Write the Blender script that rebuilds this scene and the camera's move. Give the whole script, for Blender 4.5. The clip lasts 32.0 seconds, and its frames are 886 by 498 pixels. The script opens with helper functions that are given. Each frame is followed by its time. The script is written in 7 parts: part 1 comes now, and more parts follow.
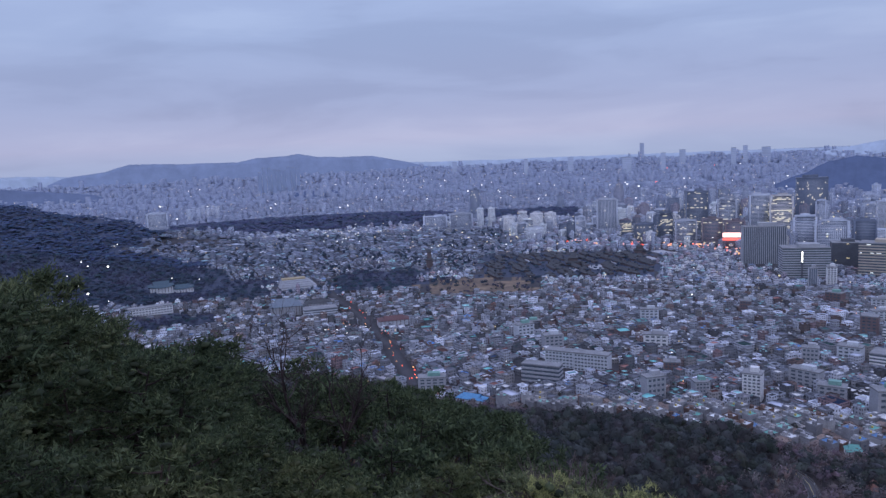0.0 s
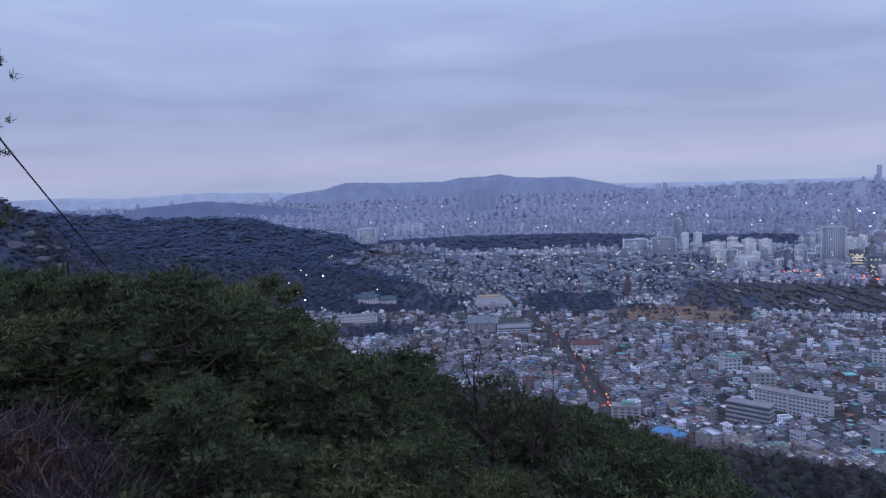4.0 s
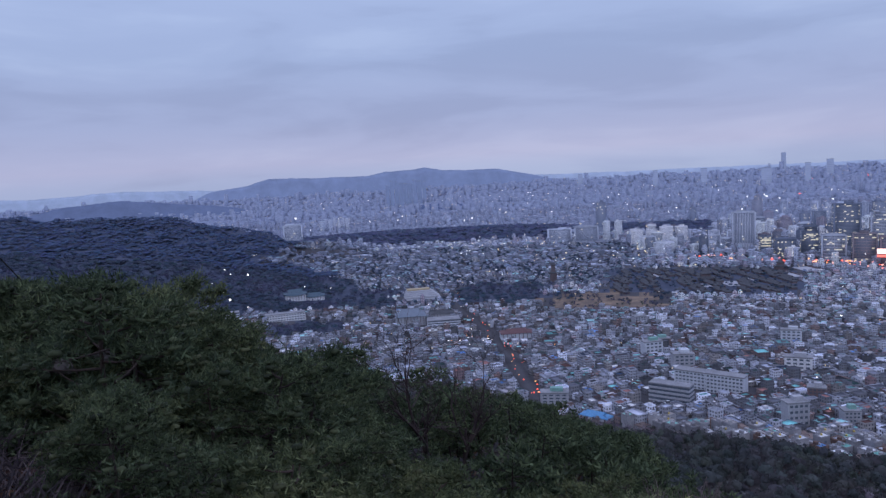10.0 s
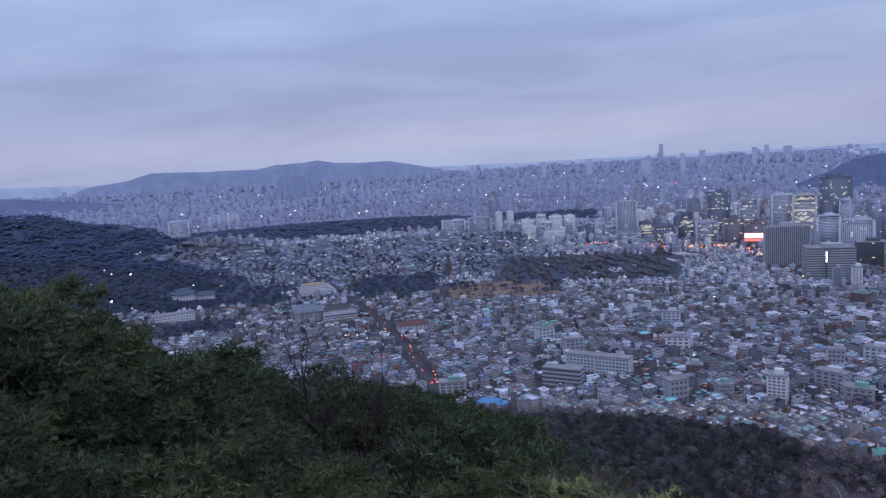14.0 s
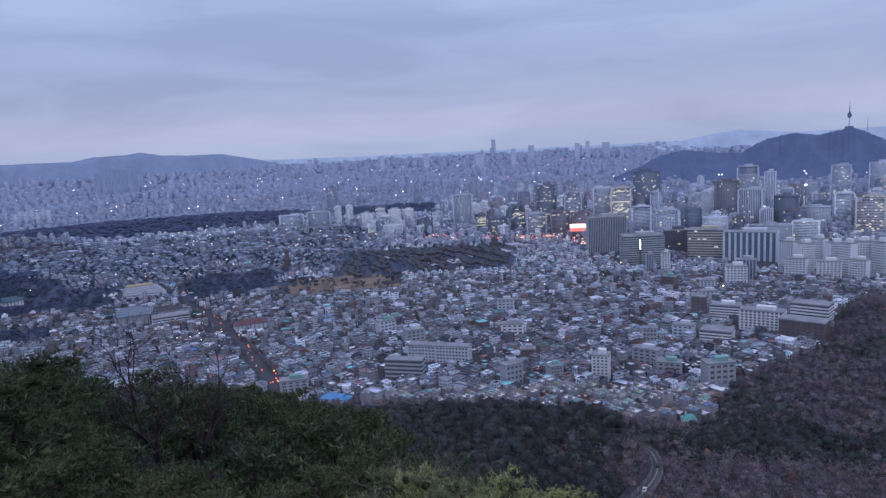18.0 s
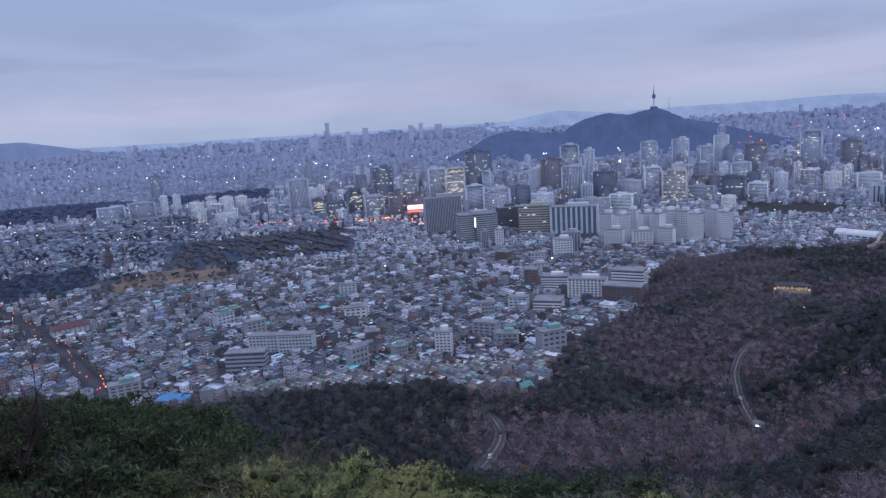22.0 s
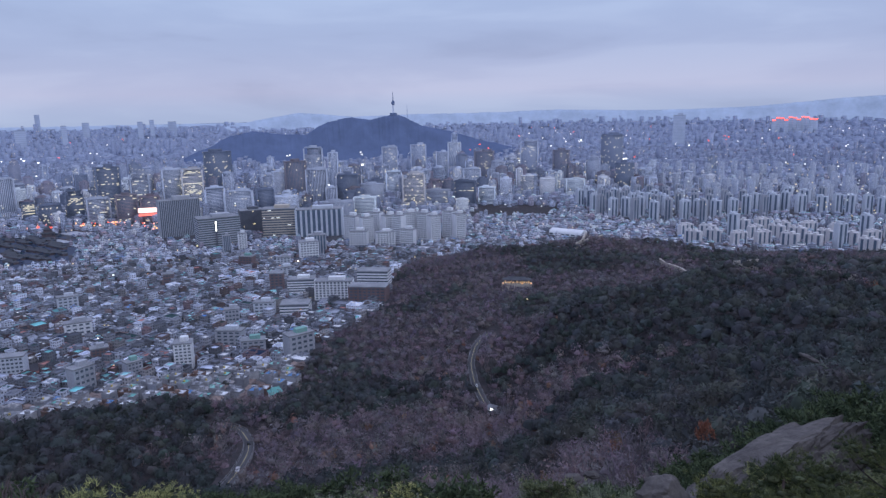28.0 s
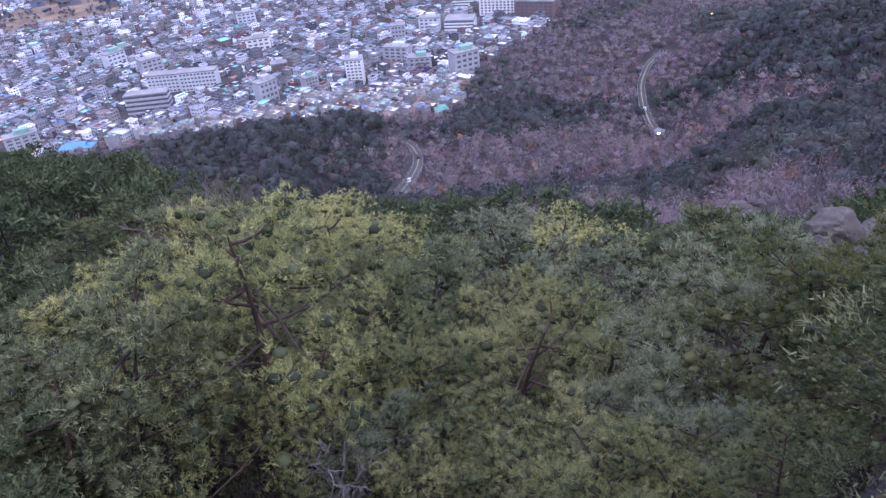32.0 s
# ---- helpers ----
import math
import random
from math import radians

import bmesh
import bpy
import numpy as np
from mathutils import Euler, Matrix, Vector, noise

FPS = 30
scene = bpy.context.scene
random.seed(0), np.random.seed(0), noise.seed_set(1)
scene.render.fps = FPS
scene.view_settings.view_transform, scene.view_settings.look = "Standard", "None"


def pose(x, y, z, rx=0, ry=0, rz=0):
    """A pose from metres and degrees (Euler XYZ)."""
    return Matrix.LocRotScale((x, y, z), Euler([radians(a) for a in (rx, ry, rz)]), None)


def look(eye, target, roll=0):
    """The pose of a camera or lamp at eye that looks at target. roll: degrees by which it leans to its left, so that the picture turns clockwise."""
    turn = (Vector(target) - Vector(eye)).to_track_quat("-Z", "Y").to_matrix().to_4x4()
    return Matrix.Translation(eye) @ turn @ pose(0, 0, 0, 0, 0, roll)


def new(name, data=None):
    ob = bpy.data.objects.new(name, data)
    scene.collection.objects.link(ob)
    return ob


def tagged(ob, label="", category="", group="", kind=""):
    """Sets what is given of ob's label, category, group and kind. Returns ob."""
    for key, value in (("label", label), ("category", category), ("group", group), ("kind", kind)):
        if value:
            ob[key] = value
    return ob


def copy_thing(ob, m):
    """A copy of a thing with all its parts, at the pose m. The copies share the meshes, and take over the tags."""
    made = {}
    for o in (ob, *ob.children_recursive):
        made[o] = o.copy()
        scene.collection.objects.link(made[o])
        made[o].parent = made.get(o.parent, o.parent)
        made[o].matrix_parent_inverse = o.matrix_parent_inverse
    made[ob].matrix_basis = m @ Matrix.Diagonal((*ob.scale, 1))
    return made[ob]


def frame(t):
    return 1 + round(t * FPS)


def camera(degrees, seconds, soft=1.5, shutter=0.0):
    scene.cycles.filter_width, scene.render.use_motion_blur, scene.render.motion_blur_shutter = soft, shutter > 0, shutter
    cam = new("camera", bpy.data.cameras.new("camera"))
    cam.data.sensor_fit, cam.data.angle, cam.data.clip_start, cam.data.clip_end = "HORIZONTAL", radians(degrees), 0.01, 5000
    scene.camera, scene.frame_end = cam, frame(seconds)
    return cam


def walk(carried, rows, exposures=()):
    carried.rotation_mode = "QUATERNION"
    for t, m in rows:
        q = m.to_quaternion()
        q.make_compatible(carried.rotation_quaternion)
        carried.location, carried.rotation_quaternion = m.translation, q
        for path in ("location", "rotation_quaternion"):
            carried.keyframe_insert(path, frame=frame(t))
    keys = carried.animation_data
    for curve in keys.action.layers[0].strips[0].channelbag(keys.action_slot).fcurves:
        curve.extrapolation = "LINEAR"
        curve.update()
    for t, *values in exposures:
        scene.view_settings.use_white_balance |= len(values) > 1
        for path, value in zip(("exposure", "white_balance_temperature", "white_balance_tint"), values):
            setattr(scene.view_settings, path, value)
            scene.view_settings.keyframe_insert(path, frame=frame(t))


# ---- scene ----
import functools

# The eye stands on a mountain shoulder, 290 m over the plain of the city; azimuths are compass degrees.
EYE = Vector((0, 0, 290))


def aim(az, el, roll):
    a, e = radians(az), radians(el)
    way = Vector((math.sin(a) * math.cos(e), math.cos(a) * math.cos(e), math.sin(e)))
    return look(EYE, EYE + way * 100, roll)


PATH = [
    (0, 105.75, -7.69, -2.73), (0.5, 102.62, -7.72, -3.56), (1, 99.04, -7.67, -4.10), (1.5, 95.02, -7.17, -4.21), (2, 91.88, -7.06, -3.88),
    (2.5, 91.25, -6.96, -3.17), (3, 90.30, -6.06, -2.60), (3.5, 90.23, -5.56, -2.31), (5.5, 88.33, -4.66, -2.36), (6, 87.81, -4.52, -2.68),
    (6.5, 87.10, -4.47, -2.72), (7, 86.39, -4.72, -3.19), (7.5, 86.87, -4.73, -3.63), (8, 88.11, -5.34, -3.65), (8.5, 89.81, -5.60, -3.66),
    (9, 91.29, -5.81, -3.69), (9.5, 93.31, -6.00, -3.43), (10, 95.79, -6.16, -3.25), (10.5, 96.74, -6.41, -3.07), (11, 98.03, -6.46, -2.85),
    (11.5, 99.63, -6.97, -2.72), (12, 100.61, -7.02, -2.96), (12.5, 101.45, -7.17, -3.42), (13, 102.37, -7.33, -3.73), (13.5, 102.81, -7.34, -3.72),
    (14, 104.23, -7.26, -3.60), (14.5, 104.46, -7.49, -3.60), (16.5, 107.89, -8.12, -3.41), (17, 109.58, -7.97, -2.99), (17.5, 114.00, -8.05, -2.77),
    (18, 117.17, -8.50, -3.08), (18.5, 121.09, -8.62, -3.45), (19, 124.56, -8.69, -3.94), (19.5, 125.76, -9.12, -4.56), (20, 127.33, -9.77, -4.74),
    (20.5, 127.57, -10.14, -4.83), (21, 127.45, -10.33, -4.63), (21.5, 128.55, -10.54, -4.25), (22, 130.13, -10.63, -3.79),
    (22.5, 131.82, -10.52, -3.49), (23, 134.16, -10.38, -2.95), (23.5, 138.05, -9.99, -2.19), (24, 141.93, -9.67, -1.50), (24.5, 143.50, -8.93, -1.21),
    (25, 143.91, -8.27, -0.89), (25.5, 147.07, -7.63, -0.36), (27.5, 151.42, -7.92, -1.28), (28, 150.82, -11.30, -1.17), (28.5, 150.13, -15.75, -0.67),
    (29, 150.19, -20.93, -0.51), (29.5, 149.12, -24.39, -0.89), (30, 147.58, -26.05, -1.48), (30.5, 145.96, -28.38, -1.89),
    (31, 143.51, -30.91, -2.64), (31.5, 139.48, -32.16, -4.03), (32, 135.46, -32.91, -5.53),
]

cam = camera(64.0, 32.0, soft=1.4)
walk(cam, [(t, aim(az, el, roll)) for t, az, el, roll in PATH],
     exposures=[(0, 0.0, 6090, 6), (13, 0.0, 6090, 6), (18, 0.02, 6110, 4), (23, 0.03, 6140, 2), (27.5, 0.02, 6140, 2), (28.1, 0.2, 6180, 2), (28.6, 0.75, 6280, 4), (29.3, 1.15, 6360, 8), (30, 1.26, 6390, 12), (32, 1.47, 6450, 16)])

# ---- sky and light ----
world = bpy.data.worlds.new("dusk_sky")
scene.world = world
world.use_nodes = True
wt = world.node_tree
wt.nodes.clear()


def wn(kind, **kw):
    n = wt.nodes.new(kind)
    for k, v in kw.items():
        n.inputs[k].default_value = v
    return n


def ramp(tree, stops, mode="LINEAR"):
    n = tree.nodes.new("ShaderNodeValToRGB")
    n.color_ramp.interpolation = mode
    while len(n.color_ramp.elements) < len(stops):
        n.color_ramp.elements.new(0.5)
    for e, (p, c) in zip(n.color_ramp.elements, stops):
        e.position = p
        e.color = (*c, 1) if len(c) == 3 else c
    return n


clear = wt.nodes.new("ShaderNodeTexSky")
clear.sky_type = "NISHITA"
clear.sun_disc = False
clear.sun_elevation, clear.sun_rotation = radians(6), radians(290)
clear_bg = wn("ShaderNodeBackground", Strength=0.06)
wt.links.new(clear.outputs[0], clear_bg.inputs[0])
coord = wt.nodes.new("ShaderNodeTexCoord")
split = wt.nodes.new("ShaderNodeSeparateXYZ")
wt.links.new(coord.outputs["Generated"], split.inputs[0])
height = ramp(wt, [(0.0, (0.30, 0.34, 0.50)), (0.485, (0.38, 0.43, 0.62)), (0.502, (0.43, 0.46, 0.66)), (0.512, (0.48, 0.475, 0.67)), (0.54, (0.41, 0.445, 0.665)),
                   (0.58, (0.40, 0.465, 0.705)), (0.63, (0.435, 0.51, 0.77)), (0.72, (0.49, 0.53, 0.85)), (1.0, (0.52, 0.54, 0.89))])
up = wn("ShaderNodeMath")
up.operation = "MULTIPLY_ADD"
up.inputs[1].default_value, up.inputs[2].default_value = 0.5, 0.5
wt.links.new(split.outputs[2], up.inputs[0])
wt.links.new(up.outputs[0], height.inputs[0])
# long flat cloud bands: the heights are stretched, so that the noise lies in layers
stretch = wt.nodes.new("ShaderNodeMapping")
stretch.inputs["Scale"].default_value = (1.6, 1.6, 9.0)
wt.links.new(coord.outputs["Generated"], stretch.inputs[0])
bands = wn("ShaderNodeTexNoise", Scale=1.7, Detail=5.0, Roughness=0.5, Distortion=0.35)
wt.links.new(stretch.outputs[0], bands.inputs["Vector"])
soft_bands = ramp(wt, [(0.34, (0.87, 0.87, 0.89)), (0.50, (0.98, 0.98, 0.985)), (0.66, (1.09, 1.08, 1.05))], "EASE")
wt.links.new(bands.outputs[0], soft_bands.inputs[0])
mul = wt.nodes.new("ShaderNodeMix")
mul.data_type, mul.blend_type = "RGBA", "MULTIPLY"
mul.inputs[0].default_value = 1.0
wt.links.new(height.outputs[0], mul.inputs[6])
wt.links.new(soft_bands.outputs[0], mul.inputs[7])
cloud_bg = wn("ShaderNodeBackground", Strength=1.0)
wt.links.new(mul.outputs[2], cloud_bg.inputs[0])
cover = wn("ShaderNodeMixShader", Fac=0.97)
wt.links.new(clear_bg.outputs[0], cover.inputs[1])
wt.links.new(cloud_bg.outputs[0], cover.inputs[2])
world_out = wt.nodes.new("ShaderNodeOutputWorld")
wt.links.new(cover.outputs[0], world_out.inputs[0])

sun_data = bpy.data.lights.new("sun", "SUN")
sun_data.energy, sun_data.angle, sun_data.color = 0.7, radians(80), (0.94, 0.91, 1.0)
sun = new("sun", sun_data)
sun.matrix_world = look((0, 0, 0), (math.sin(radians(110)), math.cos(radians(110)), -1.5))

# ---- materials ----


class Nodes:
    """A small writer of node materials."""

    def __init__(self, name):
        self.mat = bpy.data.materials.new(name)
        self.mat.use_nodes = True
        self.t = self.mat.node_tree
        self.bsdf = self.t.nodes["Principled BSDF"]

    def node(self, kind, op=None, **kw):
        n = self.t.nodes.new(kind)
        if op:
            n.operation = op
        for k, v in kw.items():
            n.inputs[k.replace("_", " ")].default_value = v
        return n

    def link(self, a, b):
        self.t.links.new(a, b)

    def math(self, op, a, b=0.0):
        n = self.node("ShaderNodeMath", op)
        for i, v in enumerate((a, b)):
            if isinstance(v, (int, float)):
                n.inputs[i].default_value = v
            else:
                self.link(v, n.inputs[i])
        return n.outputs[0]

    def mix(self, fac, a, b, blend="MIX"):
        n = self.t.nodes.new("ShaderNodeMix")
        n.data_type, n.blend_type = "RGBA", blend
        for i, v in ((0, fac), (6, a), (7, b)):
            if isinstance(v, (int, float)):
                n.inputs[i].default_value = v
            elif isinstance(v, tuple):
                n.inputs[i].default_value = (*v, 1)
            else:
                self.link(v, n.inputs[i])
        return n.outputs[2]

    def noise(self, scale, detail=4.0, rough=0.6, where="Object"):
        c = self.t.nodes.new("ShaderNodeTexCoord") if where == "Object" else self.t.nodes.new("ShaderNodeNewGeometry")
        n = self.node("ShaderNodeTexNoise", Scale=scale, Detail=detail, Roughness=rough)
        self.link(c.outputs["Object" if where == "Object" else "Position"], n.inputs["Vector"])
        return n.outputs[0]

    def bump(self, value, strength=0.3, distance=0.05):
        n = self.node("ShaderNodeBump", Strength=strength, Distance=distance)
        self.link(value, n.inputs["Height"])
        self.link(n.outputs[0], self.bsdf.inputs["Normal"])


def surface(name, colors, scale=0.4, fine=6.0, rough=0.8, metal=0.0, vary="", bump=0.2, where="World", spec=0.3):
    """A weathered surface: two or three colours mixed by a large stain noise, fine grain on top, and a change from piece to piece."""
    m = Nodes(name)
    big = ramp(m.t, [(0.25 + 0.5 * i / max(1, len(colors) - 1), c) for i, c in enumerate(colors)])
    m.link(m.noise(scale, 3, 0.6, where), big.inputs[0])
    grain = ramp(m.t, [(0.3, (0.78, 0.78, 0.78)), (0.7, (1.15, 1.15, 1.15))])
    fine_out = m.noise(fine, 4, 0.65, where)
    m.link(fine_out, grain.inputs[0])
    col = m.mix(1.0, big.outputs[0], grain.outputs[0], "MULTIPLY")
    if vary:
        info = m.t.nodes.new("ShaderNodeObjectInfo" if vary == "object" else "ShaderNodeNewGeometry")
        tone = ramp(m.t, [(0.0, (0.62, 0.62, 0.64)), (0.5, (1, 1, 1)), (1.0, (1.35, 1.33, 1.28))])
        m.link(info.outputs["Random" if vary == "object" else "Random Per Island"], tone.inputs[0])
        col = m.mix(1.0, col, tone.outputs[0], "MULTIPLY")
    m.link(col, m.bsdf.inputs["Base Color"])
    m.bsdf.inputs["Roughness"].default_value, m.bsdf.inputs["Metallic"].default_value = rough, metal
    m.bsdf.inputs["Specular IOR Level"].default_value = spec
    if bump:
        m.bump(fine_out, bump, 0.1)
    return m.mat


def foliage(name, colors, spread=0.25, where="World", scale=0.06, through_light=0.25, crowns=False):
    """Leaves or twigs: the colour drifts over the wood and from blade to blade."""
    m = Nodes(name)
    info = m.t.nodes.new("ShaderNodeNewGeometry")
    info2 = m.t.nodes.new("ShaderNodeObjectInfo")
    big = ramp(m.t, [(0.2 + 0.6 * i / max(1, len(colors) - 1), c) for i, c in enumerate(colors)])
    drift = m.math("ADD", m.noise(scale, 4, 0.65, where), m.math("MULTIPLY", m.math("SUBTRACT", info2.outputs["Random"], 0.5), 0.30))
    drift = m.math("ADD", drift, m.math("MULTIPLY", m.math("SUBTRACT", info.outputs["Random Per Island"], 0.5), spread))
    m.link(drift, big.inputs[0])
    swing = 0.12 if crowns else 0.4
    tone = ramp(m.t, [(0.0, (1 - swing,) * 3), (1.0, (1 + swing,) * 3)])
    m.link(info.outputs["Random Per Island"], tone.inputs[0])
    col = m.mix(1.0, big.outputs[0], tone.outputs[0], "MULTIPLY")
    if crowns:
        tint = m.t.nodes.new("ShaderNodeAttribute")
        tint.attribute_name = "tint"
        col = m.mix(1.0, col, tint.outputs[0], "MULTIPLY")
    m.link(col, m.bsdf.inputs["Base Color"])
    m.bsdf.inputs["Roughness"].default_value = 0.75
    m.bsdf.inputs["Specular IOR Level"].default_value = 0.15
    thin = m.node("ShaderNodeBsdfTranslucent")
    m.link(col, thin.inputs[0])
    mixer = m.node("ShaderNodeMixShader", Fac=through_light)
    m.link(m.bsdf.outputs[0], mixer.inputs[1])
    m.link(thin.outputs[0], mixer.inputs[2])
    m.link(mixer.outputs[0], m.t.nodes["Material Output"].inputs[0])
    return m.mat


def glow(name, color, strength):
    m = Nodes(name)
    m.bsdf.inputs["Base Color"].default_value = (*color, 1)
    m.bsdf.inputs["Emission Color"].default_value = (*color, 1)
    m.bsdf.inputs["Emission Strength"].default_value = strength
    m.mat.cycles.emission_sampling = "NONE"
    return m.mat


def facade(name, bay=3.2, storey=3.1, glass=(0.05, 0.06, 0.08), lit=0.03, lit_color=(1.0, 0.78, 0.45), wide=0.3, tall=0.32, strength=1.2):
    """Small or far walls: colour from the attribute 'tint' (own paint, with haze mixed in far off), with rows of panes
    set by the metres along the wall.
    """
    m = Nodes(name)
    tint = m.t.nodes.new("ShaderNodeAttribute")
    tint.attribute_name = "tint"
    uv = m.t.nodes.new("ShaderNodeUVMap")
    uv.uv_map = "metres"
    xy = m.t.nodes.new("ShaderNodeSeparateXYZ")
    m.link(uv.outputs[0], xy.inputs[0])
    u, v = m.math("DIVIDE", xy.outputs[0], bay), m.math("DIVIDE", xy.outputs[1], storey)
    fu, fv = m.math("FRACT", u), m.math("FRACT", v)
    pane = m.math("MULTIPLY", m.math("LESS_THAN", m.math("ABSOLUTE", m.math("SUBTRACT", fu, 0.5)), wide),
                  m.math("LESS_THAN", m.math("ABSOLUTE", m.math("SUBTRACT", fv, 0.55)), tall))
    cell = m.t.nodes.new("ShaderNodeCombineXYZ")
    m.link(m.math("FLOOR", u), cell.inputs[0])
    m.link(m.math("FLOOR", v), cell.inputs[1])
    rnd = m.t.nodes.new("ShaderNodeTexWhiteNoise")
    m.link(cell.outputs[0], rnd.inputs["Vector"])
    row = m.t.nodes.new("ShaderNodeTexWhiteNoise")
    row.noise_dimensions = "1D"
    m.link(m.math("ADD", m.math("FLOOR", v), m.math("FLOOR", m.math("DIVIDE", xy.outputs[0], 90.0))), row.inputs["W"])
    # whole floors tend to be lit together
    on = m.math("MULTIPLY", pane, m.math("GREATER_THAN", rnd.outputs[0], m.math("SUBTRACT", 1.0, m.math("MULTIPLY", m.math("MULTIPLY", row.outputs[0], row.outputs[0]), lit * 3.0))))
    dirt = ramp(m.t, [(0.3, (0.75, 0.74, 0.73)), (0.7, (1.08, 1.08, 1.08))])
    m.link(m.noise(0.09, 5, 0.7, "World"), dirt.inputs[0])
    wall = m.mix(1.0, tint.outputs[0], dirt.outputs[0], "MULTIPLY")
    col = m.mix(pane, wall, glass)
    m.link(col, m.bsdf.inputs["Base Color"])
    m.link(m.math("SUBTRACT", 0.8, m.math("MULTIPLY", pane, 0.6)), m.bsdf.inputs["Roughness"])
    m.bsdf.inputs["Emission Color"].default_value = (*lit_color, 1)
    m.link(m.math("MULTIPLY", on, strength), m.bsdf.inputs["Emission Strength"])
    m.mat.cycles.emission_sampling = "NONE"
    return m.mat


def painted(name, rough=0.8, scale=0.12):
    """Paint or tile coloured by the attribute 'tint', which on far roofs also holds haze."""
    m = Nodes(name)
    tint = m.t.nodes.new("ShaderNodeAttribute")
    tint.attribute_name = "tint"
    dirt = ramp(m.t, [(0.3, (0.78, 0.78, 0.78)), (0.7, (1.1, 1.1, 1.1))])
    m.link(m.noise(scale, 5, 0.7, "World"), dirt.inputs[0])
    m.link(m.mix(1.0, tint.outputs[0], dirt.outputs[0], "MULTIPLY"), m.bsdf.inputs["Base Color"])
    m.bsdf.inputs["Roughness"].default_value = rough
    m.bsdf.inputs["Specular IOR Level"].default_value = 0.2
    return m.mat


SOIL = surface("leaf_litter", [(0.028, 0.027, 0.03), (0.05, 0.045, 0.048), (0.08, 0.066, 0.062)], 0.12, 1.6, 0.95)
STREET = surface("street_asphalt", [(0.05, 0.05, 0.058), (0.10, 0.10, 0.11)], 0.02, 0.5, 0.9)
ROAD = surface("road_asphalt", [(0.07, 0.07, 0.075), (0.11, 0.11, 0.117)], 0.05, 1.5, 0.85)
SAND = surface("dry_grass", [(0.09, 0.08, 0.075), (0.20, 0.155, 0.12), (0.34, 0.255, 0.17)], 0.03, 0.3, 0.95)
ROCK = surface("granite", [(0.055, 0.05, 0.048), (0.11, 0.10, 0.095), (0.18, 0.165, 0.15)], 0.6, 2.2, 0.95, bump=1.0)
PALE_ROCK = surface("pale_granite", [(0.09, 0.10, 0.125), (0.15, 0.155, 0.175), (0.23, 0.23, 0.245)], 0.05, 0.3, 0.95)
BARK = surface("pine_bark", [(0.03, 0.023, 0.021), (0.075, 0.052, 0.043)], 1.5, 14.0, 0.95, vary="object")
TWIG = surface("grey_bark", [(0.075, 0.06, 0.06), (0.16, 0.13, 0.125)], 1.0, 10.0, 0.95, vary="object")
NEEDLE = foliage("pine_needles", [(0.05, 0.073, 0.042), (0.083, 0.11, 0.055), (0.14, 0.155, 0.07)], 0.3, scale=0.35, through_light=0.15)
NEEDLE_NEAR = foliage("near_pine_needles", [(0.115, 0.145, 0.09), (0.185, 0.215, 0.115), (0.265, 0.275, 0.14)], 0.3, scale=0.4, through_light=0.2)
NEEDLE_PALE = foliage("pale_pine_needles", [(0.14, 0.172, 0.125), (0.205, 0.235, 0.155), (0.29, 0.31, 0.19)], 0.3, scale=0.4, through_light=0.25)
NEEDLE_YELLOW = foliage("yellow_green_needles", [(0.19, 0.225, 0.105), (0.38, 0.39, 0.16), (0.60, 0.57, 0.25)], 0.3, scale=0.5, through_light=0.3)
# darker green that paints the shade inside the pine cushions
NEEDLE_SHADE = foliage("inner_needle_shade", [(0.035, 0.047, 0.025), (0.06, 0.073, 0.036), (0.095, 0.097, 0.046)], 0.3, scale=0.5, through_light=0.05)
NEEDLE_DEEP = foliage("deep_green_needles", [(0.04, 0.058, 0.03), (0.075, 0.095, 0.04), (0.19, 0.195, 0.07)], 0.3, scale=0.6, through_light=0.25)
NEEDLE_FRESH = foliage("fresh_green_needles", [(0.135, 0.165, 0.085), (0.235, 0.255, 0.115), (0.37, 0.365, 0.165)], 0.3, scale=0.5, through_light=0.3)
WOOD_GREEN = foliage("pine_wood_needles", [(0.056, 0.065, 0.066), (0.084, 0.092, 0.09), (0.116, 0.122, 0.112)], 0.1, scale=0.02, crowns=True)
WOOD_BARE = foliage("bare_wood_twigs", [(0.137, 0.126, 0.147), (0.197, 0.168, 0.182), (0.267, 0.215, 0.212)], 0.1, scale=0.012, crowns=True)
WOOD_RUST = foliage("rusty_oak_leaves", [(0.15, 0.085, 0.07), (0.22, 0.125, 0.09), (0.30, 0.21, 0.16)], 0.5, scale=0.02, crowns=True)
RUST_LEAF = foliage("rust_leaves", [(0.08, 0.045, 0.034), (0.13, 0.07, 0.046), (0.18, 0.115, 0.078)], 0.5, scale=0.1)
BARE_TWIG = foliage("purple_grey_twigs", [(0.06, 0.052, 0.058), (0.10, 0.082, 0.088), (0.15, 0.115, 0.112)], 0.5, scale=0.1)
# far woods: blue haze mixed into the leaf and twig colours
WOOD_FAR = foliage("hazy_wood_crowns", [(0.050, 0.076, 0.112), (0.062, 0.088, 0.126), (0.076, 0.10, 0.138)], 0.1, scale=0.005, crowns=True)
WOOD_BARE_FAR = foliage("hazy_bare_twigs", [(0.07, 0.08, 0.132), (0.084, 0.092, 0.144), (0.10, 0.10, 0.15)], 0.1, scale=0.006, crowns=True)
WOOD_BELT = foliage("hazy_belt_crowns", [(0.095, 0.12, 0.205), (0.105, 0.13, 0.215), (0.12, 0.14, 0.22)], 0.4, scale=0.005, crowns=True)
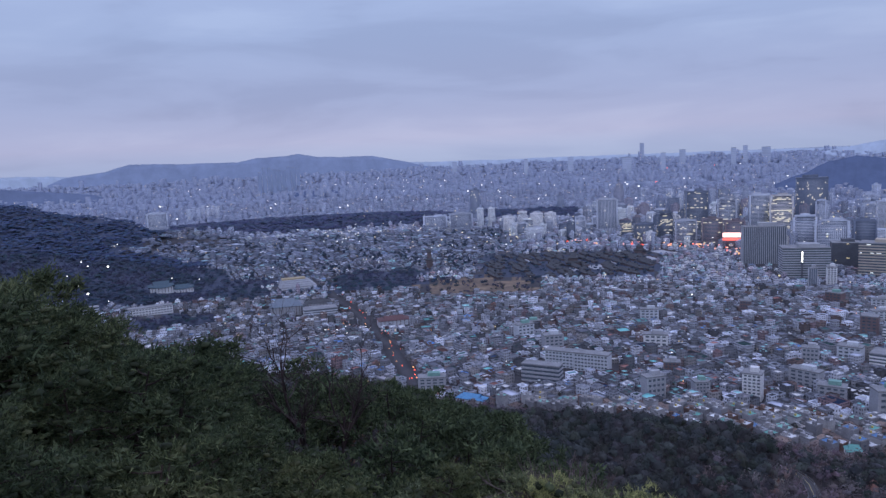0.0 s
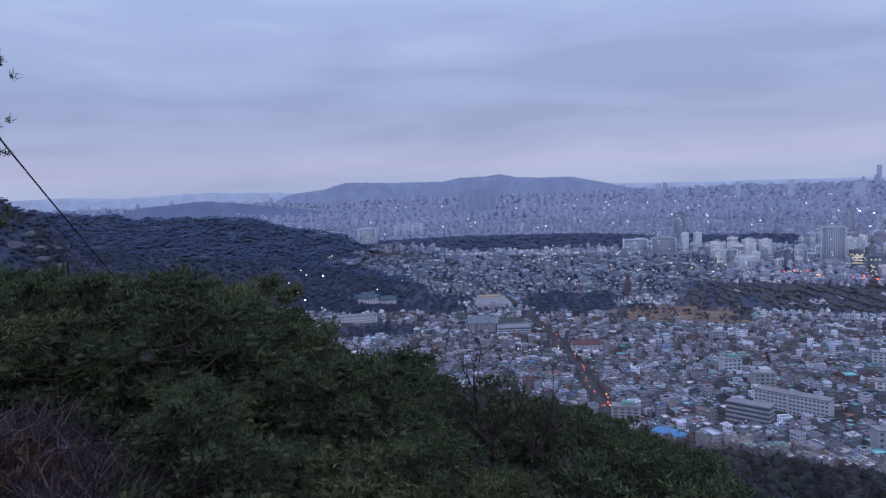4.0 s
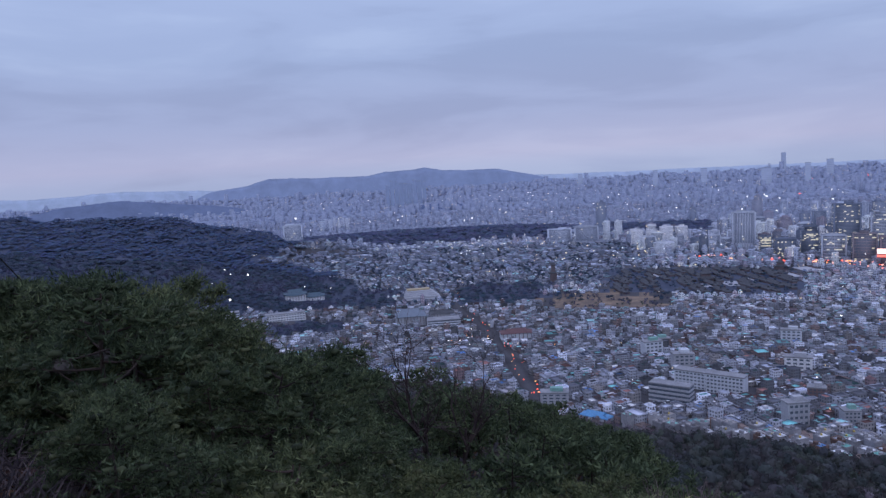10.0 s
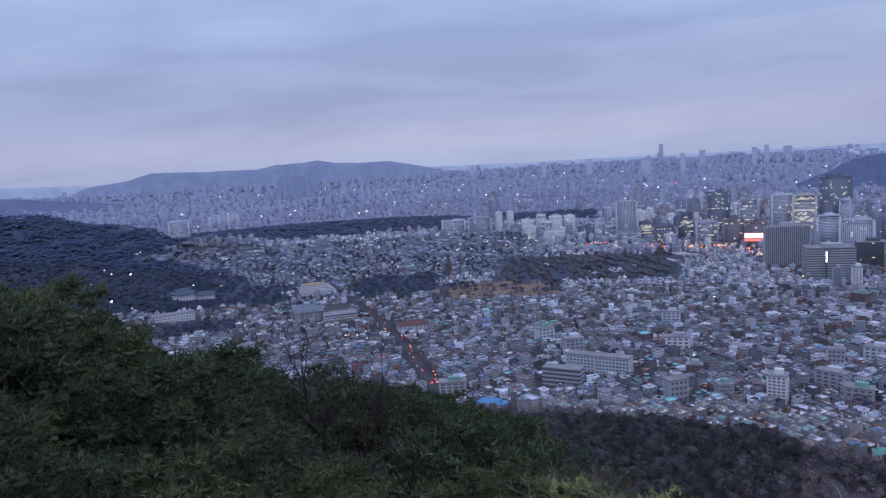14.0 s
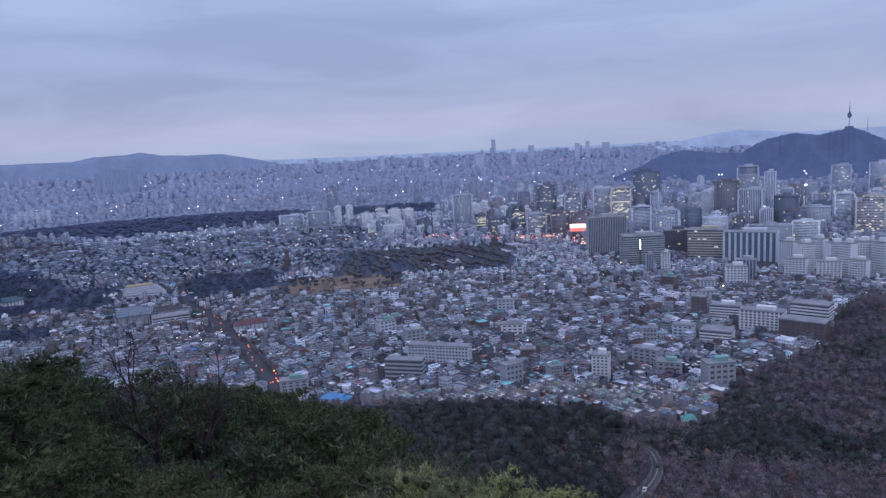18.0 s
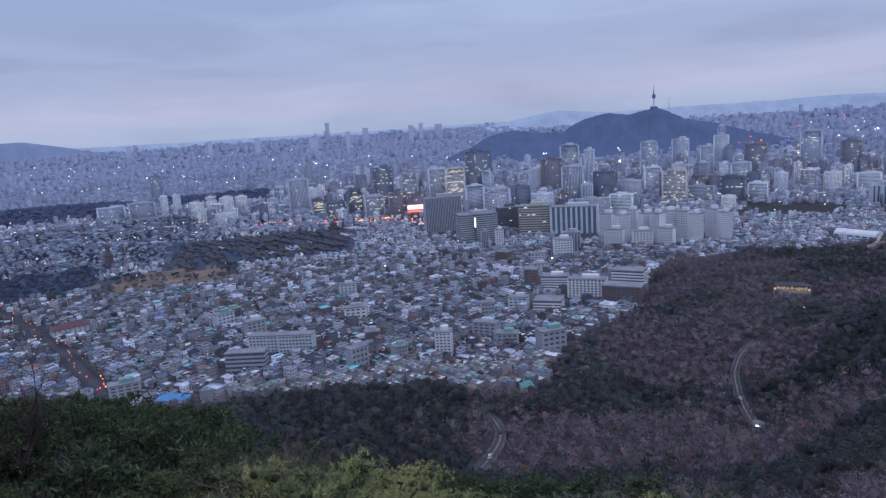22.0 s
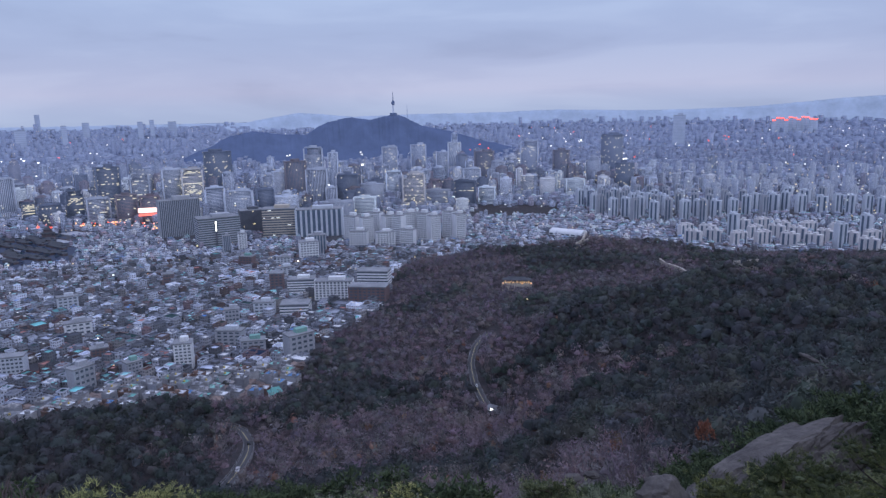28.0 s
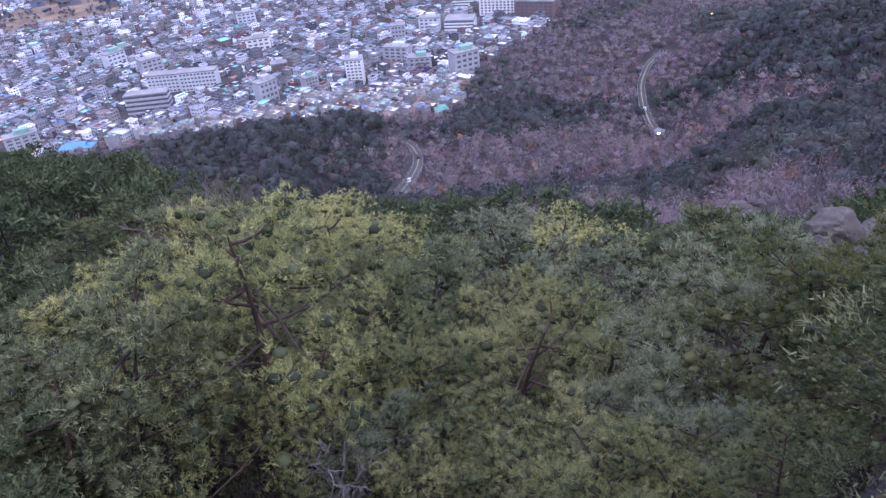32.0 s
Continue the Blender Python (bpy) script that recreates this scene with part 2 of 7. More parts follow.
WOOD_HILL = foliage("hazy_hill_crowns", [(0.082, 0.118, 0.205), (0.09, 0.128, 0.22), (0.098, 0.136, 0.23)], 0.2, scale=0.006, crowns=True)
RED_TWIG = surface("dark_reddish_twigs", [(0.035, 0.027, 0.028), (0.075, 0.052, 0.05)], 1.0, 10.0, 0.95)
HOUSE_WALL = facade("house_wall", 3.0, 3.0, (0.05, 0.055, 0.07), 0.006, wide=0.22, tall=0.25)
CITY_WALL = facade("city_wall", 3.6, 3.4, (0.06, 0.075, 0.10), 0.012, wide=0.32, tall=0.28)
# glass lighter and bluer with distance: haze put into its colour
MID_WALL = facade("hazy_middle_city_wall", 4.5, 4.0, (0.15, 0.175, 0.24), 0.012, wide=0.3, tall=0.27)
FAR_WALL = facade("hazy_far_city_wall", 7.0, 6.0, (0.24, 0.28, 0.37), 0.012, wide=0.3, tall=0.25, strength=0.9)
ROOF = painted("roof_paint")

# ---- plan: distances past 2.5 km are drawn together, so that all lies inside the camera's reach ----


def reach(d):
    d = np.asarray(d, float)
    return np.where(d <= 2500, d, 2500 + 2400 * (1 - np.exp(-(np.maximum(d, 2500) - 2500) / 3000)))


def at(az, d, z):
    """World places and scale of points at azimuth az, true distance d and true height z."""
    az, d, z = np.broadcast_arrays(np.radians(np.asarray(az, float)), np.asarray(d, float), np.asarray(z, float))
    r = reach(d)
    s = r / np.maximum(d, 1e-6)
    return np.stack([np.sin(az) * r, np.cos(az) * r, 290 - (290 - z) * s], -1), s


def plain(d):
    return np.interp(d, [540, 800, 1100, 1500], [62, 36, 14, 0])


# Ground profiles: azimuth, then (distance, height) from the eye outwards.
PROFILES = [
    (40, (0, 288), (12, 284), (35, 280), (80, 268), (250, 205), (600, 120), (1000, 130), (1600, 345), (2200, 220), (2600, 120), (4000, 20)),
    (56, (0, 288), (12, 283), (35, 279), (70, 266), (250, 190), (600, 90), (1000, 80), (1350, 210), (1620, 333), (2000, 215), (2500, 240), (3200, 30)),
    (60, (0, 288), (12, 282), (35, 278), (70, 262), (250, 180), (600, 85), (1000, 60), (1350, 152), (1620, 261), (2000, 180), (2450, 244), (3200, 20)),
    (64, (0, 288), (12, 281), (35, 278), (70, 260), (250, 175), (600, 80), (1000, 45), (1350, 80), (1620, 148), (2000, 150), (2400, 232), (3200, 10)),
    (68, (0, 288), (12, 280), (35, 278), (70, 258), (250, 170), (600, 75), (1000, 35), (1350, 52), (1620, 90), (2000, 135), (2400, 208), (3100, 0)),
    (74, (0, 287), (12, 279), (35, 276), (70, 256), (250, 165), (600, 70), (1000, 25), (1400, 28), (1700, 58), (2000, 110), (2400, 202), (3000, 0)),
    (80, (0, 287), (12, 277), (35, 275), (70, 264), (120, 245), (300, 165), (700, 60), (1200, 15), (1500, 14), (1800, 40), (2050, 70), (2400, 142), (2900, 0)),
    (86, (0, 287), (12, 276), (35, 271), (70, 266), (110, 250), (300, 160), (700, 55), (1200, 10), (1600, 8), (2200, 30), (2500, 70), (2800, 20), (3200, 25), (3600, 0)),
    (92, (0, 287), (12, 275), (35, 266), (70, 261), (110, 247), (300, 150), (700, 50), (1100, 14), (1600, 2), (2500, 0), (3200, 30), (3700, 0)),
    (100, (0, 287), (12, 274), (35, 262), (80, 258), (120, 240), (300, 145), (660, 52), (1100, 14), (1600, 0), (2500, 0), (3200, 25), (3700, 0)),
    (108, (0, 287), (12, 273), (30, 264), (70, 258), (110, 244), (250, 180), (400, 132), (560, 58), (800, 36), (1500, 0), (2800, 0), (4000, 0)),
    (118, (0, 287), (12, 273), (26, 268), (60, 253), (110, 215), (250, 148), (330, 135), (430, 122), (540, 62), (800, 36), (1500, 0), (4000, 0)),
    (128, (0, 287), (10, 273), (22, 268), (60, 252), (110, 205), (250, 145), (320, 130), (440, 112), (540, 62), (800, 36), (1500, 0), (4000, 0)),
    (136, (0, 287), (10, 273), (22, 267), (60, 251), (110, 205), (250, 142), (320, 120), (420, 100), (560, 60), (800, 36), (1500, 0), (4000, 0)),
    (146, (0, 287), (10, 274), (22, 267), (60, 250), (110, 210), (250, 148), (330, 122), (500, 85), (700, 64), (850, 46), (1150, 26), (1500, 0)),
    (155, (0, 287), (10, 275), (22, 268), (60, 249), (110, 215), (250, 150), (400, 103), (560, 104), (800, 82), (1060, 74), (1250, 22), (1500, 0)),
    (165, (0, 287), (10, 277), (22, 269), (55, 251), (110, 219), (250, 175), (370, 146), (560, 140), (680, 100), (1060, 92), (1300, 18), (1500, 0)),
    (173, (0, 287), (10, 280), (22, 273), (55, 256), (110, 226), (250, 186), (370, 160), (620, 152), (800, 95), (1060, 76), (1300, 16), (1500, 0)),
    (181, (0, 288), (10, 283), (22, 276), (55, 259), (120, 237), (250, 200), (370, 176), (650, 160), (850, 95), (1100, 70), (1350, 14), (1600, 0)),
    (200, (0, 288), (10, 286), (22, 284), (55, 280), (120, 270), (250, 235), (370, 205), (650, 180), (850, 130), (1100, 90), (1500, 20), (1800, 0)),
    (250, (0, 289), (20, 292), (100, 300), (300, 250), (800, 90), (1500, 10), (3000, 0)),
    (320, (0, 289), (20, 290), (100, 296), (300, 240), (800, 110), (1500, 60), (3000, 20)),
    (400, (0, 288), (12, 284), (35, 280), (80, 268), (250, 205), (600, 120), (1000, 130), (1600, 345), (2200, 220), (2600, 120), (4000, 20)),
]
KNOTS = np.concatenate([np.linspace(0, 60, 40)[:-1], np.geomspace(60, 5200, 150), np.geomspace(5400, 16000, 16)])
AZ_NODES = np.array([p[0] for p in PROFILES], float)
TABLE = np.array([np.interp(KNOTS, [k[0] for k in p[1:]], [k[1] for k in p[1:]]) for p in PROFILES])


def rough_ground(az, d):
    """Small humps of the slopes, smooth functions of the place."""
    a = np.radians(az)
    x, y = np.sin(a) * d, np.cos(a) * d
    n = np.sin(x * 0.043 + 1.3 * np.sin(y * 0.031)) + np.sin(y * 0.057 + 1.7 * np.sin(x * 0.027)) + 0.6 * np.sin(x * 0.11 + y * 0.09)
    return n


def ground_z(az, d):
    az, d = np.broadcast_arrays(np.asarray(az, float), np.asarray(d, float))
    az = np.where(az < 40, az + 360, az)
    i = np.clip(np.searchsorted(AZ_NODES, az, "right") - 1, 0, len(AZ_NODES) - 2)
    f = (az - AZ_NODES[i]) / (AZ_NODES[i + 1] - AZ_NODES[i])
    f = f * f * (3 - 2 * f)
    kd = np.interp(d, KNOTS, np.arange(len(KNOTS)))
    k = np.clip(kd.astype(int), 0, len(KNOTS) - 2)
    g = kd - k
    low = TABLE[i, k] * (1 - g) + TABLE[i, k + 1] * g
    high = TABLE[i + 1, k] * (1 - g) + TABLE[i + 1, k + 1] * g
    z = low * (1 - f) + high * f
    steep = np.interp(d, [0, 20, 150, 1500, 2500], [0, 0.25, 1.3, 2.5, 4.0])
    wild = np.clip((z - plain(d) - 12) / 50, 0, 1)
    return z + rough_ground(az, d) * steep * wild


def city_edge(az):
    return np.interp(az, [40, 73, 76, 80, 84, 90, 97, 101, 104, 110, 120, 129, 136, 138, 140, 143, 146, 147, 149, 158, 165, 173, 183, 200, 220],
                     [3300, 2900, 1480, 1240, 1020, 860, 790, 740, 690, 640, 600, 575, 555, 575, 690, 760, 850, 1130, 1250, 1330, 1440, 1400, 1560, 1900, 2500])


def in_park(az, d):
    """Woods inside the city: the palace gardens, the green belt and the hill's foot."""
    az, d = np.broadcast_arrays(az, d)
    az, d = az + 0.5 * np.sin(d * 0.043) + 0.4 * np.sin(d * 0.11 + 1), d + 22 * np.sin(az * 1.7) + 14 * np.sin(az * 4.1 + 2)
    p = (az < 89.5) & (d > 1530) & (d < 2080) & (d < 1530 + (92 - az) * 90)
    p |= (az > 88) & (az < 104) & (d > 1500) & (d < 1780) & ~((az > 91.8) & (az < 96.5))
    p |= (az > 108.5) & (az < 122.5) & (d > 1600) & (d < 1960)
    p |= (az > 81) & (az < 88) & (d > 1280) & (d < 1400)
    p |= (az > 82) & (az < 106) & (d > 2800) & (d < 3450)
    p |= (az > 109) & (az < 117) & (d > 3000) & (d < 3450)
    p |= (ground_z(az, d) > 75) & (d > 1150) & (az < 120)
    p |= (az > 153) & (az < 160) & (d > 1900) & (d < 2080)
    return p


def is_city(az, d):
    return (d > city_edge(az)) & ~in_park(az, d)


def mesh_of(name, verts, faces, mats, index=None, tint=None, uv=None, smooth=False):
    """A mesh from arrays; faces all have the same number of corners."""
    me = bpy.data.meshes.new(name)
    verts, faces = np.asarray(verts, np.float32), np.asarray(faces, np.int32)
    n, k = faces.shape
    me.vertices.add(len(verts))
    me.vertices.foreach_set("co", verts.ravel())
    me.loops.add(n * k)
    me.loops.foreach_set("vertex_index", faces.ravel())
    me.polygons.add(n)
    me.polygons.foreach_set("loop_start", np.arange(n, dtype=np.int32) * k)
    me.polygons.foreach_set("loop_total", np.full(n, k, np.int32))
    for m in mats:
        me.materials.append(m)
    if index is not None:
        me.polygons.foreach_set("material_index", np.asarray(index, np.int32))
    if smooth:
        me.polygons.foreach_set("use_smooth", np.ones(n, bool))
    if tint is not None:
        a = me.attributes.new("tint", "FLOAT_COLOR", "FACE")
        a.data.foreach_set("color", np.concatenate([np.asarray(tint, np.float32), np.ones((n, 1), np.float32)], 1).ravel())
    if uv is not None:
        a = me.uv_layers.new(name="metres")
        a.data.foreach_set("uv", np.asarray(uv, np.float32).ravel())
    me.update(calc_edges=True)
    return me


def thing(name, label, category, group="", kind="", place=None):
    ob = new(name)
    ob.empty_display_size = 1.0
    if place is not None:
        ob.matrix_world = place
    return tagged(ob, label, category, group, kind)


def part(name, data, parent, label="", material=None):
    """Link a bmesh or a mesh as one object under a thing or a part."""
    if isinstance(data, bmesh.types.BMesh):
        me = bpy.data.meshes.new(name)
        data.to_mesh(me)
        data.free()
        if material:
            me.materials.append(material)
        data = me
    ob = new(name, data)
    ob.parent = parent
    return tagged(ob, label) if label else ob


def box(w, l, h, x=0.0, y=0.0, z=0.0, bevel=0.0, bm=None):
    """A box with its base at z."""
    bm = bm or bmesh.new()
    made = bmesh.ops.create_cube(bm, size=1.0, matrix=Matrix.Translation((x, y, z + h / 2)) @ Matrix.Diagonal((w, l, h, 1)))
    if bevel:
        edges = {e for v in made["verts"] for e in v.link_edges}
        bmesh.ops.bevel(bm, geom=list(edges), offset=bevel, segments=1, affect="EDGES")
    return bm


def tube(points, radii, sides=6):
    """A tapered tube along points: verts and quads as arrays."""
    points, radii = np.asarray(points, float), np.asarray(radii, float)
    way = np.gradient(points, axis=0)
    way /= np.linalg.norm(way, axis=1)[:, None] + 1e-9
    ref = np.where(np.abs(way[:, 2:3]) > 0.9, np.array([[1.0, 0, 0]]), np.array([[0, 0, 1.0]]))
    a = np.cross(way, ref)
    a /= np.linalg.norm(a, axis=1)[:, None] + 1e-9
    b = np.cross(way, a)
    ang = np.arange(sides) * 2 * math.pi / sides
    v = points[:, None] + radii[:, None, None] * (np.cos(ang)[None, :, None] * a[:, None] + np.sin(ang)[None, :, None] * b[:, None])
    f = []
    for i in range(len(points) - 1):
        for j in range(sides):
            f.append((i * sides + j, i * sides + (j + 1) % sides, (i + 1) * sides + (j + 1) % sides, (i + 1) * sides + j))
    return v.reshape(-1, 3), np.array(f)


def gather(pieces):
    vs, fs, n = [], [], 0
    for v, f in pieces:
        vs.append(v)
        fs.append(f + n)
        n += len(v)
    return np.concatenate(vs), np.concatenate(fs)


# ---- ground ----
az_line = np.concatenate([np.arange(40, 200, 0.75), np.arange(200, 400.1, 4.0)])
gd = np.concatenate([[0.02, 0.8], KNOTS[1:], [20000]])
AZG, DG = np.meshgrid(az_line, gd, indexing="ij")
ground_places, _ = at(AZG, DG, ground_z(AZG, DG))
ground_places[:, 0] = (0, 0, float(ground_z(90, 0.02)))
na, nd = AZG.shape
ii = np.arange(na - 1)[:, None] * nd + np.arange(nd - 1)[None, :]
quads = np.stack([ii, ii + nd, ii + nd + 1, ii + 1], -1).reshape(-1, 4)[:, ::-1]
mid_az = ((AZG[:-1, :-1] + AZG[1:, 1:]) / 2).ravel()
mid_d = ((DG[:-1, :-1] + DG[1:, 1:]) / 2).ravel()
town = is_city(np.where(mid_az > 360, mid_az - 360, mid_az), mid_d)
# distant ground and forest floor, with blue haze in their base colours
FAR_SOIL = surface("hazy_far_ground", [(0.15, 0.17, 0.24), (0.22, 0.25, 0.33)], 0.004, 0.03, 0.95)
FAR_FLOOR = surface("hazy_forest_floor", [(0.06, 0.078, 0.12), (0.085, 0.10, 0.145)], 0.02, 0.1, 0.95)
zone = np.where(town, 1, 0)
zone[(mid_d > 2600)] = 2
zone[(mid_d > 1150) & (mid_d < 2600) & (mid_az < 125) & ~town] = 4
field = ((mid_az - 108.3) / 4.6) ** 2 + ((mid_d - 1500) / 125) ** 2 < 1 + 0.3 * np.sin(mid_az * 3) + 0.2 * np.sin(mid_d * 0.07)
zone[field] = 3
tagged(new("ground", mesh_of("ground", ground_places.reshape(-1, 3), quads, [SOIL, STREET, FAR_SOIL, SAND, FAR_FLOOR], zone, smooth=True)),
       "wooded mountainside falling to a wide city plain", "ground", kind="structure")


def ridge(name, label, d, crest, mat, depth=0.12, foot=2.0, rough=0.05, seed=1, step=0.12):
    """A far hill: a crest line of (azimuth, elevation angle), with a front and a back slope."""
    caz = np.arange(crest[0][0], crest[-1][0] + step / 2, step)
    el = np.interp(caz, [c[0] for c in crest], [c[1] for c in crest])
    rng = np.random.RandomState(seed)
    wob = np.convolve(rng.normal(0, 1, len(caz) + 8), np.ones(9) / 9, "valid") * rough + rng.normal(0, 1, len(caz)) * rough * 0.25
    rows = []
    for k, (dk, hk) in enumerate(((-1.0, 0.0), (-0.75, 0.2), (-0.5, 0.45), (-0.25, 0.75), (0.0, 1.0), (0.4, 0.7), (1.0, 0.0))):
        dd = d * (1 + depth * dk)
        top = 290 + d * np.tan(np.radians(el + wob))
        low = np.full_like(top, -foot)
        gully = 1 + 0.12 * np.sin(caz * 2.3 + k * 0.7) * (hk < 0.99) + rng.normal(0, 0.03, len(caz)) * (0 < hk < 0.99)
        z = low + (top - low) * hk * np.clip(gully, 0.7, 1.25)
        rows.append(at(caz, dd, z)[0])
    v = np.stack(rows, 1)
    n, k = v.shape[:2]
    i = np.arange(n - 1)[:, None] * k + np.arange(k - 1)[None, :]
    q = np.stack([i, i + k, i + k + 1, i + 1], -1).reshape(-1, 4)[:, ::-1]
    return tagged(new(name, mesh_of(name, v.reshape(-1, 3), q, [mat], smooth=True)), label, "hill", kind="structure")


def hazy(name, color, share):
    """Ground or towers so far off that haze is put into base colour and emission."""
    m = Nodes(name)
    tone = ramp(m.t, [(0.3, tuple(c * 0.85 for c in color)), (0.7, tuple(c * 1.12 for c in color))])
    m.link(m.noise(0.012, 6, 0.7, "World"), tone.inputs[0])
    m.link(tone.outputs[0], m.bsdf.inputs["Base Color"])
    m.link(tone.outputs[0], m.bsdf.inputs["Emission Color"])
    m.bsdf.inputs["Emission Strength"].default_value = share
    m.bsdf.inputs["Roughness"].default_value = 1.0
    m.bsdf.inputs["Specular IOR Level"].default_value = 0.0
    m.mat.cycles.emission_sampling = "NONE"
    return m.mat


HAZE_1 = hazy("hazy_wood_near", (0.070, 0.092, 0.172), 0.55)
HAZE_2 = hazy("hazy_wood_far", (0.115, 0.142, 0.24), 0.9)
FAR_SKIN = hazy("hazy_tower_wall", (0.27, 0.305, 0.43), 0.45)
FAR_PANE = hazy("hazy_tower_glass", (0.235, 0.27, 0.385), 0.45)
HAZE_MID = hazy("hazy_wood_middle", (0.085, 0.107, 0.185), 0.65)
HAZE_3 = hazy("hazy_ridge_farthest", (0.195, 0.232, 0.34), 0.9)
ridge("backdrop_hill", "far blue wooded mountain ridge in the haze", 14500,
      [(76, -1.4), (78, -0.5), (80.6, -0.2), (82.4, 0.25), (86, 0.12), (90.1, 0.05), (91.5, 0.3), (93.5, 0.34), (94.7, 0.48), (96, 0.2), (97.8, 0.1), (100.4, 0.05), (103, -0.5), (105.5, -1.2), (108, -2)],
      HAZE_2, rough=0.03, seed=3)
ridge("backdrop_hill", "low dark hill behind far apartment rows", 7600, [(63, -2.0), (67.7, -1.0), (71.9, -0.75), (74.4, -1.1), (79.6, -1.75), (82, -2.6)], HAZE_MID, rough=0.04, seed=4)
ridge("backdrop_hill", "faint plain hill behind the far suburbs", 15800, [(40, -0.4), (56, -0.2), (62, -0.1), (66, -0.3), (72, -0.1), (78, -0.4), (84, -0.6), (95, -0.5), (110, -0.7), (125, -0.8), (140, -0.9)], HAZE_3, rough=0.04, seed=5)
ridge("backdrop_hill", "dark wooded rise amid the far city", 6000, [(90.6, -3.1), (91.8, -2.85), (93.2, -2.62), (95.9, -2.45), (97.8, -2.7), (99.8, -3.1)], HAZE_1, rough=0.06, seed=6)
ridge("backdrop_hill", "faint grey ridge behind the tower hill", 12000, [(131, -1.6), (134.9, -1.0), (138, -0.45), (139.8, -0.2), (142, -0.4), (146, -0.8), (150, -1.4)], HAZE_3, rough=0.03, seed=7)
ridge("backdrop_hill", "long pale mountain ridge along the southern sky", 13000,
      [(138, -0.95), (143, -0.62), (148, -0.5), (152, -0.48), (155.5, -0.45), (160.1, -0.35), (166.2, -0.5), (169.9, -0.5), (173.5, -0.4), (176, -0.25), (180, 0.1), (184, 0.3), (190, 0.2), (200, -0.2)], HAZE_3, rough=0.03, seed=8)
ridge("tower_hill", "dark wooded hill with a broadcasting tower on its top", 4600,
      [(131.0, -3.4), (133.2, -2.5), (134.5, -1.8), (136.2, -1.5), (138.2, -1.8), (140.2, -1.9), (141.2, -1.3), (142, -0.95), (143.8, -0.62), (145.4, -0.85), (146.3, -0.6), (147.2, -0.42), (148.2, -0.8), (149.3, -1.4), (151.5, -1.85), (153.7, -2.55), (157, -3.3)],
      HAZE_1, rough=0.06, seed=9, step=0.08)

# ---- the city: joined far and middle buildings ----
CUBE_SIDES = np.array([(0, 1, 5, 4), (1, 2, 6, 5), (2, 3, 7, 6), (3, 0, 4, 7), (4, 5, 6, 7)])


def boxes(az, d, w, l, h, yaw, tint, roof_tint, base=None, lift=0.0):
    """Many boxes standing on the ground: corners, quads, material index (0 wall, 1 roof), tint and wall metres."""
    n = len(az)
    z0 = (ground_z(az, d) if base is None else base) + lift
    foot, s = at(az, d, z0)
    sunk = 1.5 * s * (np.zeros(n) + lift == 0)
    foot[:, 2] -= sunk
    c, sn = np.cos(yaw), np.sin(yaw)
    sx, sy = np.array([-1, 1, 1, -1]) / 2, np.array([-1, -1, 1, 1]) / 2
    dx, dy = w[:, None] * sx * s[:, None], l[:, None] * sy * s[:, None]
    px, py = foot[:, None, 0] + dx * c[:, None] - dy * sn[:, None], foot[:, None, 1] + dx * sn[:, None] + dy * c[:, None]
    lo = np.stack([px, py, np.repeat(foot[:, 2:3], 4, 1)], -1)
    hi = lo.copy()
    hi[:, :, 2] += (h * s + sunk)[:, None]
    v = np.concatenate([lo, hi], 1)
    f = CUBE_SIDES[None] + (np.arange(n) * 8)[:, None, None]
    idx = np.tile([0, 0, 0, 0, 1], (n, 1))
    t = np.repeat(tint[:, None], 5, 1)
    t[:, 4] = roof_tint
    uv = np.zeros((n, 5, 4, 2))
    off = (np.arange(n) * 7 % 997 * 16.0)
    for k in range(4):
        side = w if k % 2 == 0 else l
        uv[:, k, 0, 0] = uv[:, k, 3, 0] = off
        uv[:, k, 1, 0] = uv[:, k, 2, 0] = off + side
        uv[:, k, 2, 1] = uv[:, k, 3, 1] = h
    return v.reshape(-1, 3), f.reshape(-1, 4), idx.ravel(), t.reshape(-1, 3), uv.reshape(-1, 4, 2)


def merge(*sets):
    v, f, i, t, u, n = [], [], [], [], [], 0
    for s in sets:
        v.append(s[0]); f.append(s[1] + n); i.append(s[2]); t.append(s[3]); u.append(s[4])
        n += len(s[0])
    return np.concatenate(v), np.concatenate(f), np.concatenate(i), np.concatenate(t), np.concatenate(u)


WALLS = np.array([(0.30, 0.31, 0.33), (0.42, 0.43, 0.45), (0.21, 0.21, 0.22), (0.74, 0.75, 0.78), (0.19, 0.13, 0.13), (0.23, 0.165, 0.145), (0.31, 0.29, 0.27), (0.13, 0.135, 0.145), (0.26, 0.26, 0.27)])
ROOFS = np.array([(0.46, 0.48, 0.51), (0.62, 0.64, 0.67), (0.30, 0.315, 0.34), (0.74, 0.76, 0.79), (0.17, 0.41, 0.36), (0.27, 0.51, 0.45), (0.29, 0.14, 0.11), (0.20, 0.21, 0.23), (0.12, 0.24, 0.45), (0.36, 0.34, 0.33), (0.48, 0.49, 0.50)])
ROOF_ODDS = np.array([0.10, 0.10, 0.12, 0.12, 0.12, 0.09, 0.06, 0.14, 0.04, 0.06, 0.05])
rng = np.random.RandomState(11)


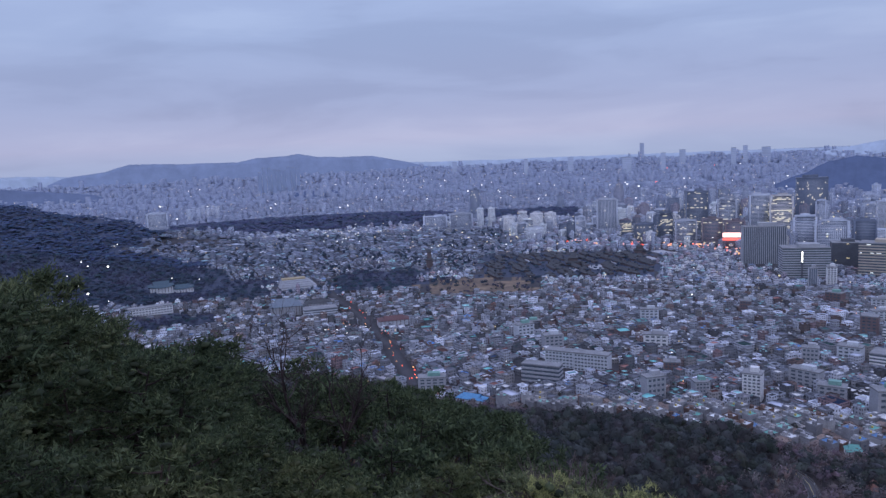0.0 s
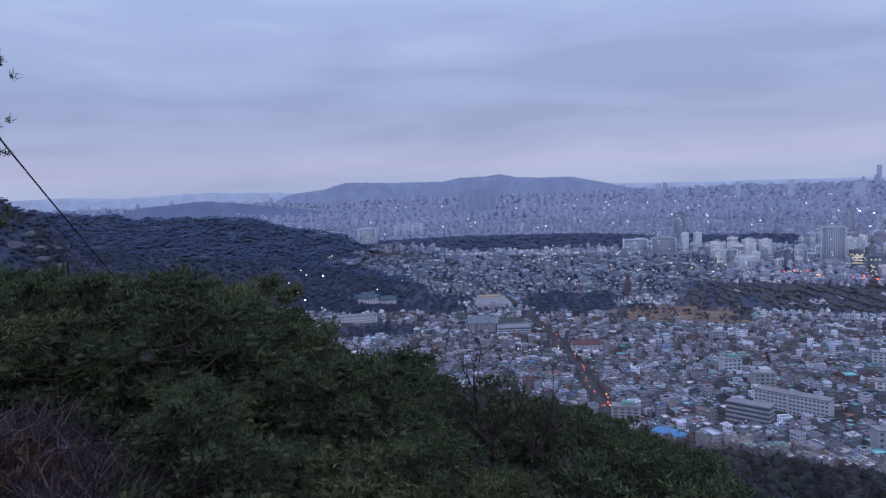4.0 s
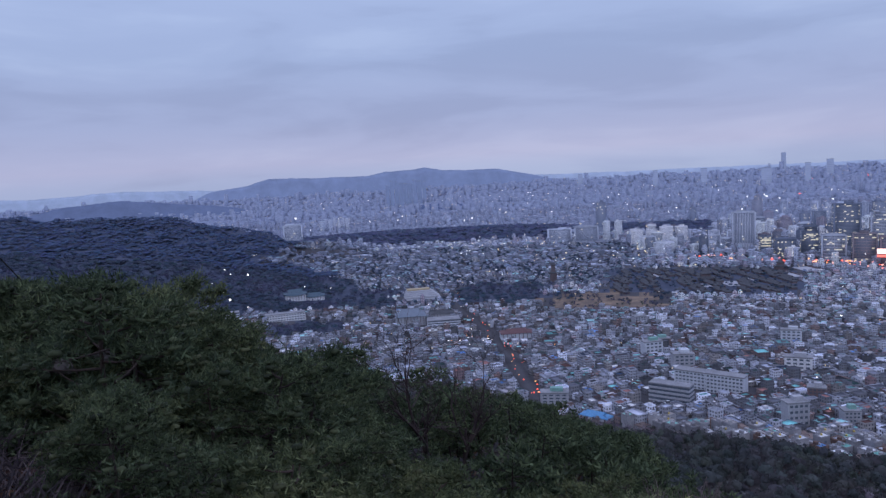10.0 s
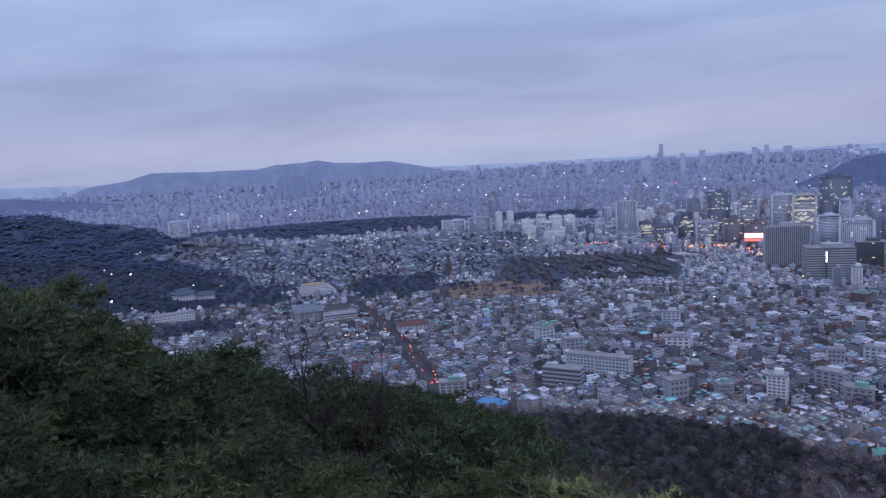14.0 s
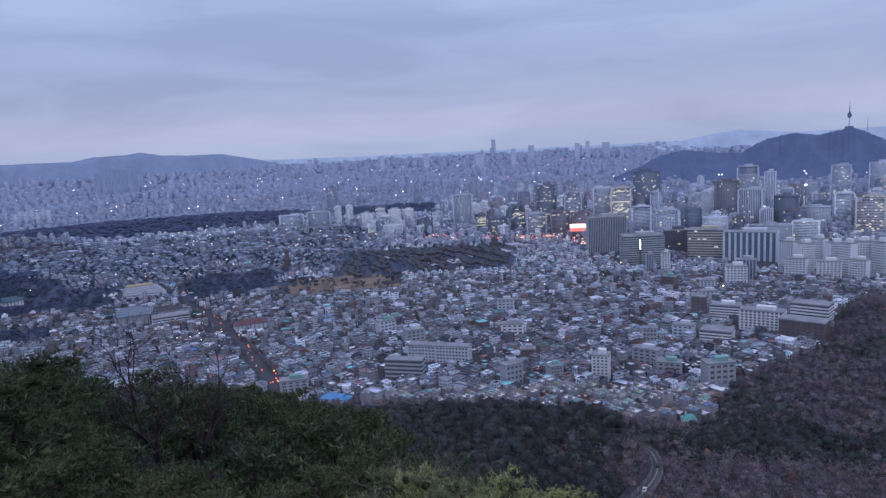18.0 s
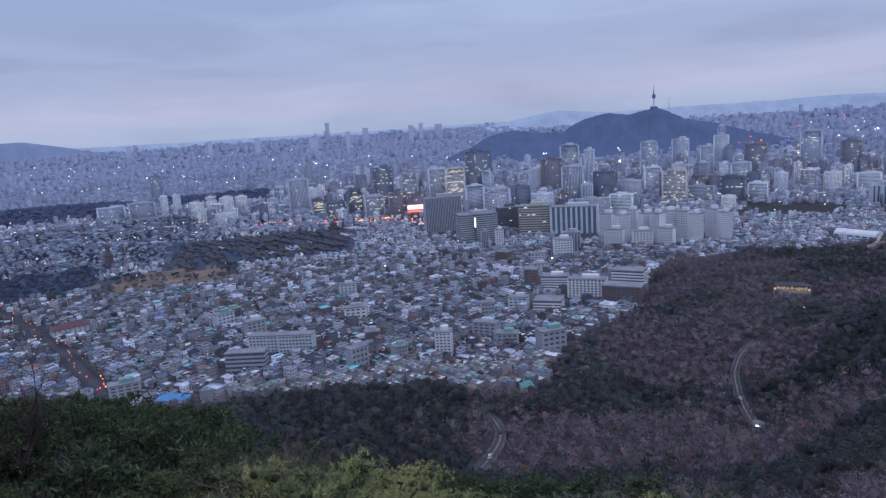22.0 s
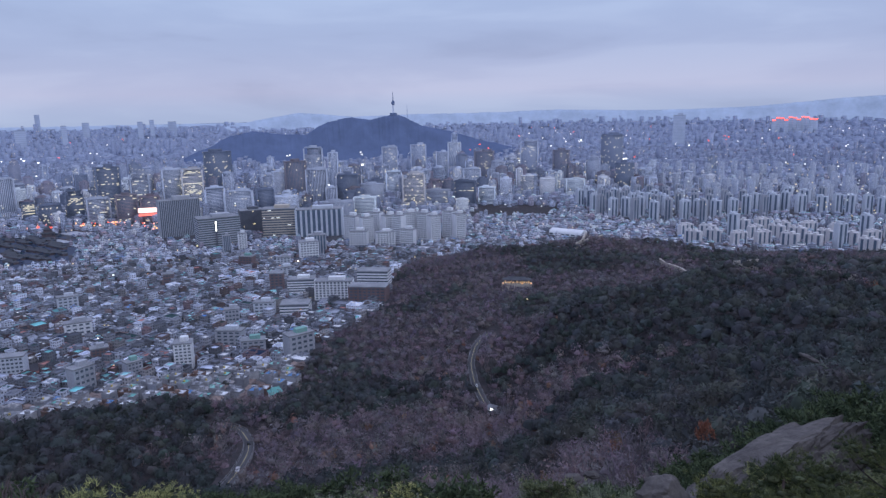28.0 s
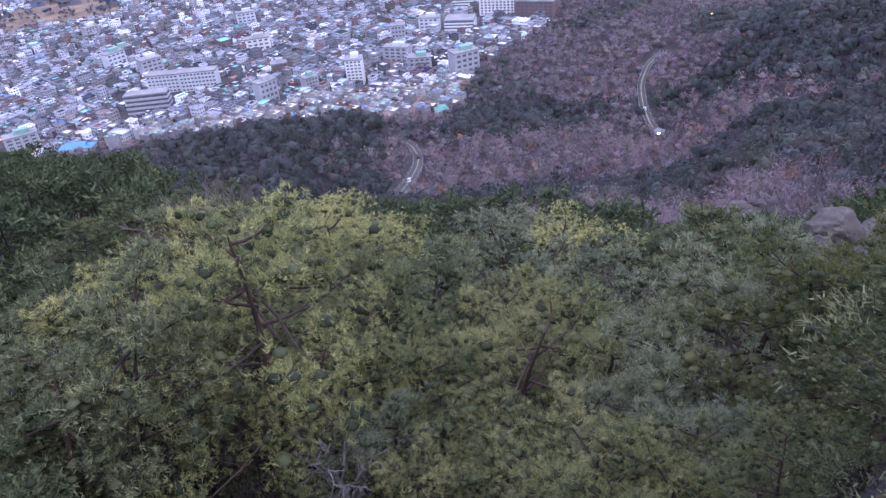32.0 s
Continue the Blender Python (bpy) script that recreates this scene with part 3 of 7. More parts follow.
def spread(d0, d1, gap, az0=60, az1=190, shrink=0.0):
    """Streets of lots: a jittered grid in the plan between two distances."""
    s = gap
    n = int(d1 / s) + 1
    gx, gy = np.meshgrid(np.arange(-n, n + 1), np.arange(-n, n + 1))
    x, y = gx.ravel() * s, gy.ravel() * s
    turn = 0.35 * np.sin(x / 310) + 0.3 * np.sin(y / 270 + 1)
    x, y = x + rng.uniform(-0.22, 0.22, len(x)) * s + 20 * np.sin(y / 120), y + rng.uniform(-0.22, 0.22, len(x)) * s + 20 * np.sin(x / 140)
    d, az = np.hypot(x, y), np.degrees(np.arctan2(x, y)) % 360
    k = (d > d0) & (d < d1) & (az > az0) & (az < az1)
    az, d, turn = az[k], d[k], turn[k]
    k = is_city(az, d) & ~((az > 103.5) & (az < 113.8) & (d > 1385) & (d < 1610))
    return az[k], d[k], turn[k] + rng.normal(0, 0.08, k.sum())


RESERVED = []


def free_of(az, d):
    """Lots that no landmark covers."""
    a = np.radians(az)
    x, y = np.sin(a) * d, np.cos(a) * d
    k = np.ones(len(az), bool)
    for (raz, rd, rr) in RESERVED:
        k &= np.hypot(x - math.sin(radians(raz)) * rd, y - math.cos(radians(raz)) * rd) > rr
    return k


def stand(az, d, turn=0.0, z=None):
    """A pose on the ground that faces the mountain, and the scale there."""
    p, s = at(az, d, ground_z(az, d) if z is None else z)
    return Matrix.Translation(p) @ Matrix.Rotation(radians(turn - az), 4, "Z") @ Matrix.Scale(float(s), 4)


def plaster(name, *colors, rough=0.75):
    return surface(name, list(colors), 0.06, 0.8, rough, where="World", bump=0.05)


CONCRETE = plaster("grey_concrete", (0.38, 0.395, 0.43), (0.48, 0.495, 0.535))
PALE = plaster("pale_cladding", (0.55, 0.585, 0.635), (0.67, 0.705, 0.76))
WHITE = plaster("white_render", (0.74, 0.75, 0.77), (0.84, 0.85, 0.86))
BEIGE = plaster("beige_stone", (0.48, 0.43, 0.36), (0.60, 0.54, 0.46))
BROWN = plaster("brown_stone", (0.14, 0.115, 0.12), (0.19, 0.155, 0.16))
BRICK = plaster("red_brick_cladding", (0.17, 0.125, 0.128), (0.24, 0.178, 0.18))
SLATE = plaster("dark_slate_cladding", (0.10, 0.11, 0.135), (0.15, 0.16, 0.185))
GLASS = surface("dark_window_glass", [(0.10, 0.125, 0.16), (0.15, 0.18, 0.22)], 0.05, 0.3, 0.15, spec=0.6, bump=0)
GLASS_BLUE = surface("blue_curtain_glass", [(0.11, 0.15, 0.21), (0.17, 0.22, 0.285)], 0.05, 0.3, 0.12, spec=0.7, bump=0)
GLASS_GREEN = surface("green_curtain_glass", [(0.09, 0.12, 0.135), (0.14, 0.175, 0.18)], 0.05, 0.3, 0.14, spec=0.6, bump=0)
ROOF_GREY = plaster("weathered_flat_roof", (0.20, 0.21, 0.225), (0.36, 0.37, 0.39))
LIT_WARM = glow("lit_window", (1.0, 0.80, 0.42), 0.85)
OFFICE_GLOW = glow("lit_office_floors", (0.95, 0.78, 0.48), 0.30)
LIT_COOL = glow("lit_office", (0.95, 0.95, 0.85), 0.75)
LED_RED = glow("red_lamp", (1.0, 0.10, 0.05), 2.5)
LED_AMBER = glow("amber_lamp", (1.0, 0.45, 0.15), 1.6)
LED_WHITE = glow("white_lamp", (1.0, 0.93, 0.82), 3.0)
SCREEN = glow("billboard_screen", (1.0, 0.62, 0.55), 1.6)
TILE_DARK = surface("dark_roof_tile", [(0.06, 0.065, 0.075), (0.11, 0.115, 0.125)], 0.3, 2.0, 0.8)
TILE_BLUE = surface("blue_green_roof_tile", [(0.065, 0.105, 0.14), (0.10, 0.15, 0.185)], 0.3, 2.0, 0.6)


SKIN_TINT = {"grey_concrete": (0.42, 0.43, 0.45), "pale_cladding": (0.60, 0.62, 0.65), "white_render": (0.78, 0.79, 0.81), "beige_stone": (0.50, 0.46, 0.41), "brown_stone": (0.18, 0.145, 0.14), "red_brick_cladding": (0.22, 0.165, 0.165), "dark_slate_cladding": (0.12, 0.135, 0.165)}
FACADE_KINDS = {"bands": (6.0, 3.9, 0.47, 0.27), "piers": (4.6, 3.9, 0.28, 0.46), "grid": (4.2, 3.8, 0.34, 0.30), "windows": (3.5, 3.4, 0.30, 0.26), "glass": (3.2, 4.0, 0.45, 0.42)}
# bluish haze colour that is blended into far cladding
AIR = np.array([0.42, 0.49, 0.66])


@functools.lru_cache(None)
def far_facade(style, lit, band):
    """Walls of towers so far off that single panes are finer than the eye tells: storeys and bays at true size."""
    bay, storey, wide, tall = FACADE_KINDS[style]
    share = (0.014, 0.05, 0.12, 0.45)[lit]
    # glass gets lighter from band to band, haze included in its colour
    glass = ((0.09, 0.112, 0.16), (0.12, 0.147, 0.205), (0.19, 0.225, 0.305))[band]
    return facade(f"{style}_facade", bay, storey, glass, share, (1.0, 0.86, 0.56), wide, tall, 0.85)


def clad(w, l, h, x, y, z, tint, mat, seed):
    """A block whose walls carry their metres."""
    sx, sy = np.array([-1, 1, 1, -1]) / 2 * w + x, np.array([-1, -1, 1, 1]) / 2 * l + y
    v = np.concatenate([np.stack([sx, sy, np.full(4, z)], 1), np.stack([sx, sy, np.full(4, z + h)], 1)])
    uv = np.zeros((5, 4, 2))
    for k in range(4):
        side, off = (w if k % 2 == 0 else l), seed % 89 * 90.0 + k * 270
        uv[k] = ((off, z + 60), (off + side, z + 60), (off + side, z + h + 60), (off, z + h + 60))
    t = np.tile(np.asarray(tint, float), (5, 1))
    t[4] = np.asarray(tint) * 0.8
    return mesh_of("block", v, CUBE_SIDES, [mat, ROOF], [0, 0, 0, 0, 1], t, uv)


def far_tower(name, label, az, d, w, h, depth, turn, skin, style, lit, cap):
    """A tower past two kilometres: podium, shaft, set-back top, roof slab and plant room, each its own block."""
    r = random.Random(int(az * 100 + d))
    # share of haze painted into the cladding, growing with distance
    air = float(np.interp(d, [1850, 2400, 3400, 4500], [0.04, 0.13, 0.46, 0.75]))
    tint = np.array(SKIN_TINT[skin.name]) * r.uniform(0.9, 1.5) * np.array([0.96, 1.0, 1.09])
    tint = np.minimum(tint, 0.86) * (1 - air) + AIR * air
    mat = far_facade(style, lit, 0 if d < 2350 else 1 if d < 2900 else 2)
    t = thing(name, label, "building", "city landmarks", place=stand(az, d, turn))
    seed = int(az * 37 + d)
    low = h * r.uniform(0.12, 0.2)
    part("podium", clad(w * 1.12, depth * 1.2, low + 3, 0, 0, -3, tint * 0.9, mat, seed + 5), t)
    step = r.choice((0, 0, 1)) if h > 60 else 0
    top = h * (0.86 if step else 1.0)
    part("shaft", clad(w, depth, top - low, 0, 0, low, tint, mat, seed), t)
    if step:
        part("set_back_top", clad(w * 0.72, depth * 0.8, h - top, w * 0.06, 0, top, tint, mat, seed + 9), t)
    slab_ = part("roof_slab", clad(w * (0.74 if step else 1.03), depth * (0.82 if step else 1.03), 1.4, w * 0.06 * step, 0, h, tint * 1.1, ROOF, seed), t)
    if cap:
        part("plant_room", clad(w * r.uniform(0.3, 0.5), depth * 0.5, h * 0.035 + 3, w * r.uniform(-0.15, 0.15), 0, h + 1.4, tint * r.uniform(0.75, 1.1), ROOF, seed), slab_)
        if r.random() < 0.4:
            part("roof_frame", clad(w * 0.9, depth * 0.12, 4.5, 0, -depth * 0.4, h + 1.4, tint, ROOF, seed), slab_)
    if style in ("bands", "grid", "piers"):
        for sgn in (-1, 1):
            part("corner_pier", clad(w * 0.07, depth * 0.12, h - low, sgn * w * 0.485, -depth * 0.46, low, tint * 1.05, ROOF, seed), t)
    return t


def tower(name, label, az, d, w, h, depth=None, turn=0.0, skin=PALE, glass=GLASS, style="bands", floors=9, bays=8, lit=0, cap=True, lit_mat=None, top=None, dark=False):
    """An office or apartment block: a glazed core with floor bands or piers proud of it, a roof slab, a plant room and lit panes."""
    depth = depth or w * 0.6
    # farthest towers take the glowing haze colours instead of their cladding
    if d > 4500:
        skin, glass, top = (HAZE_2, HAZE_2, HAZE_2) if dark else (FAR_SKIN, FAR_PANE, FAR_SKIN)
    RESERVED.append((az, d, max(w, depth) * 0.62 + (8 if d < 1900 else 2)))
    if 1850 < d < 4500:
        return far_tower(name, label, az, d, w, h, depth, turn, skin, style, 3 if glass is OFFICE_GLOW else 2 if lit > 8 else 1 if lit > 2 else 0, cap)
    t = thing(name, label, "building", "city landmarks", place=stand(az, d, turn))
    core_mat = glass if style in ("bands", "piers", "grid") else skin
    body = part("body", box(w, depth, h + 3, z=-3), t, material=core_mat)
    slab_ = part("roof_slab", box(w + 1.0, depth + 1.0, 1.6, z=h, bevel=0.2), t, material=ROOF_GREY)
    if cap:
        part("plant_room", box(w * 0.45, depth * 0.5, h * 0.06 + 3, z=h + 1.6, x=w * 0.08, bevel=0.2), slab_, material=top or skin)
    if style == "bands":
        step = h / floors
        for i in range(floors):
            part("floor_band", box(w + 0.9, depth + 0.9, step * 0.5, z=i * step - (0.5 if i == 0 else 0)), t, material=skin)
    if style in ("piers", "grid"):
        gap = w / bays
        for i in range(bays + 1):
            part("pier", box(gap * 0.42, depth + 1.4, h, x=-w / 2 + i * gap), t, material=skin)
        for i in range(1, max(2, int(bays * depth / w))):
            part("pier", box(w + 1.4, gap * 0.42, h, y=-depth / 2 + i * depth / max(2, int(bays * depth / w))), t, material=skin)
        if style == "grid":
            step = h / floors
            for i in range(floors):
                part("floor_band", box(w + 1.0, depth + 1.0, step * 0.38, z=i * step), t, material=skin)
    if style == "windows":
        step, gap = h / floors, w / bays
        for i in range(floors):
            part("window_band", box(w - 2.0, depth + 0.5, step * 0.42, z=i * step + step * 0.35), t, material=glass)
        for i in range(bays + 1):
            part("pier", box(gap * 0.35, depth + 0.9, h, x=-w / 2 + gap * 0.18 + i * (w - gap * 0.35) / bays), t, material=skin)
    if style == "glass":
        step = h / floors
        for i in range(1, floors):
            part("mullion", box(w + 0.5, depth + 0.5, 0.5, z=i * step), t, material=SLATE)
        for i in range(bays + 1):
            part("mullion", box(0.5, depth + 0.6, h, x=-w / 2 + i * w / bays), t, material=SLATE)
    r = random.Random(int(az * 100 + d))
    step = h / floors
    for i in range(int(lit * 1.3)):
        pw = r.uniform(0.03, 0.14) * w
        part("lit_pane", box(pw, 0.5, step * 0.3, x=r.uniform(-0.5, 0.5) * (w - pw), y=-depth / 2 - 0.55, z=(r.randrange(floors) + 0.52) * step), body, "glowing office window", lit_mat or LIT_WARM)
    return t


# ---- landmarks of the centre ----
tower("government_office", "tall grey office block with dark vertical window ribs", 130.3, 1800, 92, 86, 30, 10, CONCRETE, GLASS, "piers", bays=22, floors=19)
tower("office_building", "pale office slab with horizontal window bands", 132.9, 2050, 54, 84, 40, 14, PALE, GLASS, "bands", 14)
tower("office_building", "light grey crown-topped office block", 134.7, 1990, 74, 80, 44, 5, PALE, GLASS_BLUE, "grid", 12, 9)
tower("office_building", "low glass office with a lit white corner strip", 133.0, 1650, 90, 60, 50, 12, CONCRETE, GLASS_GREEN, "bands", 12)
tower("office_building", "dark blue glass office cube", 135.6, 1800, 56, 52, 40, 8, SLATE, GLASS, "glass", 10, 8, 3)
tower("office_building", "beige office block with stacked uneven floors", 137.8, 1710, 76, 64, 48, -6, BEIGE, GLASS, "bands", 11, lit=5, lit_mat=LIT_COOL)
tower("office_building", "long blue-grey glass block with white columns", 140.9, 1680, 106, 62, 40, -4, PALE, GLASS_BLUE, "piers", bays=9)
for k, (az, d, w, h) in enumerate([(143.5, 1590, 34, 55), (144.6, 1545, 26, 58), (145.4, 1600, 30, 60), (146.5, 1560, 30, 58), (147.3, 1530, 24, 62), (148.2, 1575, 32, 60), (149.3, 1560, 26, 61), (150.1, 1545, 24, 57), (151.4, 1590, 28, 60), (152.2, 1570, 24, 56),
                                   (144.0, 1490, 38, 36), (146.1, 1480, 40, 33), (148.0, 1490, 30, 36)]):
    tower("apartment_building", "white apartment block with small dark windows and roof huts", az, d, w, h, 18, (-38, 22, -30, 28, -40, 18, -32, 30, -36, 24, -12, 10, -20)[k], WHITE, GLASS, "windows", 13 if h > 40 else 8, 6)
tower("clinic_building", "white six-storey block beside the roofs", 139.9, 1370, 36, 34, 26, 6, WHITE, GLASS, "windows", 7, 6)
tower("office_building", "grey-blue block behind the white clinic", 140.6, 1420, 34, 40, 20, 0, CONCRETE, GLASS_BLUE, "piers", bays=6)
tower("office_building", "narrow white corner tower", 134.8, 1560, 18, 34, 16, 5, WHITE, GLASS, "windows", 9, 3)
tower("office_building", "grey slim tower in front of the offices", 133.6, 1500, 14, 40, 14, 5, CONCRETE, GLASS_BLUE, "piers", bays=4)
tower("hospital_building", "white hospital wing with long window rows", 139.2, 1030, 38, 22, 22, -8, WHITE, GLASS, "bands", 6)
tower("hospital_building", "white hospital block with square windows", 141.8, 960, 50, 25, 20, -10, WHITE, GLASS, "grid", 7, 10)
tower("hospital_building", "pale hospital wing with a flat grey roof", 145.1, 1010, 44, 25, 26, -14, WHITE, GLASS, "bands", 6, cap=False)
tower("hospital_building", "brick clinic block with a white corner", 144.6, 915, 50, 20, 24, -14, BRICK, GLASS, "windows", 5, 8, cap=False)
tower("office_building", "plain red brick tower block", 137.25, 1060, 20, 30, 18, -6, BRICK, GLASS, "windows", 7, 3, cap=False)
tower("hospital_building", "low white clinic with a round corner", 138.6, 900, 36, 15, 26, -10, WHITE, GLASS, "bands", 4, cap=False)
tower("hotel_tower", "stepped pale tower with a narrow crown", 151.9, 3300, 60, 130, 60, 0, PALE, GLASS, "bands", 14)
tower("hotel_tower", "narrow upper storeys of a stepped tower", 151.9, 3290, 28, 168, 28, 0, PALE, GLASS, "bands", 18)
tower("bank_tower", "grey tower with dark glass and pale roof", 140.7, 2600, 66, 156, 40, -6, CONCRETE, GLASS, "bands", 16, lit=3)
tower("bank_tower", "slim tower with a white frame", 142.2, 2560, 34, 140, 30, -6, PALE, GLASS_BLUE, "piers", bays=2)
tower("office_building", "dark reddish stone tower", 139.2, 2350, 68, 128, 40, 6, BROWN, GLASS, "piers", bays=10)
tower("office_building", "grey tower with one blank end wall", 140.9, 2200, 64, 112, 36, -10, CONCRETE, GLASS, "piers", bays=5, lit=3)
tower("office_building", "dark navy glass tower", 143.3, 2150, 60, 98, 40, -8, SLATE, GLASS_BLUE, "glass", 12, 8, 2)
tower("office_building", "office tower glowing yellow across its facade", 131.4, 2260, 60, 122, 44, 8, BEIGE, OFFICE_GLOW, "bands", 16, lit=10)
tower("office_building", "broad dark glass tower", 133.4, 2700, 94, 150, 50, 6, SLATE, GLASS, "glass", 16, 10, 6)
tower("office_building", "dark tower with scattered yellow windows", 125.6, 2300, 66, 138, 44, 8, SLATE, GLASS_GREEN, "bands", 18, lit=16)
tower("office_building", "tower with yellow-green lit floors", 127.7, 2250, 52, 118, 40, 8, CONCRETE, GLASS_GREEN, "bands", 16, lit=20)
tower("office_building", "grey glass tower beside the lit office", 130.0, 2300, 58, 122, 40, 8, CONCRETE, GLASS_BLUE, "bands", 16, lit=6)
tower("office_building", "low corner office with lit yellow floors", 120.4, 2270, 32, 50, 26, 6, SLATE, OFFICE_GLOW, "bands", 8, lit=3)
tower("office_building", "green glass office with lit windows", 121.7, 2210, 56, 50, 40, 6, SLATE, GLASS_GREEN, "glass", 8, 8, 9)
tower("office_building", "dark office with yellow window rows", 123.3, 2250, 44, 78, 36, 6, SLATE, GLASS, "bands", 11, lit=14)
tower("office_building", "glass office with many yellow panes", 124.8, 2150, 58, 64, 40, 6, CONCRETE, GLASS_GREEN, "bands", 10, lit=18)
tower("office_building", "brown office block near the plaza", 126.7, 2120, 54, 72, 40, 6, BROWN, GLASS, "bands", 10, lit=8)
tower("office_building", "red-brown office beside the bright billboard", 128.3, 2110, 50, 66, 40, 6, BRICK, GLASS, "bands", 9, lit=3)
tower("office_building", "slender tower lit in pale yellow bands", 148.6, 2120, 66, 98, 40, -6, BEIGE, GLASS_GREEN, "bands", 15, lit=26)
tower("office_building", "wide low block with lit yellow floors", 150.5, 2115, 72, 48, 40, -6, CONCRETE, GLASS, "bands", 8, lit=16)
tower("office_building", "dark banded glass block beside the lit tower", 152.7, 2110, 64, 72, 40, -6, SLATE, GLASS_GREEN, "bands", 12, lit=3)
tower("office_building", "very dark tall tower with bright top floor", 164.3, 3000, 84, 166, 50, -6, SLATE, GLASS_BLUE, "glass", 18, 9, 7)
tower("office_building", "dark tower with an orange lit sign floor", 160.4, 2800, 62, 118, 44, -6, BROWN, GLASS, "bands", 13, lit=4)
tower("office_building", "grey office tower with lit windows", 154.3, 2700, 72, 124, 44, -6, BROWN, GLASS, "bands", 13, lit=8)
tower("apartment_tower", "solitary tall tower far to the south", 169.2, 5200, 80, 204, 50, 0, CONCRETE, GLASS_BLUE, "bands", 20)
tower("office_building", "grey glass office tower", 157.9, 3000, 72, 144, 44, -6, CONCRETE, GLASS_BLUE, "bands", 14, lit=4)
tower("office_building", "dark office block with a lit corner", 165.3, 2500, 60, 94, 40, -6, SLATE, GLASS, "glass", 10, 6, 5)
tower("office_building", "pale tower under the hill", 149.0, 3000, 64, 138, 40, 0, PALE, GLASS, "bands", 14, lit=3)
tower("office_building", "grey tower under the hill", 146.7, 2900, 62, 136, 40, 0, CONCRETE, GLASS_GREEN, "bands", 14, lit=5)
tower("office_building", "narrow tower with lit windows", 150.9, 2800, 46, 118, 36, 0, CONCRETE, GLASS_BLUE, "bands", 13, lit=6)
for az, d, w, h, skin in [(156, 2300, 36, 60, WHITE), (159.3, 2300, 44, 60, WHITE), (161.5, 2350, 60, 52, PALE), (137.9, 2400, 38, 94, WHITE), (143.2, 2420, 42, 96, PALE), (145.2, 2200, 68, 62, CONCRETE), (136.7, 2050, 48, 74, SLATE),
                          (138.4, 2000, 60, 58, PALE), (142.4, 1900, 80, 50, CONCRETE), (144.6, 1950, 60, 52, PALE), (154.5, 2150, 50, 50, PALE), (146.9, 2350, 52, 84, PALE), (153.2, 2450, 60, 80, PALE), (155.4, 2600, 48, 92, CONCRETE), (162.9, 2700, 44, 100, CONCRETE)]:
    tower("office_building", "mid-rise office block among the towers", az, d, w, h, 34, (-8, 6, 12)[int(az * 10) % 3], skin, GLASS_BLUE if skin is CONCRETE else GLASS, "bands" if int(d) % 100 else "windows", 9, 8, int(az * 7) % 5)
mr = random.Random(64)
for k in range(250):
    for _ in range(40):
        az, d = mr.uniform(111, 172), mr.triangular(1930, 3500, 2500)
        if is_city(np.array([az]), np.array([d]))[0] and not (129 < az < 146 and d < 2000) and not (az < 121 and d < 2300) and not (az > 156 and d < 2280) and free_of(np.array([az]), np.array([d]))[0]:
            break
    else:
        continue
    skin = mr.choice((PALE, PALE, WHITE, CONCRETE, CONCRETE, CONCRETE, SLATE, SLATE, BROWN, BRICK))
    tall_ = mr.uniform(26, 58) * (1 + (d - 1950) / 1500) * (0.62 if az < 119 or az > 163 else 1.0)
    tower("office_building", {"pale_cladding": "pale clad office block of the centre", "white_render": "white office block of the centre", "grey_concrete": "grey concrete office block of the centre", "dark_slate_cladding": "dark slate-clad office block of the centre",
                              "brown_stone": "brown stone office block of the centre", "red_brick_cladding": "red-brown clad office block of the centre"}[skin.name],
          az, d, mr.uniform(20, 44), min(tall_, 290 - d * 0.052), mr.uniform(16, 30), mr.choice((-28, -8, 6, 14, 34)), skin, GLASS, mr.choice(("bands", "windows", "piers", "glass", "grid")), 6, 5, mr.choice((0, 0, 1, 3, 4, 9)))
# ---- landmarks to the east ----
tower("hospital_building", "pale ward block on the wooded slope", 83.85, 2500, 62, 48, 40, 6, PALE, GLASS, "grid", 8, 7)
tower("office_building", "white twin slab tower", 108.9, 2700, 24, 72, 24, 6, WHITE, GLASS, "windows", 14, 3)
tower("office_building", "white twin slab tower", 109.8, 2720, 26, 72, 24, 6, WHITE, GLASS, "windows", 14, 3)
tower("office_building", "broad grey company block", 107.3, 2690, 86, 58, 40, 4, CONCRETE, GLASS_GREEN, "bands", 10)
tower("office_building", "lower broad grey block", 105.2, 2750, 90, 46, 40, 4, CONCRETE, GLASS, "bands", 8)
tower("office_building", "dark slab tower behind the gardens", 108.5, 3050, 40, 128, 34, 4, SLATE, GLASS, "glass", 14, 5)
tower("office_building", "tall tower of blue-grey glass", 118.9, 2400, 66, 113, 40, 6, CONCRETE, GLASS_BLUE, "piers", bays=8)
tower("office_building", "small dark tower by the avenue", 116.1, 2290, 26, 52, 24, 6, SLATE, GLASS, "glass", 8, 4)
for az, d, w, h in [(111.2, 2520, 40, 52), (112.3, 2540, 34, 66), (113.4, 2560, 44, 60), (112.0, 2420, 50, 40), (114.5, 2600, 40, 56), (113.2, 2300, 60, 34)]:
    tower("office_building", "white stepped office block", az, d, w, h, 30, 5, WHITE, GLASS, "windows", 9, 6)
for k in range(9):
    tower("apartment_tower", "hazy tall apartment tower before the far ridge", 91.6 + k * 0.37, 6500 + (k % 3) * 160, 27, 196 + (k * 37) % 46, 30, k * 11, CONCRETE, GLASS_BLUE, "bands", 10, cap=False, dark=True)
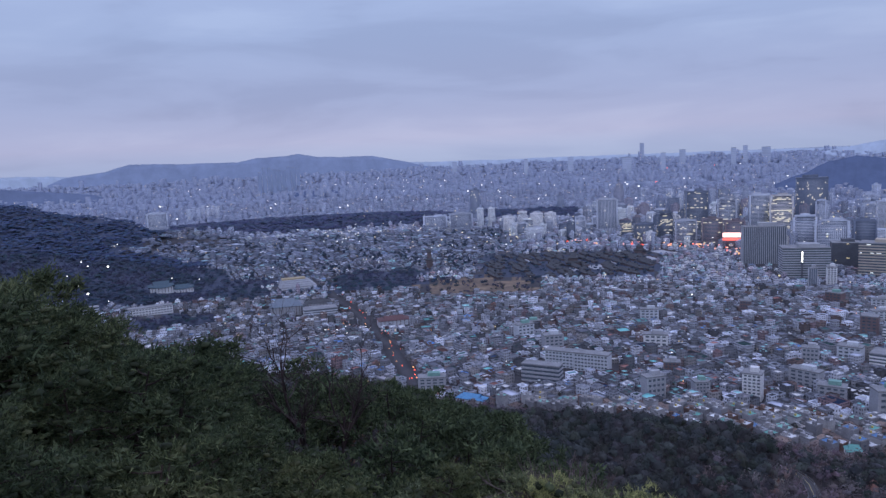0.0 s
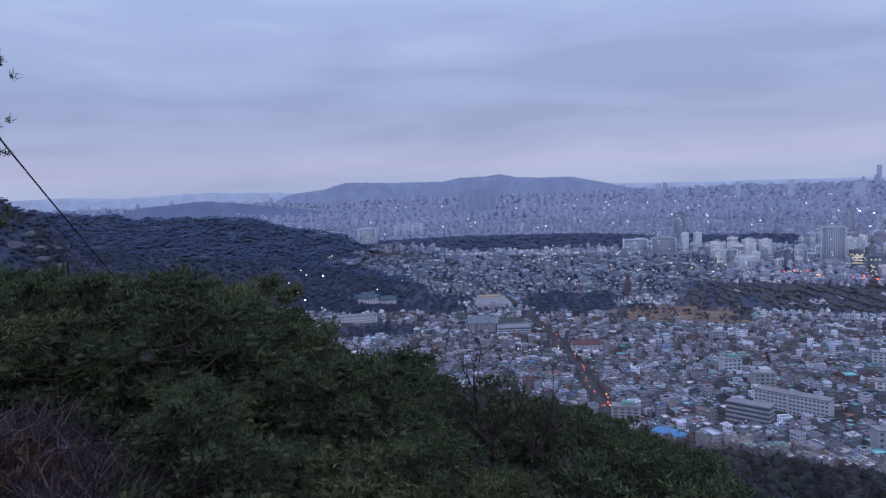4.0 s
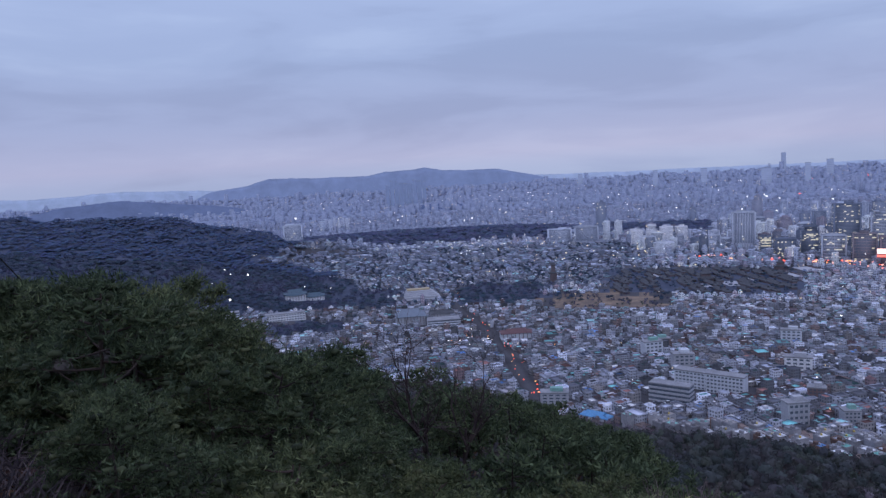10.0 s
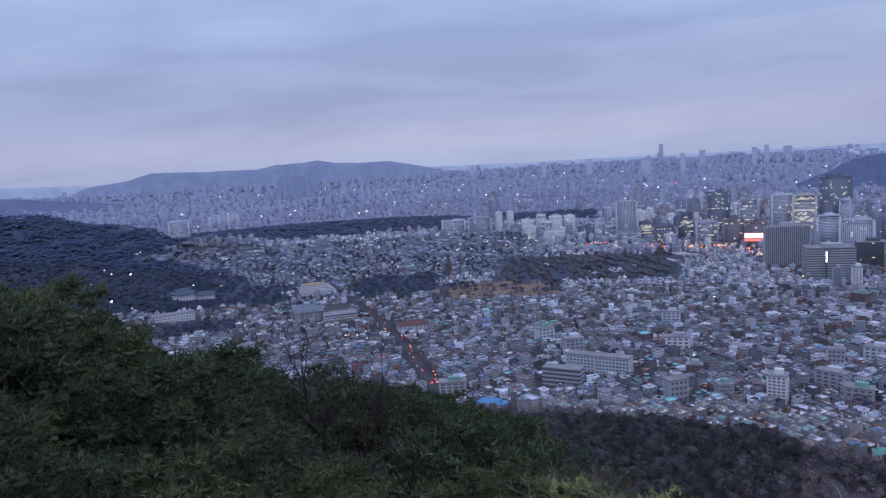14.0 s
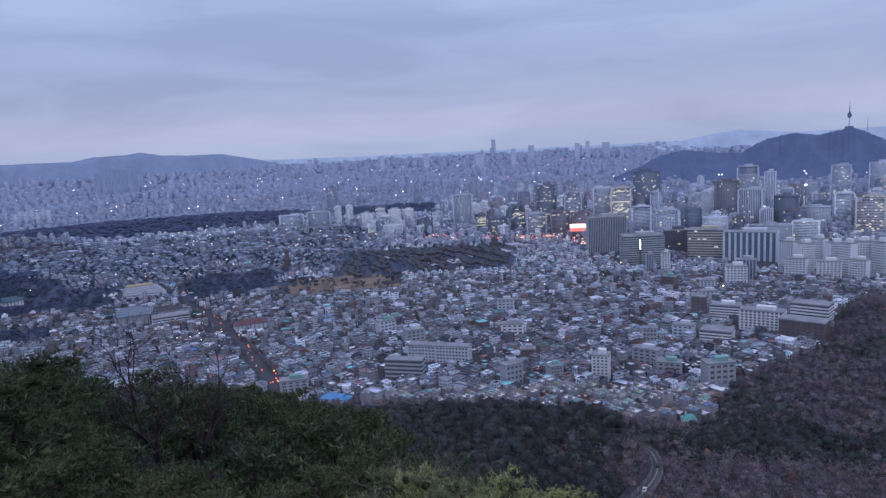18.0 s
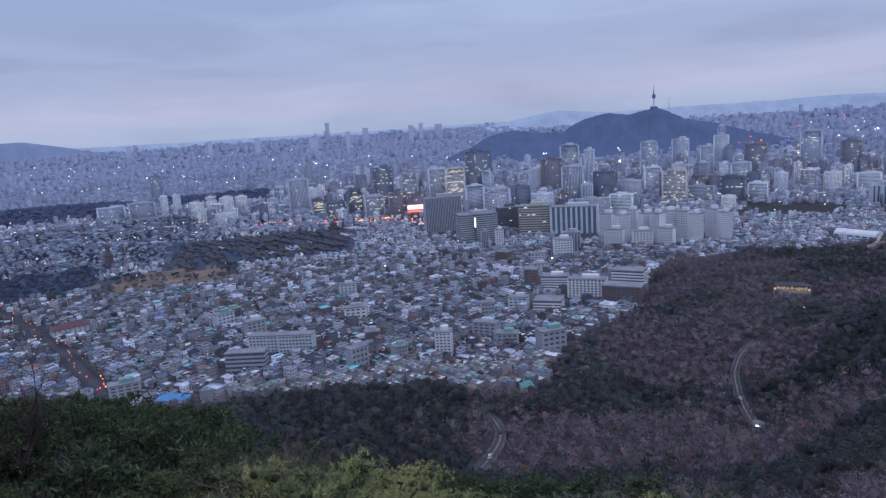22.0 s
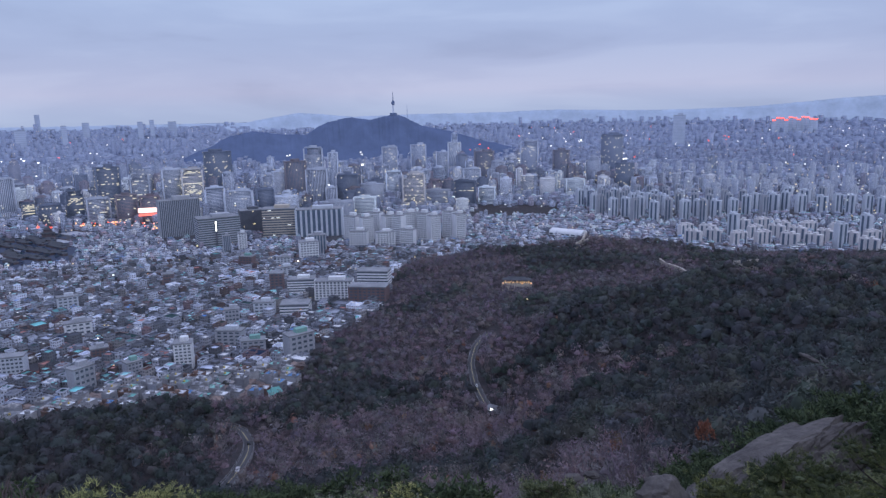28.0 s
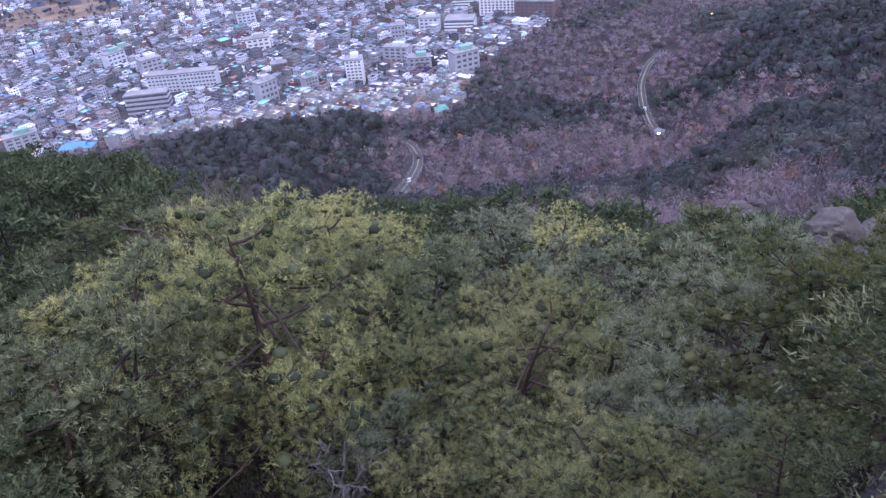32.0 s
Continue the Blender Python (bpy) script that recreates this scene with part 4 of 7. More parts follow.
tower("skyscraper", "single very tall tapered tower faint in the haze", 121.64, 13500, 70, 300, 70, 0, PALE, GLASS_BLUE, "piers", bays=4, cap=False)
for az, d, w, h in [(120.5, 7000, 110, 196), (112.7, 8000, 60, 210), (116.2, 8000, 80, 205), (123.2, 7600, 60, 220), (124.6, 9000, 90, 230), (128.2, 8600, 70, 232), (129.0, 8800, 60, 250), (130.4, 9000, 120, 220), (107.0, 8800, 70, 200)]:
    tower("apartment_tower", "tall hazy tower on the city's far edge", az, d, w * 0.75, h * 0.86, 40, 5, PALE, GLASS_BLUE, "bands", 10, cap=False)
for k in range(7):
    tower("apartment_building", "pale apartment slab before the green belt", 86.2 + k * 0.34, 3900 + (k % 2) * 120, 20, 62 + (k * 13) % 10, 30, 8, WHITE, GLASS, "windows", 10, 3, cap=False)
# ---- schools and low halls of the near quarter ----
tower("school_building", "grey school block with window rows", 113.5, 750, 42, 18, 14, -20, CONCRETE, GLASS, "bands", 4, cap=False)
tower("school_building", "pale green school wing with a long roof", 115.9, 815, 60, 19, 14, -20, PALE, GLASS, "windows", 5, 14, cap=False)
tower("school_building", "pale school wing around the yard", 117.6, 800, 40, 20, 14, -18, PALE, GLASS, "windows", 5, 10, cap=False)
tower("apartment_building", "small white apartment block above the roofs", 129.7, 705, 17, 26, 14, -8, WHITE, GLASS, "windows", 8, 4)
tower("office_building", "flat pale hall near the crossing", 95.5, 1290, 60, 12, 30, 4, PALE, GLASS, "bands", 3, cap=False)
tower("guest_house", "long white two-storey hall in the park", 82.8, 1445, 78, 14, 20, 4, WHITE, GLASS, "windows", 3, 14, cap=False)
tower("guest_house", "low pale building among bare trees", 78.6, 1490, 36, 13, 18, 2, PALE, GLASS, "bands", 3, cap=False)
tower("guest_house", "low hall with a long pale green roof", 79.4, 1330, 82, 9, 20, 4, BRICK, GLASS, "windows", 2, 12, cap=False)


def hip(w, l, h, over=0.0, lift=0.0, ridge_part=0.45, curve=0.0):
    """A hipped roof with thickness; curve lifts the eave corners."""
    bm = bmesh.new()
    w, l = w / 2 + over, l / 2 + over
    n = 5
    ring = []
    for i in range(4 * n):
        k, f = divmod(i, n)
        f = f / n
        corners = [(-w, -l), (w, -l), (w, l), (-w, l)]
        a, b = corners[k], corners[(k + 1) % 4]
        z = curve * abs(2 * f - 1) ** 2.5
        ring.append((a[0] + (b[0] - a[0]) * f, a[1] + (b[1] - a[1]) * f, lift + z))
    low = [bm.verts.new((x, y, z - 0.35)) for x, y, z in ring]
    top = [bm.verts.new(p) for p in ring]
    mid = [bm.verts.new((x * 0.6, y * 0.55, lift + h * 0.42)) for x, y, z in ring]
    rw = w * ridge_part
    crest = [bm.verts.new((max(-rw, min(rw, x)), 0.12 * (1 if y > 0 else -1), lift + h)) for x, y, z in ring]
    for i in range(len(ring)):
        j = (i + 1) % len(ring)
        bm.faces.new((low[i], low[j], top[j], top[i]))
        bm.faces.new((top[i], top[j], mid[j], mid[i]))
        bm.faces.new((mid[i], mid[j], crest[j], crest[i]))
    bm.faces.new(low[::-1])
    bmesh.ops.remove_doubles(bm, verts=bm.verts, dist=0.02)
    return bm


def hall(name, label, az, d, w, l, h, rh, turn=0.0, wall=WHITE, roof=TILE_DARK, curve=0.0, over=2.0, tiers=1):
    RESERVED.append((az, d, max(w, l) * 0.6 + 4))
    t = thing(name, label, "hall", place=stand(az, d, turn))
    part("wall", box(w, l, h + 2, z=-2), t, material=wall)
    for i in range(max(3, int(w / 6))):
        part("column", box(0.8, 0.8, h, x=-w / 2 + (i + 0.5) * w / max(3, int(w / 6)), y=-l / 2 - 0.3), t, material=BROWN)
    part("roof", hip(w, l, rh, over, h, 0.62, curve), t, "tiled hipped roof", roof)
    if tiers > 1:
        part("upper_wall", box(w * 0.6, l * 0.6, h * 0.8, z=h + rh * 0.4), t, material=wall)
        part("upper_roof", hip(w * 0.6, l * 0.6, rh, over, h * 1.8 + rh * 0.4, 0.6, curve), t, material=roof)
    return t


hall("presidential_hall", "white hall with a wide blue-green tiled roof", 83.7, 1660, 46, 26, 12, 13, 4, WHITE, TILE_BLUE, 4.5, 4)
hall("presidential_hall", "lower wing with a blue-green tiled roof", 85.2, 1668, 44, 22, 8, 9, 4, WHITE, TILE_BLUE, 3.5, 3)
hall("museum_hall", "broad stone hall under a grey-blue hipped roof", 92.8, 1320, 54, 40, 18, 12, 2, CONCRETE, plaster("blue_grey_roof", (0.16, 0.20, 0.25), (0.22, 0.26, 0.31)), 0, 2)
hall("museum_hall", "side wing with a flat-hipped grey roof", 95.4, 1370, 48, 24, 10, 6, 2, CONCRETE, TILE_DARK, 0, 1)
hall("market_hall", "low hall with a dark red roof", 101.4, 1150, 52, 26, 10, 6, 8, PALE, plaster("dark_red_roof", (0.13, 0.075, 0.08), (0.18, 0.105, 0.105)), 0, 1)
hall("sheltered_yard", "shed covered with a bright blue sheet roof", 107.6, 668, 30, 12, 4, 4.5, -28, PALE, plaster("bright_blue_sheet", (0.10, 0.28, 0.52), (0.16, 0.36, 0.60)), 0, 0.6)
hall("corner_house", "small house with a teal hipped roof at the wood's edge", 136.5, 552, 10, 10, 7, 4, 12, WHITE, plaster("teal_sheet", (0.14, 0.36, 0.33), (0.2, 0.44, 0.40)), 0, 0.6)
r = random.Random(5)
for row in range(14):
    d = 1618 + row * 24
    az = 109.4 + r.uniform(0, 1)
    while az < 122.2:
        w = r.uniform(30, 74)
        if r.random() < 0.85 and free_of(np.array([az]), np.array([d]))[0]:
            hall("palace_hall", "long palace hall with a dark tiled roof", az, d + r.uniform(-4, 4), w, r.uniform(10, 14), 5, 5, az - 5, BROWN, TILE_DARK, 0.3, 1.2)
            RESERVED.pop()
        az += math.degrees((w + r.uniform(5, 16)) / d)
RESERVED += [(109.5 + 0.9 * i, 1620 + 30 * j, 24) for i in range(15) for j in range(12)]
hall("palace_throne_hall", "great two-tiered palace hall with dark roofs", 116.2, 1760, 34, 24, 9, 8, 5, BROWN, TILE_DARK, 1.5, 3, 2)
hall("palace_gate", "palace gate with a two-tiered roof", 121.4, 1950, 28, 14, 9, 6, 5, BROWN, TILE_DARK, 1.2, 2, 2)
hall("folk_museum", "pagoda-like museum tower with tiered roofs", 104.6, 1800, 16, 16, 22, 6, 5, BROWN, TILE_DARK, 1, 2, 2)

for k, (az, d, w, l) in enumerate([(118.2, 1730, 60, 44), (119.8, 1800, 70, 36), (121.6, 1870, 90, 50), (123.2, 1960, 80, 40), (116.4, 1700, 46, 30), (112.5, 1850, 50, 30)]):
    yard = thing("courtyard", "pale gravel courtyard between palace halls", "courtyard", place=stand(az, d, az - 5))
    RESERVED.append((az, d, w * 0.5))
    part("paving", box(w, l, 1.2, z=-0.4), yard, material=CONCRETE)
    part("wall", box(w + 2, 1.2, 4, y=-l / 2, z=-0.5), yard, material=BROWN)
nr = random.Random(77)
TEAL = plaster("teal_roof_coating", (0.20, 0.38, 0.34), (0.28, 0.47, 0.42))
for k in range(24):
    az, d = nr.uniform(104, 141), nr.uniform(660, 1350)
    if d < city_edge(az) + 30 or not free_of(np.array([az]), np.array([d]))[0]:
        continue
    tower("villa_block", "flat-roofed villa block standing above the houses", az, d, nr.uniform(14, 30), nr.uniform(12, 21), nr.uniform(11, 16), nr.uniform(-30, 30), nr.choice((PALE, CONCRETE, WHITE, BRICK, CONCRETE)), GLASS, "windows", 4, 4, 0, True, top=nr.choice((TEAL, PALE, CONCRETE)))
for f in np.linspace(0, 1, 26):
    RESERVED.append((float(np.interp(f, [0, 0.1, 0.2, 0.4, 0.6, 0.8, 1], [102.9, 101.9, 101.0, 99.6, 98.3, 96.6, 96.3])), float(np.interp(f, [0, 0.1, 0.2, 0.4, 0.6, 0.8, 1], [735, 830, 960, 1140, 1290, 1480, 1750])), 15))
    RESERVED.append((115.5 + float(f) * 14.0, 2200 - float(f) * 200, 34))

# a stepped concert dome of pale terraces
dome = thing("terraced_hall", "pale stepped hall with a tan curved top", "hall", place=stand(93.9, 1640, 6))
RESERVED.append((93.9, 1640, 62))
for k in range(6):
    part("terrace", box(84 - k * 6, 60 - k * 8, 3.2, z=k * 3.2 - (1 if k == 0 else 0), y=k * 3.8, x=-k * 1.5, bevel=0.3), dome, material=CONCRETE if k < 5 else plaster("tan_sheet", (0.40, 0.33, 0.20), (0.50, 0.42, 0.27)))

# arena with white barrel roof
arena = thing("museum_shed", "long white building with a rounded roof", "building", place=stand(161.0, 1610, -26))
RESERVED.append((161.0, 1610, 55))
bmv = bmesh.new()
prof = [(math.cos(a) * 16, math.sin(a) * 9 + 5) for a in np.linspace(0, math.pi, 9)]
rows_ = [[bmv.verts.new((x, p, z)) for p, z in [(16, -2)] + prof + [(-16, -2)]] for x in np.linspace(-40, 40, 5)]
for a_, b_ in zip(rows_, rows_[1:]):
    for i in range(len(a_) - 1):
        bmv.faces.new((a_[i], a_[i + 1], b_[i + 1], b_[i]))
bmv.faces.new(rows_[0][::-1]), bmv.faces.new(rows_[-1])
part("shell", bmv, arena, material=WHITE)
for k in range(6):
    part("window_band", box(9, 0.5, 3, x=-34 + k * 13.5, y=-16.1, z=1.5), arena, material=GLASS)

# billboard on the avenue, and a lit corner strip
bill = thing("billboard", "wide glowing white and red advertising screen on a building", "billboard", place=stand(128.25, 2060, 0))
part("screen", box(56, 1.0, 13, z=27, bevel=0.2), bill, "bright white screen", SCREEN)
part("screen", box(56, 1.0, 6, z=18.5, bevel=0.2), bill, "red lit strip under the screen", glow("red_screen", (1.0, 0.18, 0.14), 1.2))
part("frame", box(58, 1.0, 1.5, z=25.4), bill, material=SLATE)
part("frame", box(58, 1.0, 1.5, z=40.0), bill, material=SLATE)
for x in (-26, 0, 26):
    part("post", box(1.5, 1.5, 26, x=x, y=1, z=-1), bill, material=SLATE)

# broadcasting tower
mast = thing("broadcast_tower", "slim broadcasting tower with round observation decks and a mast", "tower", place=Matrix.Translation(at(147.1, 4600, 252)[0][()]) @ Matrix.Scale(float(at(147.1, 4600, 0)[1]), 4))


def lathe(profile, sides=16):
    bm = bmesh.new()
    rings = [[bm.verts.new((math.cos(i * 2 * math.pi / sides) * rr, math.sin(i * 2 * math.pi / sides) * rr, zz)) for i in range(sides)] for rr, zz in profile]
    for a, b in zip(rings, rings[1:]):
        for i in range(sides):
            bm.faces.new((a[i], a[(i + 1) % sides], b[(i + 1) % sides], b[i]))
    bm.faces.new(rings[0][::-1]), bm.faces.new(rings[-1])
    return bm


# tower and mast in haze colours whose emission imitates the air before them
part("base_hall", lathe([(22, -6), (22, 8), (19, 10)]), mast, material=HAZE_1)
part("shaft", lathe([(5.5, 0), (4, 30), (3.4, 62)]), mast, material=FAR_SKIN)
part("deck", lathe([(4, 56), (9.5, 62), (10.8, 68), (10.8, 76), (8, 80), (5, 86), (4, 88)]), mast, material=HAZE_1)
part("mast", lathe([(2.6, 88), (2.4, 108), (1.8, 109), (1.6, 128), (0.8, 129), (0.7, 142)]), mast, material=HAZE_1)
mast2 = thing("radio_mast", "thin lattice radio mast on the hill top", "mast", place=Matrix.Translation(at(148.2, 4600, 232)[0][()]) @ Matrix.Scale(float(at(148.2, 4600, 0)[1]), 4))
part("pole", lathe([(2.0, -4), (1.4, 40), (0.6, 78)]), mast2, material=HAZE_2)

# ---- apartment rows to the south ----


def slab(name, label, w, h, depth, skin, seed):
    t = thing(name, label, "apartment block", "southern apartment rows")
    part("body", box(w, depth, h + 4, z=-4), t, material=skin)
    part("stair_core", box(w * 0.16, depth + 2, h + 3.5, x=w * 0.04 * seed), t, material=skin)
    part("roof_hut", box(w * 0.22, depth * 0.6, 4, x=-w * 0.28, z=h), t, material=skin)
    n = max(2, int(w / 9))
    for i in range(n):
        part("window_strip", box(w / n * 0.42, depth + 0.5, h - 4, x=-w / 2 + (i + 0.5) * w / n + 0.6, z=2), t, material=GLASS_BLUE)
    return t


designs = [slab("apartment_block", "tall pale apartment slab with vertical window strips", 21, 50, 14, PALE, 1),
           slab("apartment_block", "tall white apartment slab with vertical window strips", 26, 46, 13, PALE, -2),
           slab("apartment_block", "narrow grey apartment tower", 16, 54, 15, CONCRETE, 2),
           slab("apartment_block", "long low cream apartment block", 34, 27, 12, plaster("cream_render", (0.62, 0.60, 0.60), (0.74, 0.72, 0.72)), 3)]
r = random.Random(21)
spots = []
for d, a0, a1, kinds in [(1830, 166.2, 172.2, (0, 2)), (1900, 163.5, 174, (0, 1, 2)), (1980, 163, 175.5, (0, 2)), (2070, 161.8, 176, (0, 1, 2)), (2160, 162.5, 170, (0, 2)), (2080, 176, 184, (0, 1)), (2300, 172, 184, (0, 2)), (2600, 168, 186, (0, 1, 2)), (3000, 166, 184, (0, 2)), (2420, 170, 176, (1, 0))]:
    az = a0
    while az < a1:
        spots.append((az + r.uniform(-0.1, 0.1), d + r.uniform(-25, 25), r.choice(kinds), r.choice((-20, -14, 30, 35)), 0.0))
        az += math.degrees(r.uniform(30, 44) / d) * (1 if d < 2250 else 1.5)
for d, a0, a1 in [(1570, 170.6, 186), (1650, 170, 186), (1740, 174, 188)]:
    az = a0
    while az < a1:
        spots.append((az, d + r.uniform(-20, 20), r.choice((3, 3, 3, 3, 0)), r.choice((-24, -18, 40)), 0.0))
        az += math.degrees(r.uniform(38, 56) / d)
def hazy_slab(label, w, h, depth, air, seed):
    # haze painted into the slab's cladding by the share air
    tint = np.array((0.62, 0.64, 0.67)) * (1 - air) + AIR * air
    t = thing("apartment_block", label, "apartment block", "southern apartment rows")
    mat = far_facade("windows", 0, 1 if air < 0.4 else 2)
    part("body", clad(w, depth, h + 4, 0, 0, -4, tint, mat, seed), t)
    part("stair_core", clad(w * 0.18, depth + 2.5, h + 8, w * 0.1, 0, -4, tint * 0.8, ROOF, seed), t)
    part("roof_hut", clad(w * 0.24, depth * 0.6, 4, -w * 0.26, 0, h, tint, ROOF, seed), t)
    return t


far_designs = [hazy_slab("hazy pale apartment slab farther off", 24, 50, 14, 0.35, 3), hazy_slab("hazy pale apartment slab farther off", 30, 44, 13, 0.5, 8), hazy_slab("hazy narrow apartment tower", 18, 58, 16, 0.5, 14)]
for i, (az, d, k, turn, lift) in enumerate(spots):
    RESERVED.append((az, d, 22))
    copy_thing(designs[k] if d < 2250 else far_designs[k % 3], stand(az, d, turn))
for k, o in enumerate(far_designs):
    o.matrix_world = stand(178 + k * 1.3, 2480, -20)
for k, o in enumerate(designs):
    o.matrix_world = stand(177 + k * 1.1, 2200, -20)

# ---- houses of the near quarter ----
for d_ in range(730, 1480, 12):
    RESERVED.append((float(np.interp(d_, [735, 830, 960, 1140, 1290, 1480], [102.9, 101.9, 101.0, 99.6, 98.3, 96.6])), d_, 15))
HOUSE_PAINT = surface("house_plaster", [(0.26, 0.265, 0.285), (0.40, 0.405, 0.43)], 0.2, 2.0, 0.85, vary="object")
HOUSE_BRICK = surface("house_brick", [(0.19, 0.13, 0.11), (0.25, 0.175, 0.15)], 0.2, 2.0, 0.9, vary="object")
FLAT_ROOF = Nodes("roof_coating")
info = FLAT_ROOF.t.nodes.new("ShaderNodeObjectInfo")
pal = ramp(FLAT_ROOF.t, [(i / 10, tuple(np.minimum(c * 1.1, 0.85))) for i, c in enumerate(ROOFS[[0, 7, 4, 2, 3, 10, 5, 1, 9, 8]])], "CONSTANT")
FLAT_ROOF.link(info.outputs["Random"], pal.inputs[0])
stain = ramp(FLAT_ROOF.t, [(0.3, (0.68, 0.68, 0.68)), (0.7, (1.1, 1.1, 1.1))])
FLAT_ROOF.link(FLAT_ROOF.noise(0.3, 5, 0.7, "World"), stain.inputs[0])
FLAT_ROOF.link(FLAT_ROOF.mix(1.0, pal.outputs[0], stain.outputs[0], "MULTIPLY"), FLAT_ROOF.bsdf.inputs["Base Color"])
FLAT_ROOF.bsdf.inputs["Roughness"].default_value = 0.85
FLAT_ROOF = FLAT_ROOF.mat
TILE_ROOF = surface("house_roof_tile", [(0.16, 0.13, 0.12), (0.28, 0.22, 0.20)], 0.3, 2.5, 0.85, vary="object")


def house(label, w, l, h, wall, hipped):
    t = thing("house", label, "house", "houses of the near quarter")
    part("wall", box(w, l, h + 2.5, z=-2.5), t, material=wall)
    floors = max(1, int(h / 3))
    for i in range(floors):
        for x in (-w * 0.27, w * 0.22):
            part("window", box(w * 0.22, 0.25, 1.4, x=x, y=-l / 2 - 0.05, z=i * 3 + 1.0), t, material=GLASS)
        part("window", box(0.25, l * 0.25, 1.4, x=-w / 2 - 0.05, z=i * 3 + 1.0), t, material=GLASS)
    if hipped:
        part("roof", hip(w, l, 2.2, 0.7, h, 0.5), t, material=TILE_ROOF)
    else:
        top_ = part("roof", box(w - 0.4, l - 0.4, 0.3, z=h), t, material=FLAT_ROOF)
        bm = bmesh.new()
        for x, y, a, b in ((0, -l / 2, w + 0.3, 0.25), (0, l / 2, w + 0.3, 0.25), (-w / 2, 0, 0.25, l + 0.3), (w / 2, 0, 0.25, l + 0.3)):
            box(a, b, 1.1, x, y, h - 0.1, bm=bm)
        part("parapet", bm, top_, material=wall)
        part("stair_hut", box(w * 0.32, l * 0.3, 2.6, x=w * 0.22, y=l * 0.2, z=h + 0.2), top_, material=wall)
        part("water_tank", lathe([(0.8, h + 0.3), (0.9, h + 1.6), (0.5, h + 1.9)], 8), top_, "yellow plastic tank", plaster("tank_" + wall.name, (0.55, 0.42, 0.10), (0.6, 0.5, 0.2)) if h > 8 else CONCRETE)
    return t


house_kinds = [house("pale plastered flat-roofed villa with parapet", 8.5, 10, 8.5, HOUSE_PAINT, False), house("red brick villa with a coated flat roof", 9, 8.5, 8.0, HOUSE_BRICK, False),
               house("small plastered house with a tiled hip roof", 9, 8, 4.0, HOUSE_PAINT, True), house("low brick house with a tiled hip roof", 8, 10, 4.5, HOUSE_BRICK, True),
               house("narrow pale four-storey villa with roof hut", 8, 9, 11.5, HOUSE_PAINT, False), house("low pale plastered house with a flat roof", 10, 8, 5.5, HOUSE_PAINT, False)]
lot_az, lot_d, lot_turn = spread(540, 1500, 11.2)
k = free_of(lot_az, lot_d) & (rng.uniform(0, 1, len(lot_az)) < 0.93)
lot_az, lot_d, lot_turn = lot_az[k], lot_d[k], lot_turn[k]
order = np.argsort(lot_d)
near = order[:140]
hr = random.Random(8)
house_spots = [(float(lot_az[i]), float(lot_d[i]), float(np.degrees(lot_turn[i]))) for i in near]
for j, (az, d, turn) in enumerate(house_spots):
    k = hr.choice((0, 0, 1, 2, 3, 4, 5, 5))
    m = stand(az, d, turn + az + hr.choice((0, 90)))
    if j < len(house_kinds):
        house_kinds[j].matrix_world = m
    else:
        copy_thing(house_kinds[k], m)

rest = order[140:]
az, d, yaw = lot_az[rest], lot_d[rest], lot_turn[rest]
n = len(az)
w, l = rng.uniform(6.2, 10.5, n), rng.uniform(6.5, 11.5, n)
big = rng.uniform(0, 1, n) < 0.07
w, l = np.where(big, w * 1.9, w), np.where(big, l * 1.5, l)
h = rng.choice([3.8, 5.5, 7, 9, 11.5, 15], n, p=[0.26, 0.26, 0.22, 0.14, 0.09, 0.03]) + rng.uniform(-0.6, 0.6, n)
h = np.where(d > 1250, h * 0.95, h)
wt_ = WALLS[rng.choice(len(WALLS), n, p=[0.2, 0.17, 0.13, 0.13, 0.05, 0.06, 0.08, 0.08, 0.1])] * rng.uniform(0.38, 1.15, (n, 1)) * np.array([0.96, 1.0, 1.1])
rt_ = ROOFS[rng.choice(len(ROOFS), n, p=ROOF_ODDS)] * rng.choice([0.16, 0.4, 0.9, 1.4, 1.8], (n, 1), p=[0.24, 0.2, 0.16, 0.18, 0.22]) * np.array([0.97, 1.0, 1.07])
rt_ = np.minimum(rt_ * np.array([1.04, 1.04, 1.1]), 0.88)
gz = ground_z(az, d)
flat = boxes(az, d, w, l, h, yaw, wt_, rt_)
hut = rng.uniform(0, 1, n) < 0.6
off = rng.uniform(-0.25, 0.25, n)
huts = boxes((az + np.degrees(off * w / d))[hut], (d + off * 8)[hut], (w * 0.36)[hut], (l * 0.33)[hut], np.full(hut.sum(), 2.8), yaw[hut], wt_[hut], (rt_ * 0.9)[hut], gz[hut], h[hut] - 0.1)
# parapets: four low walls round every flat roof
sides = []
for sx, sy in ((1, 0), (-1, 0), (0, 1), (0, -1)):
    pw, pl = (np.full(n, 0.35), l + 0.3) if sx else (w + 0.3, np.full(n, 0.35))
    ox, oy = sx * w / 2, sy * l / 2
    a = np.radians(az)
    x, y = np.sin(a) * d + ox * np.cos(yaw) - oy * np.sin(yaw), np.cos(a) * d + ox * np.sin(yaw) + oy * np.cos(yaw)
    sides.append(boxes(np.degrees(np.arctan2(x, y)) % 360, np.hypot(x, y), pw, pl, np.full(n, 1.0), yaw, wt_ * 1.25, wt_ * 1.35, gz, h))
v, f, i, t, u = merge(flat, huts, *sides)
i[len(flat[1]):] = 1
tagged(new("house_roofs", mesh_of("house_roofs", v, f, [HOUSE_WALL, ROOF], i, t, u)), "dense quarter of small flat-roofed houses in mixed colours", "houses", kind="stuff")


